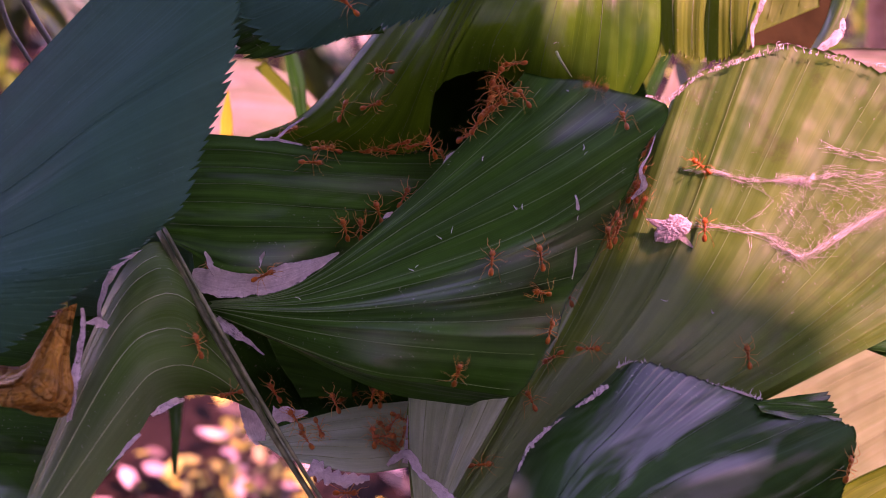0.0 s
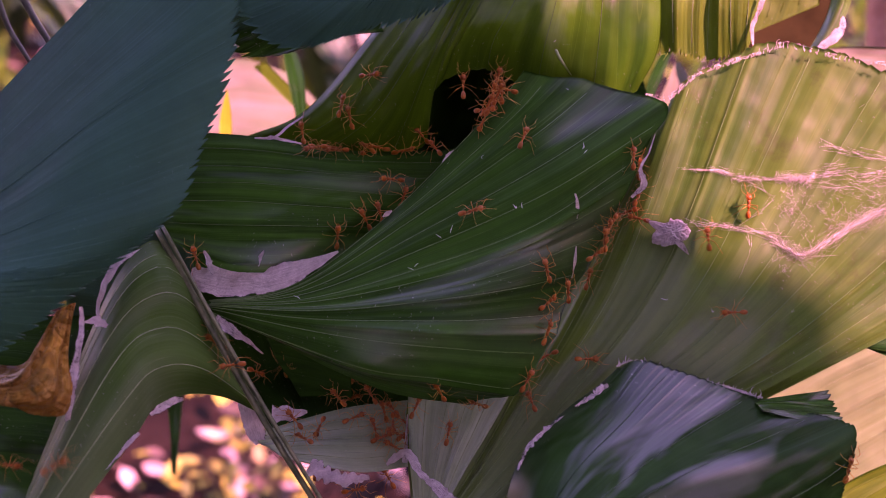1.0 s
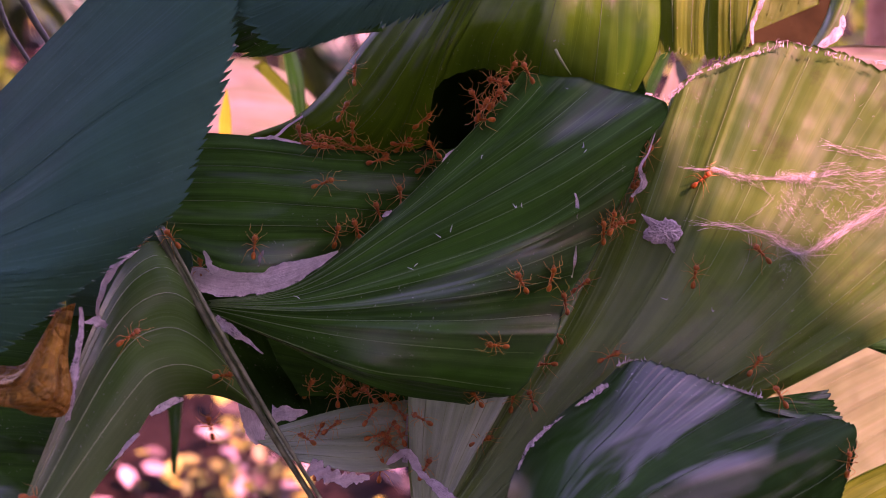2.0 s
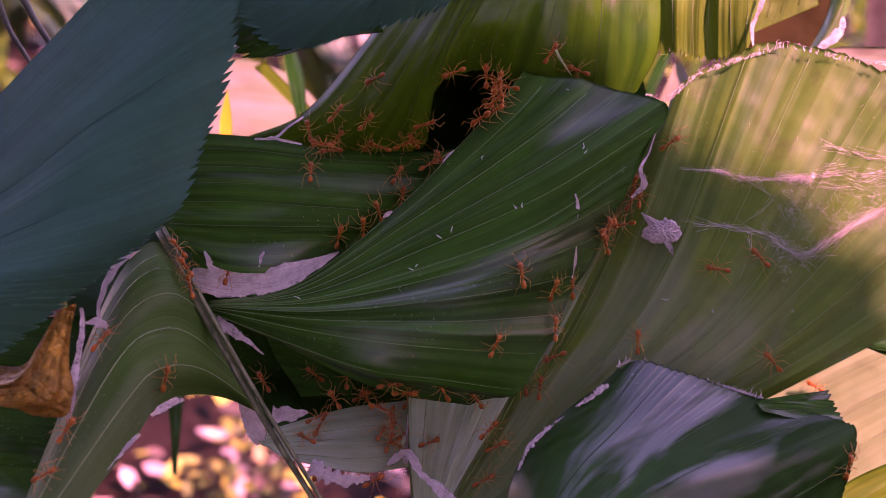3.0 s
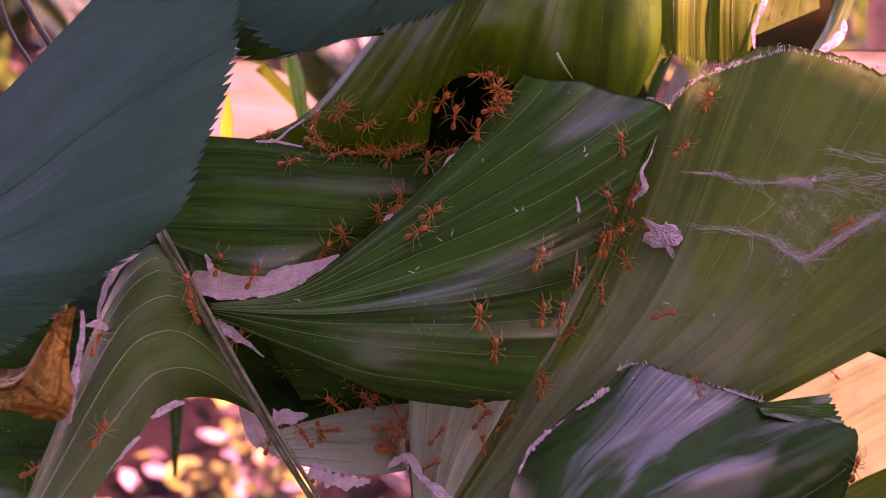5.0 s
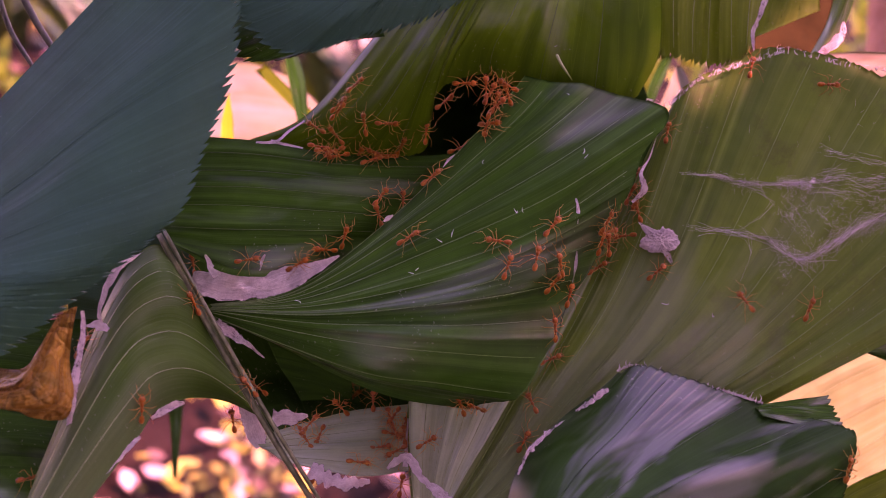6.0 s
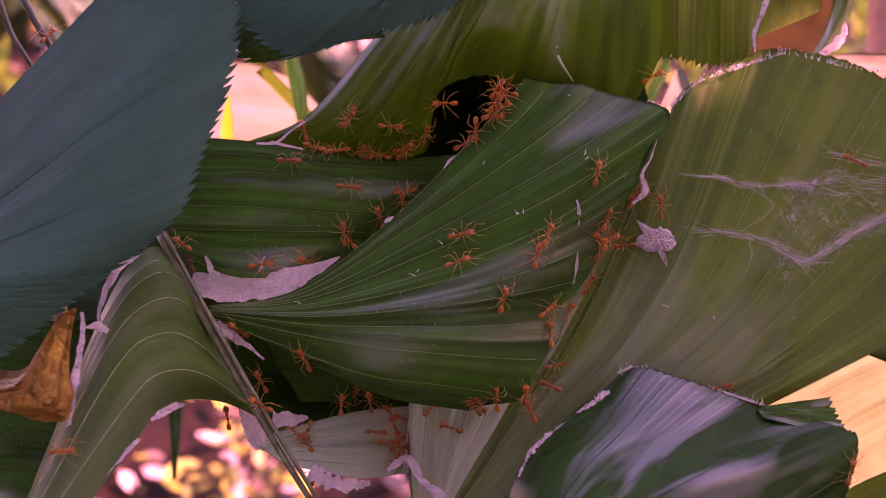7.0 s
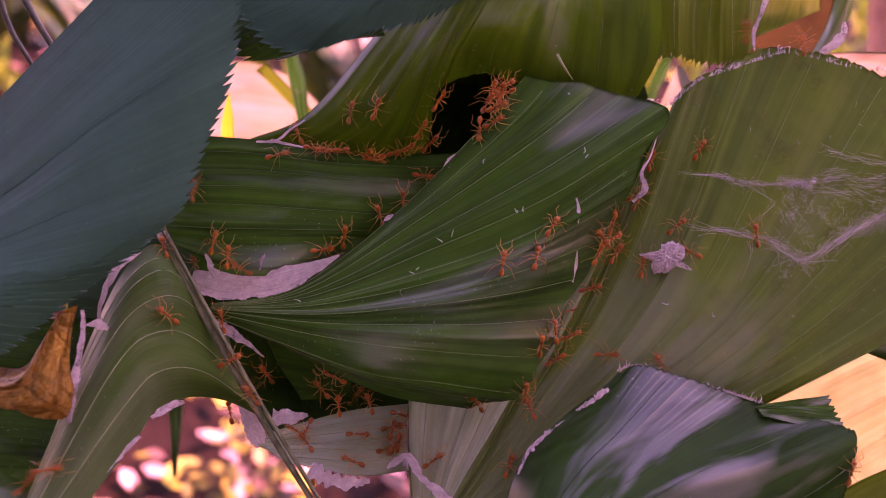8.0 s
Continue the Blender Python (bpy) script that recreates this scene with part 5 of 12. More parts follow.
def web(label, name, bundles, seed, over=ON_PALE):
    """Curled silk threads laid over a leaf. Each bundle: a line (x, z in nest mm), how many threads, how far they stray,
    their length, their curl, their thickness and how high they lie over the leaf (mm)."""
    rng = np.random.default_rng(seed)
    verts, faces = [], []
    m = np.array(NEST)
    for line, count, stray, length, curl, radius, lift in bundles:
        path = smooth_line([(x, 0, z) for x, z in line], 90)
        way = np.gradient(path, axis=0)
        usual = 6.0
        for _ in range(count):
            k = rng.integers(0, 90)
            side = np.array((-way[k, 2], 0, way[k, 0])) / max(np.linalg.norm(way[k]), 1e-6)
            p = path[k] + side * rng.normal(0, stray)
            turn = math.atan2(way[k, 2], way[k, 0]) + rng.normal(0, curl * 0.7) + (math.pi if rng.random() < 0.5 else 0)
            n = 12
            pace = length * rng.uniform(0.25, 1.0) / n
            r = radius * rng.uniform(0.5, 1.5)
            up, bend = lift * rng.uniform(0.2, 1.4), rng.normal(0, curl * 0.16)
            points = []
            for i in range(n):
                y = over(p[0], p[2], usual)
                usual = y
                points.append((p[0], y - 0.12 - up * math.sin(math.pi * (i + 0.5) / n), p[2]))
                turn += bend + rng.normal(0, curl * 0.22)
                p = p + np.array((math.cos(turn), 0, math.sin(turn))) * pace
            points = np.array(points)
            flow = np.gradient(points, axis=0)
            flow /= np.maximum(np.linalg.norm(flow, axis=1, keepdims=True), 1e-6)
            a = np.cross(flow, (0.0, -1.0, 0.0))
            a /= np.maximum(np.linalg.norm(a, axis=1, keepdims=True), 1e-6)
            b = np.cross(flow, a)
            thick = (r * np.interp(np.arange(n), (0, 2, n - 3, n - 1), (0.3, 1, 0.9, 0.2)))[:, None]
            base = len(verts)
            ring = np.stack([points + (a * math.cos(w) + b * math.sin(w)) * thick for w in (0.0, 2.094, 4.189)], 1).reshape(-1, 3)
            verts.extend((ring * 0.001 @ m[:3, :3].T + m[:3, 3]).tolist())
            for i in range(n - 1):
                q = base + 3 * i
                faces += [(q + c, q + (c + 1) % 3, q + 3 + (c + 1) % 3, q + 3 + c) for c in range(3)]
    mesh = bpy.data.meshes.new(name)
    mesh.from_pydata(verts, [], faces)
    return tagged(settle(part(name, mesh, SILK_THREAD)), label, "silk", kind="stuff")


ROPE = [(70.0, 5.8), (76.7, 5.3), (85.6, 3.1), (93.8, -1.8), (101.9, 2.4), (109.4, 6.8), (119.5, 11.2)]
ribbon("dense silk rope across the pale leaf", "silk_rope", [(x, ON_PALE(x, z, 6.0) - 0.7, z) for x, z in ROPE], [0.4, 1.4, 1.0, 2.2, 2.0, 2.8, 3.0], SILK_CRUMB, seed=40, nu=160, nv=24, frayed=1.6)
ribbon("thin matted silk film on the pale leaf", "silk_mat", [(x, ON_PALE(x, z, 7.0) - 0.5, z) for x, z in ((70.0, 20.8), (78.0, 19.2), (86.0, 18.2), (94.0, 18.3), (104.0, 19.5), (119.0, 19.8))], [0.4, 1.6, 1.8, 3.6, 2.6, 2.0], SILK_CRUMB, seed=44, nu=160, nv=24, frayed=1.7)
web("felted silk threads of the rope on the pale leaf", "silk_web", [
    (ROPE, 126, 0.45, 11, 0.12, 0.025, 0.5),
    (ROPE[2:], 316, 0.75, 6, 0.5, 0.013, 0.6),
    (ROPE[3:], 195, 0.9, 4, 1.0, 0.012, 0.8),
    ([(87.0, 1.5), (91.0, -0.5), (94.5, -3.0)], 56, 1.1, 4, 1.2, 0.021, 0.6),
], 2)
web("matted silk web spread over the pale leaf", "silk_web", [
    ([(69.5, 20.8), (75.0, 20.0), (81.1, 18.6), (91.5, 18.0)], 90, 0.35, 9, 0.10, 0.019, 0.5),
    ([(76.0, 19.4), (84.0, 17.4)], 67, 0.7, 3, 0.9, 0.019, 0.6),
    ([(88.5, 18.2), (93.0, 18.4), (98.0, 17.5)], 180, 0.8, 3, 1.0, 0.020, 0.8),
    ([(94.0, 18.6), (104.0, 20.4), (112.0, 19.5), (120.0, 20.5)], 90, 0.8, 9, 0.12, 0.019, 0.5),
    ([(94.0, 18.0), (104.0, 16.2), (118.0, 17.0)], 67, 0.9, 8, 0.2, 0.017, 0.5),
    ([(104.0, 26.6), (110.8, 24.9), (119.5, 22.8)], 45, 0.6, 9, 0.10, 0.020, 0.5),
    ([(81.1, 17.2), (85.6, 14.3), (84.6, 10.4), (81.1, 8.0)], 16, 0.15, 8, 0.12, 0.020, 0.4),
    ([(91.0, 15.0), (93.0, 12.0), (92.0, 9.0)], 67, 0.7, 2.4, 1.3, 0.017, 0.5),
    ([(94.0, 14.0), (99.0, 11.0), (103.0, 7.0), (105.0, 5.0)], 112, 1.2, 2.4, 1.3, 0.017, 0.5),
    ([(88.0, 12.0), (95.0, 6.0), (96.0, 1.0)], 82, 1.2, 2.6, 1.3, 0.017, 0.5),
    ([(100.0, 14.0), (110.0, 12.0), (118.0, 13.0)], 67, 1.8, 3.5, 0.8, 0.017, 0.4),
    ([(78.2, 3.1), (80.6, 0.1), (79.3, -4.8)], 7, 0.15, 7, 0.15, 0.020, 0.4),
    ([(85.0, -2.5), (90.5, -7.5)], 22, 1.2, 3, 1.2, 0.017, 0.4),
    ([(66.0, 33.0), (95.0, 28.0), (118.0, 34.0)], 15, 5.0, 2.5, 0.8, 0.019, 0.3),
], 3)


ribbon("thin crumbling silk film stuck on the leaf", "silk_patch", [(26.6, 7.9, 57.3), (30.1, 9.2, 55.8), (33.8, 10.1, 54.2)], [1.0, 4.5, 1.5], SILK_CRUMB, seed=52, nu=40, nv=20, frayed=1.4)


def silk_lump():
    """A crumpled rag of silk drawn out to points, which the ants tug about, with thin torn tatters."""
    bm = bmesh.new()
    bmesh.ops.create_icosphere(bm, subdivisions=6, radius=1.0)
    tips = (((-1, -0.1, 0.45), 0.7, 30), ((-0.7, 0, -0.75), 0.55, 5), ((0.95, 0, 0.15), 0.35, 2), ((0.2, 0, 1), 0.3, 3))
    for v in bm.verts:
        d = v.co.normalized()
        r = 0.85 + 0.22 * noise.noise(d * 1.9) - 0.55 * abs(noise.noise(d * 2.6 + Vector((3, 1, 2)))) - 0.22 * abs(noise.noise(d * 4.5)) - 0.05 * abs(noise.noise(d * 15.0))
        for way, reach, keen in tips:
            r += reach * max(0, d.dot(Vector(way).normalized())) ** keen
        v.co = Vector((d.x * r * 4.4, d.y * r * 2.0, d.z * r * 3.5)) * 0.001
    for f in bm.faces:
        f.smooth = True
    ob = tagged(part("silk_lump", bm, SILK_LUMP), "crumpled white rag of silk tugged by ants", "silk")
    for foot, tip, wide, seed in (((1.5, -1.5), (5.4, -5.0), 2.2, 4), ((-2.5, 1.0), (-7.0, 2.6), 1.8, 14)):
        rng = np.random.default_rng(seed)
        a, b = np.array(foot), np.array(tip)
        side = np.array((-(b - a)[1], (b - a)[0])) / np.linalg.norm(b - a)
        verts, faces = [], []
        for i in range(15):
            u = i / 14
            half = wide * 0.5 * (1 - u) ** 0.7 * rng.uniform(0.75, 1.1) + 0.12
            for k in range(5):
                q = a + (b - a) * u + side * half * (k / 2 - 1)
                verts.append((q[0] * 0.001, (-0.8 + u * 1.0 + rng.normal(0, 0.14)) * 0.001, q[1] * 0.001))
        faces = [(i * 5 + k, i * 5 + k + 1, i * 5 + k + 6, i * 5 + k + 5) for i in range(14) for k in range(4)]
        mesh = bpy.data.meshes.new("torn_wing")
        mesh.from_pydata(verts, [], faces)
        mesh.polygons.foreach_set("use_smooth", np.ones(len(faces), bool))
        part("torn_wing", mesh, SILK_WING, ob, "thin torn silk tatter")
    return ob


LUMP = silk_lump()


def tufts(label, path, count, size, material, seed, rise):
    """Short frayed fibres that stand out from a torn leaf edge."""
    rng = np.random.default_rng(seed)
    line = smooth_line(path, 120)
    bm = bmesh.new()
    for _ in range(count):
        p = line[rng.integers(0, 120)]
        way = np.array(rise) + rng.normal(0, 0.45, 3) * np.array((1, 0.6, 1))
        h = size * rng.uniform(0.25, 1.0) ** 1.5
        bend = rng.normal(0, 0.4, 3) * h
        tube_bm(bm, [p - way * 0.3, p + way * h * 0.5 + bend, p + way * h], [0.13, 0.09, 0.03], 4, dense=2)
    return tagged(settle(part("silk_tuft", bm, material)), label, "silk", kind="stuff")


tufts("frayed silk fibres on the pale leaf's torn end", [(54.6, 13.0, 40.5), (60.6, 13.0, 39.9), (69.0, 13.0, 46.6), (77.4, 13.0, 49.6), (84.3, 13.0, 52.0), (91.8, 12.5, 54.4)], 110, 1.0, SILK_THREAD, 5, (0, -0.2, 1))
tufts("frayed silk fibres on the pale leaf's torn end", [(91.8, 12.5, 54.4), (98.5, 12.0, 53.0), (108.9, 11.5, 50.2), (119.9, 10.5, 48.8)], 40, 0.8, SILK_THREAD, 6, (0.1, -0.2, 1))
tufts("frayed silk fibres on a leaf's torn edge", [(43.6, -4.0, -29.8), (49.3, -4.0, -28.4), (59.1, -5.0, -32.2), (69.9, -7.0, -34.5), (79.2, -8.5, -37.2)], 150, 1.1, SILK_THREAD, 7, (0.1, -0.3, 1))
tufts("frayed fibres on the yellow-green leaf's end", [(60.7, 24.0, 54.3), (66.3, 24.0, 54.3), (74.0, 26.0, 52.8), (82.2, 24.0, 53.4), (87.8, 24.0, 57.5)], 22, 2.0, LEAF_YELLOW, 8, (0, -0.2, -1))

# ---- crumbs of silk and chaff on the leaves ----
SHREDS = ((34.9, -5.5, 25.4), (35.6, -6.3, 23.9), (17.7, -11.0, 10.5), (19.5, -11.1, 10.4), (-7.8, -10.8, -5.1), (-6.4, -10.8, -4.2), (-36.7, -3.8, -12.7), (-1.1, -9.6, 2.9), (2.2, -9.9, 4.6), (32.6, 4.2, 41.4), (70.4, 3.9, -16.1), (10.2, -4.7, 22.6), (58.1, 5.6, -13.2))
for k, (x, y, z) in enumerate(SHREDS):
    r = np.random.default_rng(70 + k)
    a, h = r.uniform(0, 3.14), r.uniform(0.5, 1.1)
    bend = r.normal(0, 0.5, 2)
    ribbon("tiny white shred of silk on the leaf", "silk_shred", [(x - math.cos(a) * h, y - 0.15, z - math.sin(a) * h), (x + bend[0], y - 0.45, z + bend[1]), (x + math.cos(a) * h, y - 0.15, z + math.sin(a) * h)], [0.1, 0.3, 0.08], SILK_DENSE, seed=k, nu=12, nv=5)
stalk("short yellowish chaff stalk stuck on the leaf", "stalk", "chaff_stalk", [(29.6, 4.0, 51.4), (30.7, 2.0, 48.4), (33.7, 5.0, 45.1)], [0.4, 0.35, 0.1], LEAF_STRAW)


# ---- ants ----
def lump(bm, centre, size, turn=0.0, detail=2, shape=None):
    """Adds a rounded body to a bmesh; shape(d) swells or pinches it by direction."""
    made = bmesh.ops.create_icosphere(bm, subdivisions=detail, radius=1.0)["verts"]
    m = Matrix.Translation(centre) @ pose(0, 0, 0, 0, turn, 0)
    for v in made:
        d = v.co.normalized()
        k = shape(d) if shape else 1.0
        v.co = m @ Vector((d.x * size[0] * k, d.y * size[1] * k, d.z * size[2] * k))
    for f in bm.faces:
        f.smooth = True
    return bm


def limb(points, radii, sides=6):
    return tube_bm(bmesh.new(), points, radii, sides, to_world=False, dense=4)


def millimetres(bm):
    bmesh.ops.scale(bm, vec=(0.00092, 0.00092, 0.00092), verts=bm.verts)
    return bm


HIPS = [(1.5, 0.35), (0.85, 0.4), (0.3, 0.38)]
KNEES = [(2.8, 1.6, 2.8), (0.9, 2.1, 3.0), (-1.2, 1.9, 2.9)]
SHINS = [(4.0, 2.4, 0.9), (0.7, 3.3, 0.9), (-3.0, 2.9, 0.9)]
TOES = [(5.0, 2.8, 0.05), (0.8, 4.1, 0.05), (-4.1, 3.4, 0.05)]


def weaver_ant():
    """An ant of 8 mm, looking along x, its feet at z = 0: head with eyes, jaws and feelers, slim waist, pointed gaster, six long legs."""
    ant = tagged(new("weaver_ant"), "slender amber weaver ant with long pale legs", "ant", "weaver ants on the nest")
    ant.empty_display_size = 0.002
    head = part("head", millimetres(lump(bmesh.new(), (2.95, 0, 1.75), (0.92, 0.86, 0.55), 18, 3, lambda d: 1 - 0.22 * max(0, d.x) ** 2 + 0.06 * abs(d.y))), ANT_SKIN, ant)
    for s in (1, -1):
        part("eye", millimetres(lump(bmesh.new(), (3.05, 0.68 * s, 1.98), (0.2, 0.1, 0.17), 0, 2)), ANT_EYE, head)
        part("jaw", millimetres(limb([(3.55, 0.35 * s, 1.5), (4.0, 0.32 * s, 1.35), (4.25, 0.02 * s, 1.3)], [0.16, 0.13, 0.04])), ANT_SKIN, head)
        part("feeler", millimetres(limb([(3.5, 0.3 * s, 1.9), (4.4, 1.1 * s, 2.5), (5.0, 1.6 * s, 2.7), (6.0, 1.5 * s, 2.1), (7.0, 1.7 * s, 1.5)], [0.08, 0.075, 0.07, 0.065, 0.04], 5)), ANT_LEG, head)
    chest = lump(bmesh.new(), (1.55, 0, 1.85), (0.75, 0.48, 0.46), 0, 2)
    lump(chest, (0.75, 0, 1.72), (0.6, 0.33, 0.34))
    lump(chest, (0.1, 0, 1.85), (0.62, 0.4, 0.42))
    part("chest", millimetres(chest), ANT_SKIN, ant)
    waist = limb([(-0.3, 0, 1.7), (-0.75, 0, 1.75), (-1.3, 0, 1.7)], [0.16, 0.2, 0.13])
    lump(waist, (-0.78, 0, 1.85), (0.24, 0.2, 0.28))
    part("waist", millimetres(waist), ANT_SKIN, ant)
    part("gaster", millimetres(lump(bmesh.new(), (-2.3, 0, 1.85), (1.28, 0.70, 0.66), -8, 3, lambda d: 1 - 0.25 * max(0, -d.x) ** 3 + 0.015 * math.sin(d.x * 14))), ANT_SKIN, ant, "darker banded gaster")
    for s in (1, -1):
        for (hx, hy), knee, shin, toe in zip(HIPS, KNEES, SHINS, TOES):
            ways = [(x - hx, y * s - hy * s, z - 1.55) for x, y, z in ((hx, hy, 1.55), knee, shin, toe)]
            mid = tuple((a + b) / 2 for a, b in zip(ways[0], ways[1]))
            leg = part("leg", millimetres(limb([ways[0], mid, ways[1], ways[2], ways[3]], [0.115, 0.10, 0.07, 0.055, 0.03], 5)), ANT_LEG, ant)
            leg.location = (hx * 0.00092, hy * s * 0.00092, 0.00143)
    return ant


ANT = weaver_ant()
ANTS = [ANT] + [copy_thing(ANT, pose(0, 0, 0)) for _ in range(95)]
CALM = [47]


def at_nest(x, y, z, turn=0.0):
    return Matrix.Translation(nest(x, y, z)) @ NEST.to_3x3().to_4x4() @ pose(0, 0, 0, 0, -turn, 0)


def on_leaf(x, y, z, heading, lean=0.0, nod=0.0):
    """An ant's pose: its feet's place in nest millimetres, its heading in degrees as the camera sees it, and how far
    the leaf under it leans to the side and nods up."""
    out = Vector((math.sin(radians(lean)), -math.cos(radians(lean)) * math.cos(radians(nod)), math.cos(radians(lean)) * math.sin(radians(nod))))
    ahead = Vector((math.cos(radians(heading)), 0, math.sin(radians(heading))))
    ahead = (ahead - out * ahead.dot(out)).normalized()
    turn = Matrix((ahead, out.cross(ahead), out)).transposed()
    return Matrix.Translation(nest(x, y, z)) @ (NEST.to_3x3() @ turn).to_4x4()


def sway(dx, dz, turn=0.0, home=None):
    """A swaying leaf's pose after a shift across the sun's light, in nest millimetres."""
    return Matrix.Translation((home or SWAY_HOME) + (NEST.to_3x3() @ Vector((dx, 0, dz))) * 0.001) @ (NEST.to_3x3() @ pose(0, 0, 0, 0, turn, 0).to_3x3() @ NEST.to_3x3().inverted()).to_4x4()


SWAY_HOME, SHADE_HOME, DROOP_HOME = SWAYING.location.copy(), SHADE.location.copy(), DROOPING.location.copy()


def step(ant, seed, brisk):
    """Swings an ant's legs in two alternating threes."""
    rng = np.random.default_rng(seed)
    start = rng.uniform(0, 6.28)
    legs = [c for c in ant.children if c.name.startswith("leg")]
    for k, leg in enumerate(legs):
        rest = leg.matrix_basis.copy()
        side = 1 if k < 3 else -1
        lag = start + (math.pi if (k + (k >= 3)) % 2 else 0)
        rows = []
        for i in range(0, 81, 1 if brisk else 4):
            swing = (16 if brisk else 5) * math.sin(lag + i * 0.1 * 2.3 * 6.283) * side
            lift = (6 if brisk else 1) * max(0, math.cos(lag + i * 0.1 * 2.3 * 6.283)) * side
            rows.append((i * 0.1, rest @ pose(0, 0, 0, lift, 0, swing)))
        walk(leg, rows)


# Ants that stay about one spot: place, heading, lean and nod.
MILLING = ((16.2, 3.4, 40.4, 130, -35, 0), (17.8, 3.4, 42.4, 200, -30, -10), (14.4, 2.8, 37.6, 70, -35, 0), (12.6, 2.4, 34.8, 55, -35, 0), (10.6, 2.0, 32.6, 230, -35, 0),
           (-34.6, 16.0, 27.2, 5, 8, 45), (-29.6, 16.0, 26.4, 170, 7, 44), (-22.5, 19.0, 27.1, 10, -6, -44), (-16.8, 17.4, 27.8, 200, -5, -45), (-11.2, 17.0, 28.8, 30, 11, -49), (-26.8, 15.2, 37.2, 40, -29, 5),
           (-14.0, 13.2, -48.3, 240, 10, 45), (-12.6, 15.6, -46.3, 300, 8, 45), (-15.9, 9.0, -51.7, 20, 8, 40), (-10.3, 11.8, -50.8, 75, 8, 40), (-33.6, 9.4, -48.2, 310, 0, 40), (-12.8, 8.8, -53.6, 190, 8, 40),
           (-28.4, 16.0, -42.5, 80, 0, 30), (-19.9, 18.6, -42.0, 110, 0, 30), (42.1, -0.8, 5.9, 60, 32, -8), (40.1, -1.2, 2.3, 85, 35, -18), (52.7, 12.0, 13.9, 80, -44, 27))


def mill(ant, home, seed):
    """Keys an ant that shuffles about one spot."""
    rng = np.random.default_rng(seed)
    x, y, z, heading, lean, nod = home
    rows, t, turn = [], 0.0, heading
    while t < 8.0:
        dx, dz = rng.normal(0, 0.9, 2)
        turn = heading + float(np.clip(turn - heading + rng.normal(0, 22), -55, 55))
        rows.append((t, on_leaf(x + dx, y, z + dz, turn, lean, nod)))
        t += rng.uniform(0.35, 0.9)
    walk(ant, rows + [(8.0, rows[-1][1])])


def motions():
    walk(SWAYING, [(t, sway(dx, dz)) for t, dx, dz in ((0.0, 0, 0), (0.8, 1, 6), (1.6, 1, 14), (2.8, 4, 36), (3.2, 5, 43), (3.6, 6, 52), (4.0, 8, 61), (4.4, 16, 67), (4.7, 30, 70), (6.0, 42, 76), (7.0, 43, 78), (8.0, 44, 80))])
    walk(SHADE, [(t, sway(dx, dz, 0.0, SHADE_HOME)) for t, dx, dz in ((0.0, 0, 0), (1.5, 4, 0.5), (3.0, 14, 1), (4.0, 20, 2), (4.5, 26, 3), (6.0, 33, 3), (8.0, 37, 4))])
    walk(DROOPING, [(t, sway(dx, dz, 0.0, DROOP_HOME)) for t, dx, dz in ((0.0, 150, 115), (3.0, 146, 112), (4.0, 136, 106), (4.5, 100, 84), (4.9, 10, 25), (5.5, -110, -48), (6.0, -130, -60), (7.0, -134, -62), (7.5, -136, -68), (8.0, -138, -76))])
    walk(LUMP, [(0.0, at_nest(*(60.7, 7.4, 5.4))), (0.5, at_nest(*(60.6, 7.2, 4.6), -5)), (1.0, at_nest(*(60.3, 7.1, 3.9), -8)), (1.5, at_nest(*(59.1, 7.3, 3.9), -14)),
                (3.0, at_nest(*(58.0, 7.4, 4.3), -22)), (3.5, at_nest(*(58.0, 7.4, 4.3), -22)), (4.0, at_nest(*(58.0, 7.4, 4.3), -20)), (4.5, at_nest(*(58.0, 7.4, 4.3), -22)),
                (6.0, at_nest(*(57.3, 7.2, 3.1), -20)), (6.5, at_nest(*(56.1, 7.2, 3.1), -25)), (7.0, at_nest(*(56.1, 7.2, 3.6), -25)), (7.5, at_nest(*(57.3, 7.2, 2.4), -10)), (8.0, at_nest(*(58.9, 6.3, -1.3), 15))])
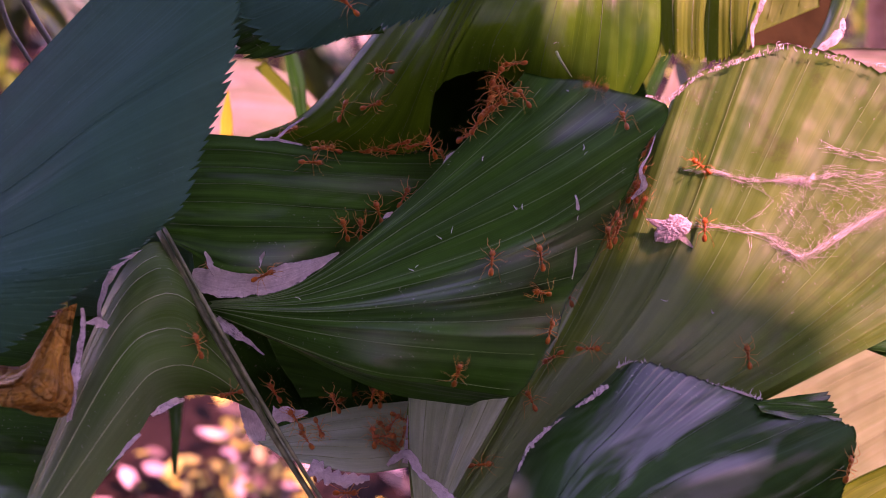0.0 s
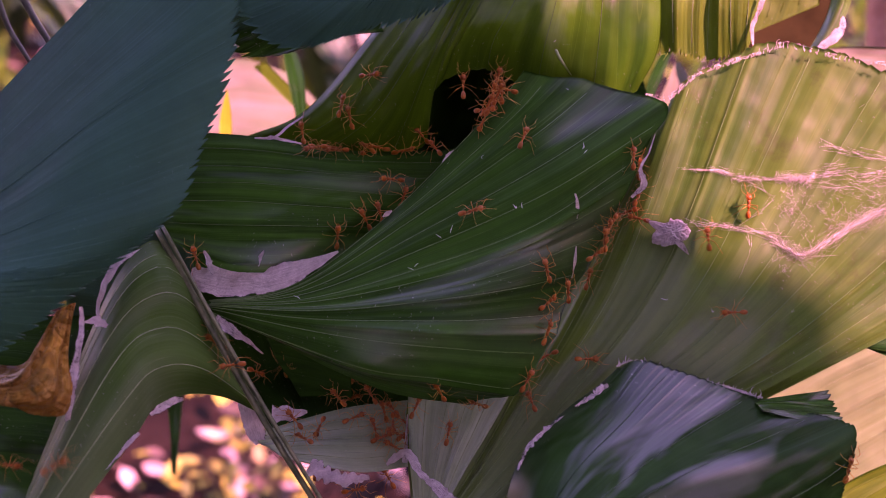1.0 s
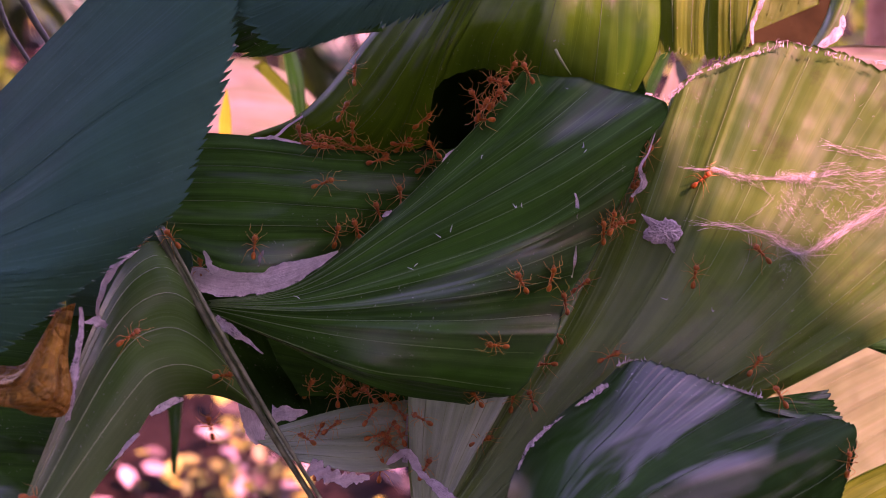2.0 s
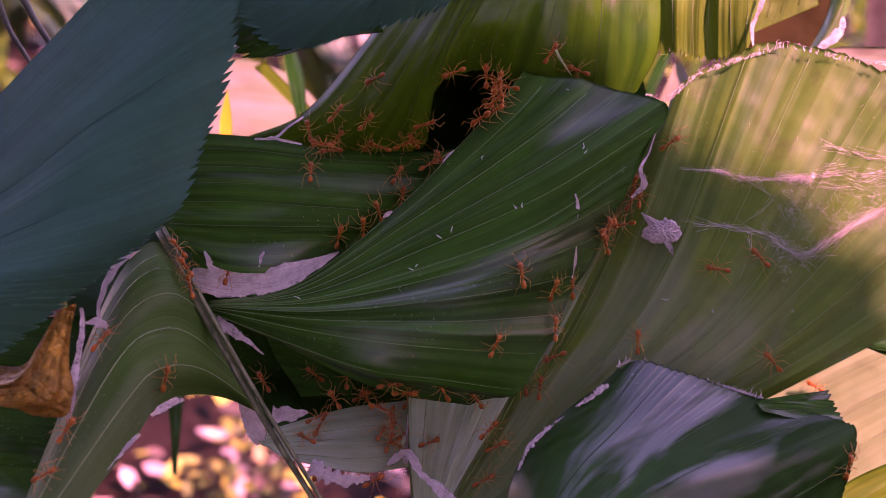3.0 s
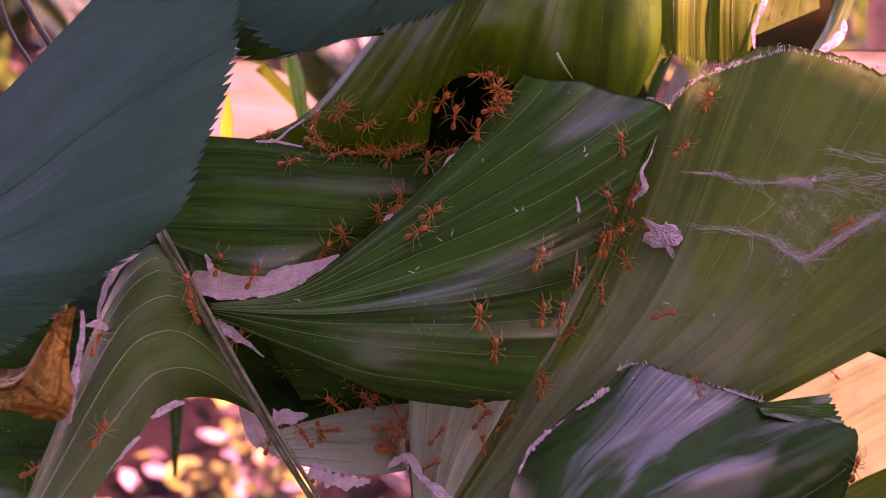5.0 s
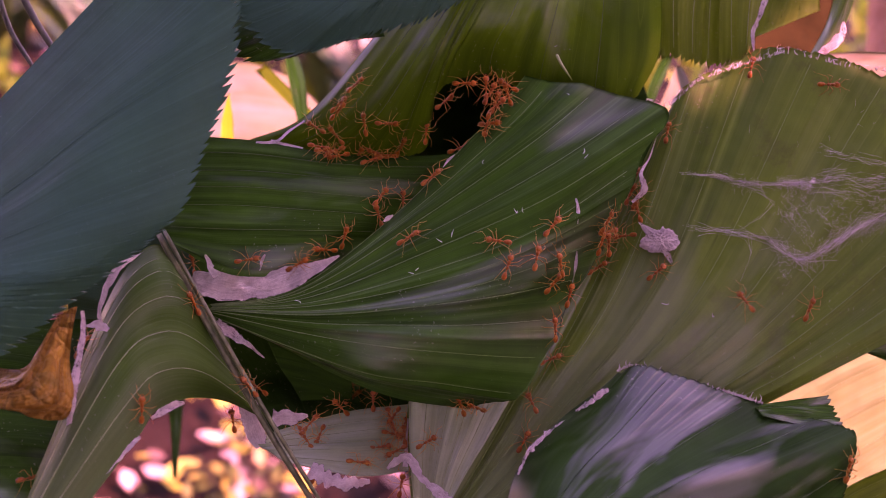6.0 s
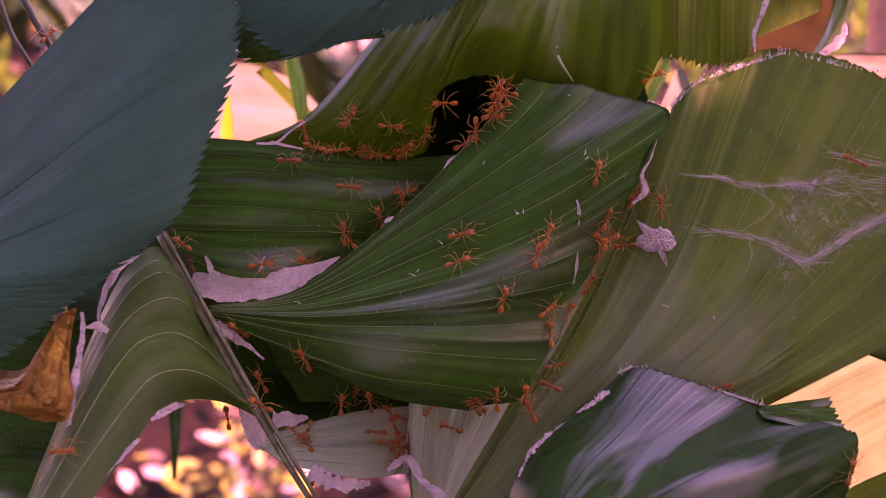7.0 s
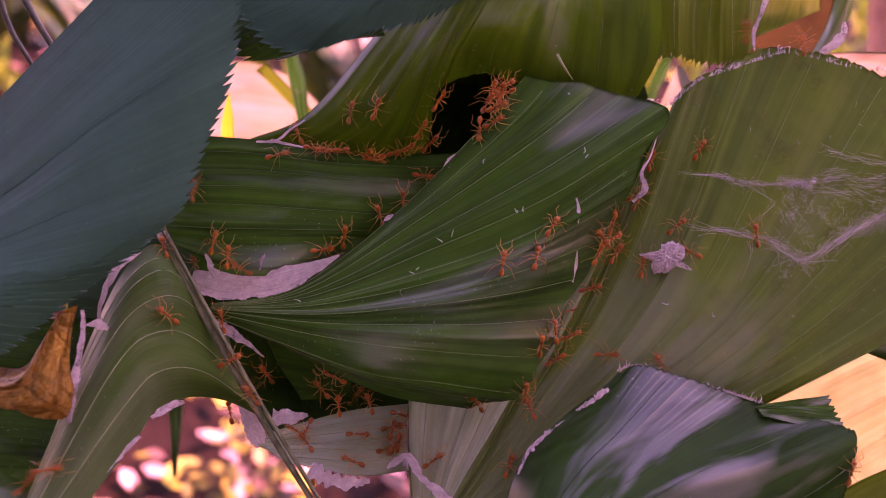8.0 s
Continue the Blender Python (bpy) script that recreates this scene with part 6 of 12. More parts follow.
    walk(ANTS[0], [(0, on_leaf(-22.3, -15.4, 57.9, 135, 8, -4)), (0.67, on_leaf(-20.9, -10.8, 53.1, 90, 3, -26)), (0.83, on_leaf(-21.1, 14.1, 52.7, 45, -21, -1)), (1, on_leaf(-18.8, 10.1, 45.8, 0, -30, 3)), (1.25, on_leaf(-22.0, 12.0, 45.8, 30, -39, 16)), (1.5, on_leaf(-25.3, 15.3, 46.0, 60, -37, 16)), (2, on_leaf(-22.4, 12.3, 45.6, 106, -39, 17)), (2.5, on_leaf(-19.7, 10.6, 45.3, 153, -30, 2)), (3, on_leaf(-17.0, 9.2, 45.1, 200, -23, -5)), (3.17, on_leaf(-16.5, 9.0, 45.1, 143, -24, -5)), (3.33, on_leaf(-16.0, 8.8, 45.1, 86, -30, 0)), (3.5, on_leaf(-15.5, 8.5, 45.1, 30, -30, 0)), (3.75, on_leaf(-18.0, 10.4, 39.8, 15, -16, -19)), (4, on_leaf(-20.5, 13.2, 34.6, 0, -21, -20)), (4.25, on_leaf(-25.2, 14.5, 35.2, 25, -20, -15)), (4.5, on_leaf(-31.3, 16.7, 35.3, 50, -21, -7)), (5.25, on_leaf(-26.4, 14.1, 40.3, 35, -22, -7)), (6, on_leaf(-22.9, 12.4, 44.4, 20, -39, 16)), (6.25, on_leaf(-18.7, 10.8, 39.6, 15, -18, -8)), (6.5, on_leaf(-14.8, 11.2, 34.9, 10, -15, -31)), (7, on_leaf(-14.5, 11.1, 34.9, 0, -7, -36)), (7.5, on_leaf(-14.9, 11.5, 34.5, 20, -7, -36)), (7.75, on_leaf(-16.3, 11.1, 36.1, 40, -12, -28)), (8, on_leaf(-17.5, 10.8, 37.9, 60, -28, -11))])
    walk(ANTS[1], [(0, on_leaf(-14.4, 7.8, 46.8, 170, -31, 2)), (0.25, on_leaf(-16.3, 8.8, 46.0, 115, -23, -4)), (0.5, on_leaf(-18.2, 9.8, 45.1, 60, -23, -5)), (0.67, on_leaf(-10.1, 5.8, 43.6, 70, -30, -8)), (0.83, on_leaf(-2.3, 7.1, 43.0, 80, -5, -33)), (1, on_leaf(5.5, 8.0, 42.4, 90, 0, -8)), (1.17, on_leaf(1.6, 8.0, 39.9, 83, 0, 0)), (1.33, on_leaf(-2.3, 12.6, 37.9, 76, 25, -25)), (1.5, on_leaf(-6.4, 12.5, 35.3, 70, 25, -49)), (2.25, on_leaf(-6.1, 13.2, 34.9, 35, 27, -50)), (3, on_leaf(-5.9, 14.0, 34.4, 0, 24, -49)), (3.5, on_leaf(-6.7, 12.0, 35.6, 60, 25, -49)), (3.75, on_leaf(-9.3, 11.2, 35.3, 40, 20, -49)), (4, on_leaf(-12.0, 10.6, 35.0, 20, 0, -41)), (4.25, on_leaf(-15.8, 11.7, 34.7, 10, -17, -30)), (4.5, on_leaf(-21.2, 13.9, 33.8, 0, -19, -27)), (5.25, on_leaf(-20.2, 13.0, 34.6, 45, -21, -22)), (6, on_leaf(-20.6, 13.2, 34.6, 90, -21, -20)), (6.25, on_leaf(-20.1, 15.7, 31.1, 45, -14, -40)), (6.5, on_leaf(-19.6, 19.1, 27.4, 0, -7, -44)), (6.75, on_leaf(-25.2, 20.4, 27.7, 0, -14, -38)), (7, on_leaf(-30.9, 21.7, 27.9, 0, -9, -41)), (7.5, on_leaf(-32.8, 21.8, 28.5, 0, -16, -34)), (7.67, on_leaf(-32.8, 22.0, 28.2, -60, -15, -33)), (7.83, on_leaf(-32.0, 16.8, 27.4, -120, 8, -8)), (8, on_leaf(-31.8, 16.6, 27.1, -180, 7, 16))])
    walk(ANTS[2], [(0, on_leaf(-19.1, 11.2, 38.8, 20, -14, -21)), (0.25, on_leaf(-19.6, 12.7, 35.0, 25, -21, -22)), (0.5, on_leaf(-20.3, 15.6, 31.3, 30, -14, -39)), (0.75, on_leaf(-22.2, 14.6, 33.1, 65, -18, -29)), (1, on_leaf(-24.2, 14.2, 35.1, 100, -23, -13)), (1.25, on_leaf(-24.6, 15.5, 33.2, 97, -17, -31)), (1.5, on_leaf(-25.0, 16.9, 31.3, 95, -9, -45)), (2.25, on_leaf(-22.7, 14.9, 32.9, 70, -18, -31)), (3, on_leaf(-20.3, 13.2, 34.3, 45, -20, -24)), (3.5, on_leaf(-20.4, 13.1, 34.7, 0, -22, -20)), (3.75, on_leaf(-23.3, 15.2, 32.8, 0, -18, -30)), (4, on_leaf(-26.3, 17.6, 31.0, 0, -16, -37)), (4.17, on_leaf(-27.7, 18.8, 30.1, -60, -16, -38)), (4.33, on_leaf(-29.2, 20.0, 29.2, -120, -15, -37)), (4.5, on_leaf(-32.0, 22.0, 27.9, -180, -14, -34)), (6, on_leaf(-28.6, 16.6, 26.6, -170, 7, -9)), (6.17, on_leaf(-28.2, 16.8, 26.8, -113, 6, 15)), (6.33, on_leaf(-28.1, 21.4, 27.6, -56, -9, -9)), (6.5, on_leaf(-27.6, 21.2, 27.6, 0, -12, -34)), (6.67, on_leaf(-29.8, 21.4, 27.9, 56, -9, -42)), (6.83, on_leaf(-31.9, 21.9, 28.0, 113, -14, -34)), (7, on_leaf(-34.1, 22.4, 28.2, 170, -15, -33)), (7.17, on_leaf(-36.0, 14.7, 26.0, 120, 7, -8)), (7.33, on_leaf(-38.7, 13.2, 24.3, 70, 3, 16)), (7.5, on_leaf(-41.4, 12.1, 22.9, 20, 2, 27)), (7.75, on_leaf(-43.3, 12.7, 24.0, 20, 2, 30)), (8, on_leaf(-45.1, 13.2, 25.2, 20, 2, 24))])
    walk(ANTS[3], [(0, on_leaf(9.2, 10.7, 52.4, 160, -6, -35)), (0.5, on_leaf(9.3, 12.9, 51.7, 170, -6, -35)), (0.75, on_leaf(11.2, 8.0, 45.4, 125, 0, -10)), (1, on_leaf(13.3, 8.0, 40.2, 80, 0, 0)), (1.14, on_leaf(12.6, 8.0, 37.9, 140, 0, 0)), (1.27, on_leaf(11.9, 8.0, 35.5, 200, 0, 0)), (1.39, on_leaf(16.2, 24.0, 35.5, 200, 0, 0)), (1.5, on_leaf(20.0, 24.0, 32.5, 200, 0, 0)), (1.84, on_leaf(16.2, 24.0, 35.5, 140, 0, 0)), (2.17, on_leaf(11.9, 8.0, 35.6, 80, 0, 0)), (2.59, on_leaf(12.6, 8.0, 37.7, 80, 0, 0)), (3, on_leaf(13.3, 8.0, 39.6, 80, 0, 0)), (3.17, on_leaf(23.0, -2.2, 32.3, 113, -13, 25)), (3.33, on_leaf(32.9, -4.8, 26.4, 146, 0, 33)), (3.5, on_leaf(43.4, -2.9, 21.0, 180, 24, 8)), (3.75, on_leaf(45.9, -1.8, 16.8, 130, 23, 8)), (4, on_leaf(51.3, 13.9, 13.3, 80, -1, 16)), (4.25, on_leaf(45.9, -0.5, 13.3, 115, 23, -8)), (4.5, on_leaf(39.9, -5.2, 13.1, 150, 23, 10)), (5.25, on_leaf(41.6, -2.9, 11.0, 105, 38, -14)), (6, on_leaf(40.2, -2.6, 7.9, 60, 37, -26)), (6.25, on_leaf(39.4, -2.3, 5.3, 60, 35, -10)), (6.5, on_leaf(38.5, -2.3, 2.5, 60, 36, -19)), (7, on_leaf(38.7, -1.8, 1.4, 60, 35, -19)), (7.5, on_leaf(38.1, -1.6, -1.1, 80, 34, -10)), (8, on_leaf(38.1, -1.7, -0.5, 60, 34, -11))])
    walk(ANTS[4], [(0, on_leaf(19.2, 8.7, 50.3, 180, 10, -48)), (0.17, on_leaf(17.9, 8.8, 50.5, 123, -14, -48)), (0.33, on_leaf(16.5, 9.4, 50.8, 66, -21, -56)), (0.5, on_leaf(15.2, 9.9, 51.1, 10, -10, -32)), (1, on_leaf(15.6, 13.7, 48.8, 60, -34, -51)), (1.25, on_leaf(13.9, 8.0, 45.2, 60, -9, -26)), (1.5, on_leaf(12.4, 8.0, 42.9, 60, 0, -1)), (1.88, on_leaf(16.3, 8.0, 45.1, 60, 0, 0)), (2.25, on_leaf(20.5, 11.5, 47.9, 60, 0, -25)), (2.62, on_leaf(24.3, 10.4, 49.9, 60, 18, -32)), (3, on_leaf(28.2, 10.4, 52.0, 60, 13, -21)), (3.25, on_leaf(32.9, 11.8, 49.6, 115, 2, -18)), (3.5, on_leaf(37.4, 12.5, 47.0, 170, -5, -18)), (3.67, on_leaf(42.7, 3.6, 37.6, 140, 3, 6)), (3.83, on_leaf(48.3, -1.1, 29.5, 110, 22, 7)), (4, on_leaf(57.8, 12.2, 23.1, 80, -2, 16)), (4.25, on_leaf(50.1, 0.4, 25.5, 95, 22, -8)), (4.5, on_leaf(41.7, -3.6, 27.6, 110, 3, 16)), (5.25, on_leaf(46.9, -1.2, 23.7, 95, 28, -8)), (6, on_leaf(53.4, 20.2, 19.9, 80, 3, 16)), (6.25, on_leaf(55.2, 13.0, 21.0, 70, -21, 19)), (6.5, on_leaf(58.1, 11.8, 22.3, 60, -26, 15)), (6.75, on_leaf(57.6, 10.8, 17.2, 75, -14, 10)), (7, on_leaf(57.2, 10.3, 12.0, 90, 9, 2)), (7.25, on_leaf(59.8, 10.3, 11.4, 85, -1, 6)), (7.5, on_leaf(62.4, 10.4, 10.9, 80, -6, 9)), (7.67, on_leaf(64.2, 11.1, 16.1, 73, 2, 6)), (7.83, on_leaf(66.4, 11.8, 21.5, 66, -5, 9)), (8, on_leaf(68.4, 12.5, 26.9, 60, -4, 8))])
    walk(ANTS[5], [(0, on_leaf(14.1, 8.0, 45.1, 60, 0, 0)), (0.5, on_leaf(14.4, 8.0, 44.0, 70, 0, 0)), (1.5, on_leaf(15.4, 8.0, 44.4, 90, 0, 0)), (1.88, on_leaf(20.4, 5.6, 44.6, 107, 12, 8)), (2.25, on_leaf(25.7, 6.8, 45.5, 125, 6, 16)), (2.62, on_leaf(31.6, 12.8, 47.3, 142, -6, -8)), (3, on_leaf(36.8, 12.3, 47.8, 160, -6, -17)), (3.17, on_leaf(53.5, 15.8, 49.4, 133, 11, -19)), (3.33, on_leaf(67.4, 8.0, 48.9, 106, 0, 0)), (3.5, on_leaf(85.2, 14.4, 51.1, 80, -10, 11)), (3.67, on_leaf(90.6, 14.0, 53.9, 113, -14, 13)), (3.83, on_leaf(94.0, 8.0, 55.7, 146, 0, 0)), (4, on_leaf(99.5, 8.0, 58.6, 180, 0, 0)), (4.17, on_leaf(89.0, 13.7, 51.3, 140, -14, 13)), (4.33, on_leaf(76.4, 14.3, 42.7, 100, 0, 7)), (4.5, on_leaf(60.3, 13.5, 32.7, 60, -24, 15)), (4.88, on_leaf(68.1, 13.1, 37.7, 65, 0, 3)), (5.25, on_leaf(73.7, 14.4, 41.8, 70, -2, 8)), (5.62, on_leaf(78.9, 14.7, 45.7, 75, 0, 7)), (6, on_leaf(83.7, 14.4, 49.5, 80, -19, 15)), (6.17, on_leaf(72.1, 14.3, 48.0, 110, 5, 2)), (6.33, on_leaf(58.8, 8.0, 45.5, 140, 0, 0)), (6.5, on_leaf(49.2, 16.6, 45.4, 170, 9, -22)), (6.67, on_leaf(51.5, 16.5, 46.5, 123, 13, -24)), (6.83, on_leaf(53.9, 16.5, 47.5, 76, 1, -18)), (7, on_leaf(56.2, 16.2, 48.6, 30, 8, -21)), (7.25, on_leaf(56.6, 8.0, 40.7, 55, 0, 0)), (7.5, on_leaf(57.7, 3.2, 33.9, 80, 18, 8)), (7.67, on_leaf(72.3, 14.2, 42.0, 83, 13, 2)), (7.83, on_leaf(84.7, 14.0, 48.7, 86, -9, 11)), (8, on_leaf(96.8, 13.1, 55.3, 90, -6, 10))])
    walk(ANTS[6], [(0, on_leaf(12.6, 8.0, 41.3, 80, 0, 0)), (0.17, on_leaf(5.9, 8.0, 37.8, 110, 0, 0)), (0.33, on_leaf(-0.7, 8.0, 34.1, 140, 0, 0)), (0.5, on_leaf(-7.6, 16.3, 31.6, 170, 21, -25)), (0.67, on_leaf(-1.0, 8.0, 32.7, 133, 0, 0)), (0.83, on_leaf(5.4, 8.0, 35.0, 96, 0, 0)), (1, on_leaf(11.8, 8.0, 37.2, 60, 0, 0)), (1.17, on_leaf(7.0, 8.0, 33.9, 80, 0, 0)), (1.33, on_leaf(2.3, 8.0, 30.5, 100, 0, 0)), (1.5, on_leaf(-2.5, 8.0, 27.2, 120, 0, 0)), (2.25, on_leaf(-1.6, 20.1, 26.2, 120, 6, 25)), (3, on_leaf(-0.5, 19.4, 23.7, 120, 14, 14)), (3.25, on_leaf(-1.3, 20.5, 26.8, 105, 4, 37)), (3.5, on_leaf(-2.1, 8.0, 28.3, 90, 0, 12)), (4, on_leaf(-2.9, 8.0, 28.7, 100, 0, 0)), (4.25, on_leaf(-3.4, 19.5, 25.7, 90, 7, 25)), (4.5, on_leaf(-5.6, 16.9, 20.7, 80, 16, 12)), (5.25, on_leaf(-4.3, 8.0, 26.2, 85, 0, 0)), (6, on_leaf(-5.1, 16.3, 32.8, 90, 12, -25)), (6.5, on_leaf(-5.6, 16.3, 32.6, 90, 15, -48)), (7, on_leaf(-5.5, 15.9, 33.0, 90, 15, -48)), (7.5, on_leaf(-5.2, 16.5, 32.6, 80, 14, -48)), (7.75, on_leaf(-3.9, 12.5, 36.6, 80, 24, -48)), (8, on_leaf(-2.4, 9.2, 40.7, 80, 33, -47))])
    walk(ANTS[7], [(0, on_leaf(11.7, 8.0, 37.6, 60, 0, 0)), (0.17, on_leaf(5.6, 8.0, 32.1, 50, 0, 0)), (0.33, on_leaf(-0.5, 8.0, 26.6, 40, 0, 0)), (0.5, on_leaf(-6.8, 16.9, 21.9, 30, 14, 19)), (0.75, on_leaf(-4.5, 18.2, 24.1, 72, 12, 14)), (1, on_leaf(-2.0, 20.2, 26.5, 115, 5, 37)), (1.25, on_leaf(-7.1, 21.8, 27.1, 67, 19, 12)), (1.5, on_leaf(-12.1, 20.2, 27.5, 20, 8, -12)), (2.25, on_leaf(-10.2, 18.5, 28.9, 70, 8, -37)), (3, on_leaf(-8.3, 17.5, 30.2, 120, 20, -50)), (3.5, on_leaf(-10.5, 13.6, 32.8, 70, 17, -52)), (3.75, on_leaf(-10.3, 17.3, 29.9, 35, 8, -49)), (4, on_leaf(-10.1, 20.7, 27.0, 0, 7, -46)), (4.25, on_leaf(-12.0, 18.2, 25.6, 45, 6, -21)), (4.5, on_leaf(-15.4, 15.8, 23.7, 90, 8, 3)), (5.25, on_leaf(-15.0, 16.9, 24.8, 50, 5, 28)), (6, on_leaf(-16.3, 17.0, 25.1, 10, 5, 51)), (6.25, on_leaf(-11.3, 18.2, 25.6, 35, 6, 42)), (6.5, on_leaf(-6.4, 19.2, 25.9, 60, 6, 37)), (6.75, on_leaf(-9.2, 20.1, 27.7, 40, 9, 12)), (7, on_leaf(-11.8, 17.9, 29.0, 20, 14, -12)), (7.17, on_leaf(-11.6, 18.1, 29.0, 70, 14, -37)), (7.33, on_leaf(-11.6, 18.4, 28.7, 120, 14, -51)), (7.5, on_leaf(-11.4, 18.5, 28.6, 170, 8, -49)), (7.67, on_leaf(-12.2, 18.3, 28.6, 120, 13, -51)), (7.83, on_leaf(-12.7, 18.1, 28.6, 70, 12, -51)), (8, on_leaf(-13.3, 17.9, 28.6, 20, 12, -52))])
    walk(ANTS[8], [(0, on_leaf(21.2, 3.5, 38.1, 115, 0, 25)), (0.25, on_leaf(17.1, 3.9, 39.2, 97, -1, 18)), (0.5, on_leaf(13.2, 8.0, 41.0, 80, 0, 0)), (0.64, on_leaf(12.4, 8.0, 38.3, 140, 0, 0)), (0.78, on_leaf(11.7, 8.0, 35.7, 200, 0, 0)), (0.85, on_leaf(15.6, 24.0, 34.4, 200, 0, 0)), (0.93, on_leaf(18.7, 24.0, 30.5, 200, 0, 0)), (1, on_leaf(21.9, 24.0, 26.5, 200, 0, 0)), (3, on_leaf(21.9, 24.0, 26.5, 200, 0, 0)), (3.08, on_leaf(18.7, 24.0, 30.5, 140, 0, 0)), (3.15, on_leaf(15.6, 24.0, 34.4, 80, 0, 0)), (3.23, on_leaf(11.7, 8.0, 35.8, 20, 0, 0)), (3.36, on_leaf(7.1, 8.0, 31.1, 20, 0, 0)), (3.5, on_leaf(2.4, 8.0, 26.5, 20, 0, 0)), (3.75, on_leaf(0.5, 19.9, 25.3, 25, 8, 25)), (4, on_leaf(-1.5, 18.6, 22.9, 30, 16, 7)), (4.25, on_leaf(-6.0, 16.1, 18.3, 65, 18, 15)), (4.5, on_leaf(-12.1, 13.2, 13.4, 100, 19, -1)), (6, on_leaf(-11.4, 13.5, 13.3, 90, 19, -3)), (6.25, on_leaf(-6.0, -5.0, 9.2, 75, -5, 15)), (6.5, on_leaf(-1.5, -7.6, 5.8, 60, -19, 32)), (6.75, on_leaf(1.3, -9.5, 5.1, 35, -19, 33)), (7, on_leaf(4.1, -10.4, 4.3, 10, -11, 13)), (7.17, on_leaf(9.9, -11.8, 2.3, 31, -6, 13)), (7.33, on_leaf(15.5, -13.7, 0.2, 53, -6, 27)), (7.5, on_leaf(21.4, -12.5, -1.8, 75, 16, 2)), (8, on_leaf(22.0, -12.3, -1.9, 75, 14, 8))])
    walk(ANTS[9], [(0, on_leaf(40.2, 5.6, 41.7, 170, 6, 28)), (0.17, on_leaf(32.5, -5.9, 24.8, 145, -1, 34)), (0.33, on_leaf(26.2, -10.3, 9.7, 120, 11, 9)), (0.5, on_leaf(20.2, -13.0, -4.9, 95, 20, -2)), (0.75, on_leaf(22.4, -12.1, -5.3, 105, 24, 0)), (1, on_leaf(24.7, -10.8, -5.7, 115, 33, -10)), (1.5, on_leaf(25.3, -10.1, -6.6, 90, 35, -16)), (2.25, on_leaf(25.9, -8.6, -8.2, 92, 36, -30)), (3, on_leaf(26.4, -7.2, -9.9, 95, 34, -40)), (3.25, on_leaf(27.4, -8.7, -6.0, 102, 37, -18)), (3.5, on_leaf(28.4, -8.9, -2.2, 110, 35, -18)), (3.75, on_leaf(25.6, -9.7, -7.1, 110, 36, -17)), (4, on_leaf(23.1, -8.9, -12.0, 110, 35, -29)), (4.25, on_leaf(26.4, -4.9, -16.6, 95, 39, -4)), (4.5, on_leaf(27.0, -4.5, -20.8, 80, 37, 6)), (4.88, on_leaf(28.7, -3.2, -17.6, 70, 37, 4)), (5.25, on_leaf(28.0, -3.9, -14.2, 60, 38, -2)), (5.62, on_leaf(27.0, -6.2, -10.9, 50, 38, -25)), (6, on_leaf(25.8, -9.5, -7.4, 40, 36, -25)), (6.17, on_leaf(26.4, -6.4, -11.5, 55, 37, -30)), (6.33, on_leaf(26.6, -4.9, -15.4, 70, 38, -10)), (6.5, on_leaf(26.8, -4.6, -19.5, 85, 38, -4)), (6.75, on_leaf(27.4, -3.1, -23.7, 47, 32, -28)), (7, on_leaf(29.2, 8.7, -29.3, 10, 7, -3)), (7.5, on_leaf(29.3, 8.7, -29.0, 20, -17, 21)), (8, on_leaf(30.0, 8.1, -29.3, 20, -28, 31))])
    walk(ANTS[10], [(0, on_leaf(46.3, -0.4, 31.7, 95, 1, 36)), (0.25, on_leaf(49.1, -0.9, 27.6, 87, 26, 11)), (0.5, on_leaf(56.2, 18.8, 25.6, 80, 1, 20)), (0.75, on_leaf(50.2, 0.7, 23.0, 80, 18, 11)), (1, on_leaf(48.0, -0.3, 22.2, 80, 21, 10)), (1.25, on_leaf(52.7, 8.0, 24.5, 70, 0, 0)), (1.5, on_leaf(57.0, 13.9, 26.7, 60, -25, 16)), (2.25, on_leaf(54.7, 14.4, 21.4, 70, -31, 17)), (3, on_leaf(52.4, 14.4, 16.0, 80, -30, 17)), (3.17, on_leaf(57.8, 10.5, 15.2, 110, -5, 1)), (3.33, on_leaf(64.1, 10.9, 14.7, 140, -6, 9)), (3.5, on_leaf(70.0, 9.5, 14.1, 170, -12, 12)), (3.75, on_leaf(66.1, 10.5, 13.8, 155, 0, 7)), (4, on_leaf(62.0, 10.7, 13.6, 140, 6, 4)), (4.25, on_leaf(57.8, 10.4, 14.1, 100, 9, 1)), (4.5, on_leaf(51.5, 14.6, 14.2, 60, -15, 18)), (6.5, on_leaf(51.5, 16.3, 15.0, 70, -30, 19)), (7, on_leaf(52.5, 13.1, 15.2, 10, -30, 16)), (7.25, on_leaf(52.3, 14.0, 15.4, 45, -29, 16)), (7.5, on_leaf(52.1, 14.7, 15.6, 80, -31, 18)), (7.75, on_leaf(54.1, 14.2, 19.7, 80, -30, 16)), (8, on_leaf(56.4, 13.1, 23.9, 80, -29, 16))])
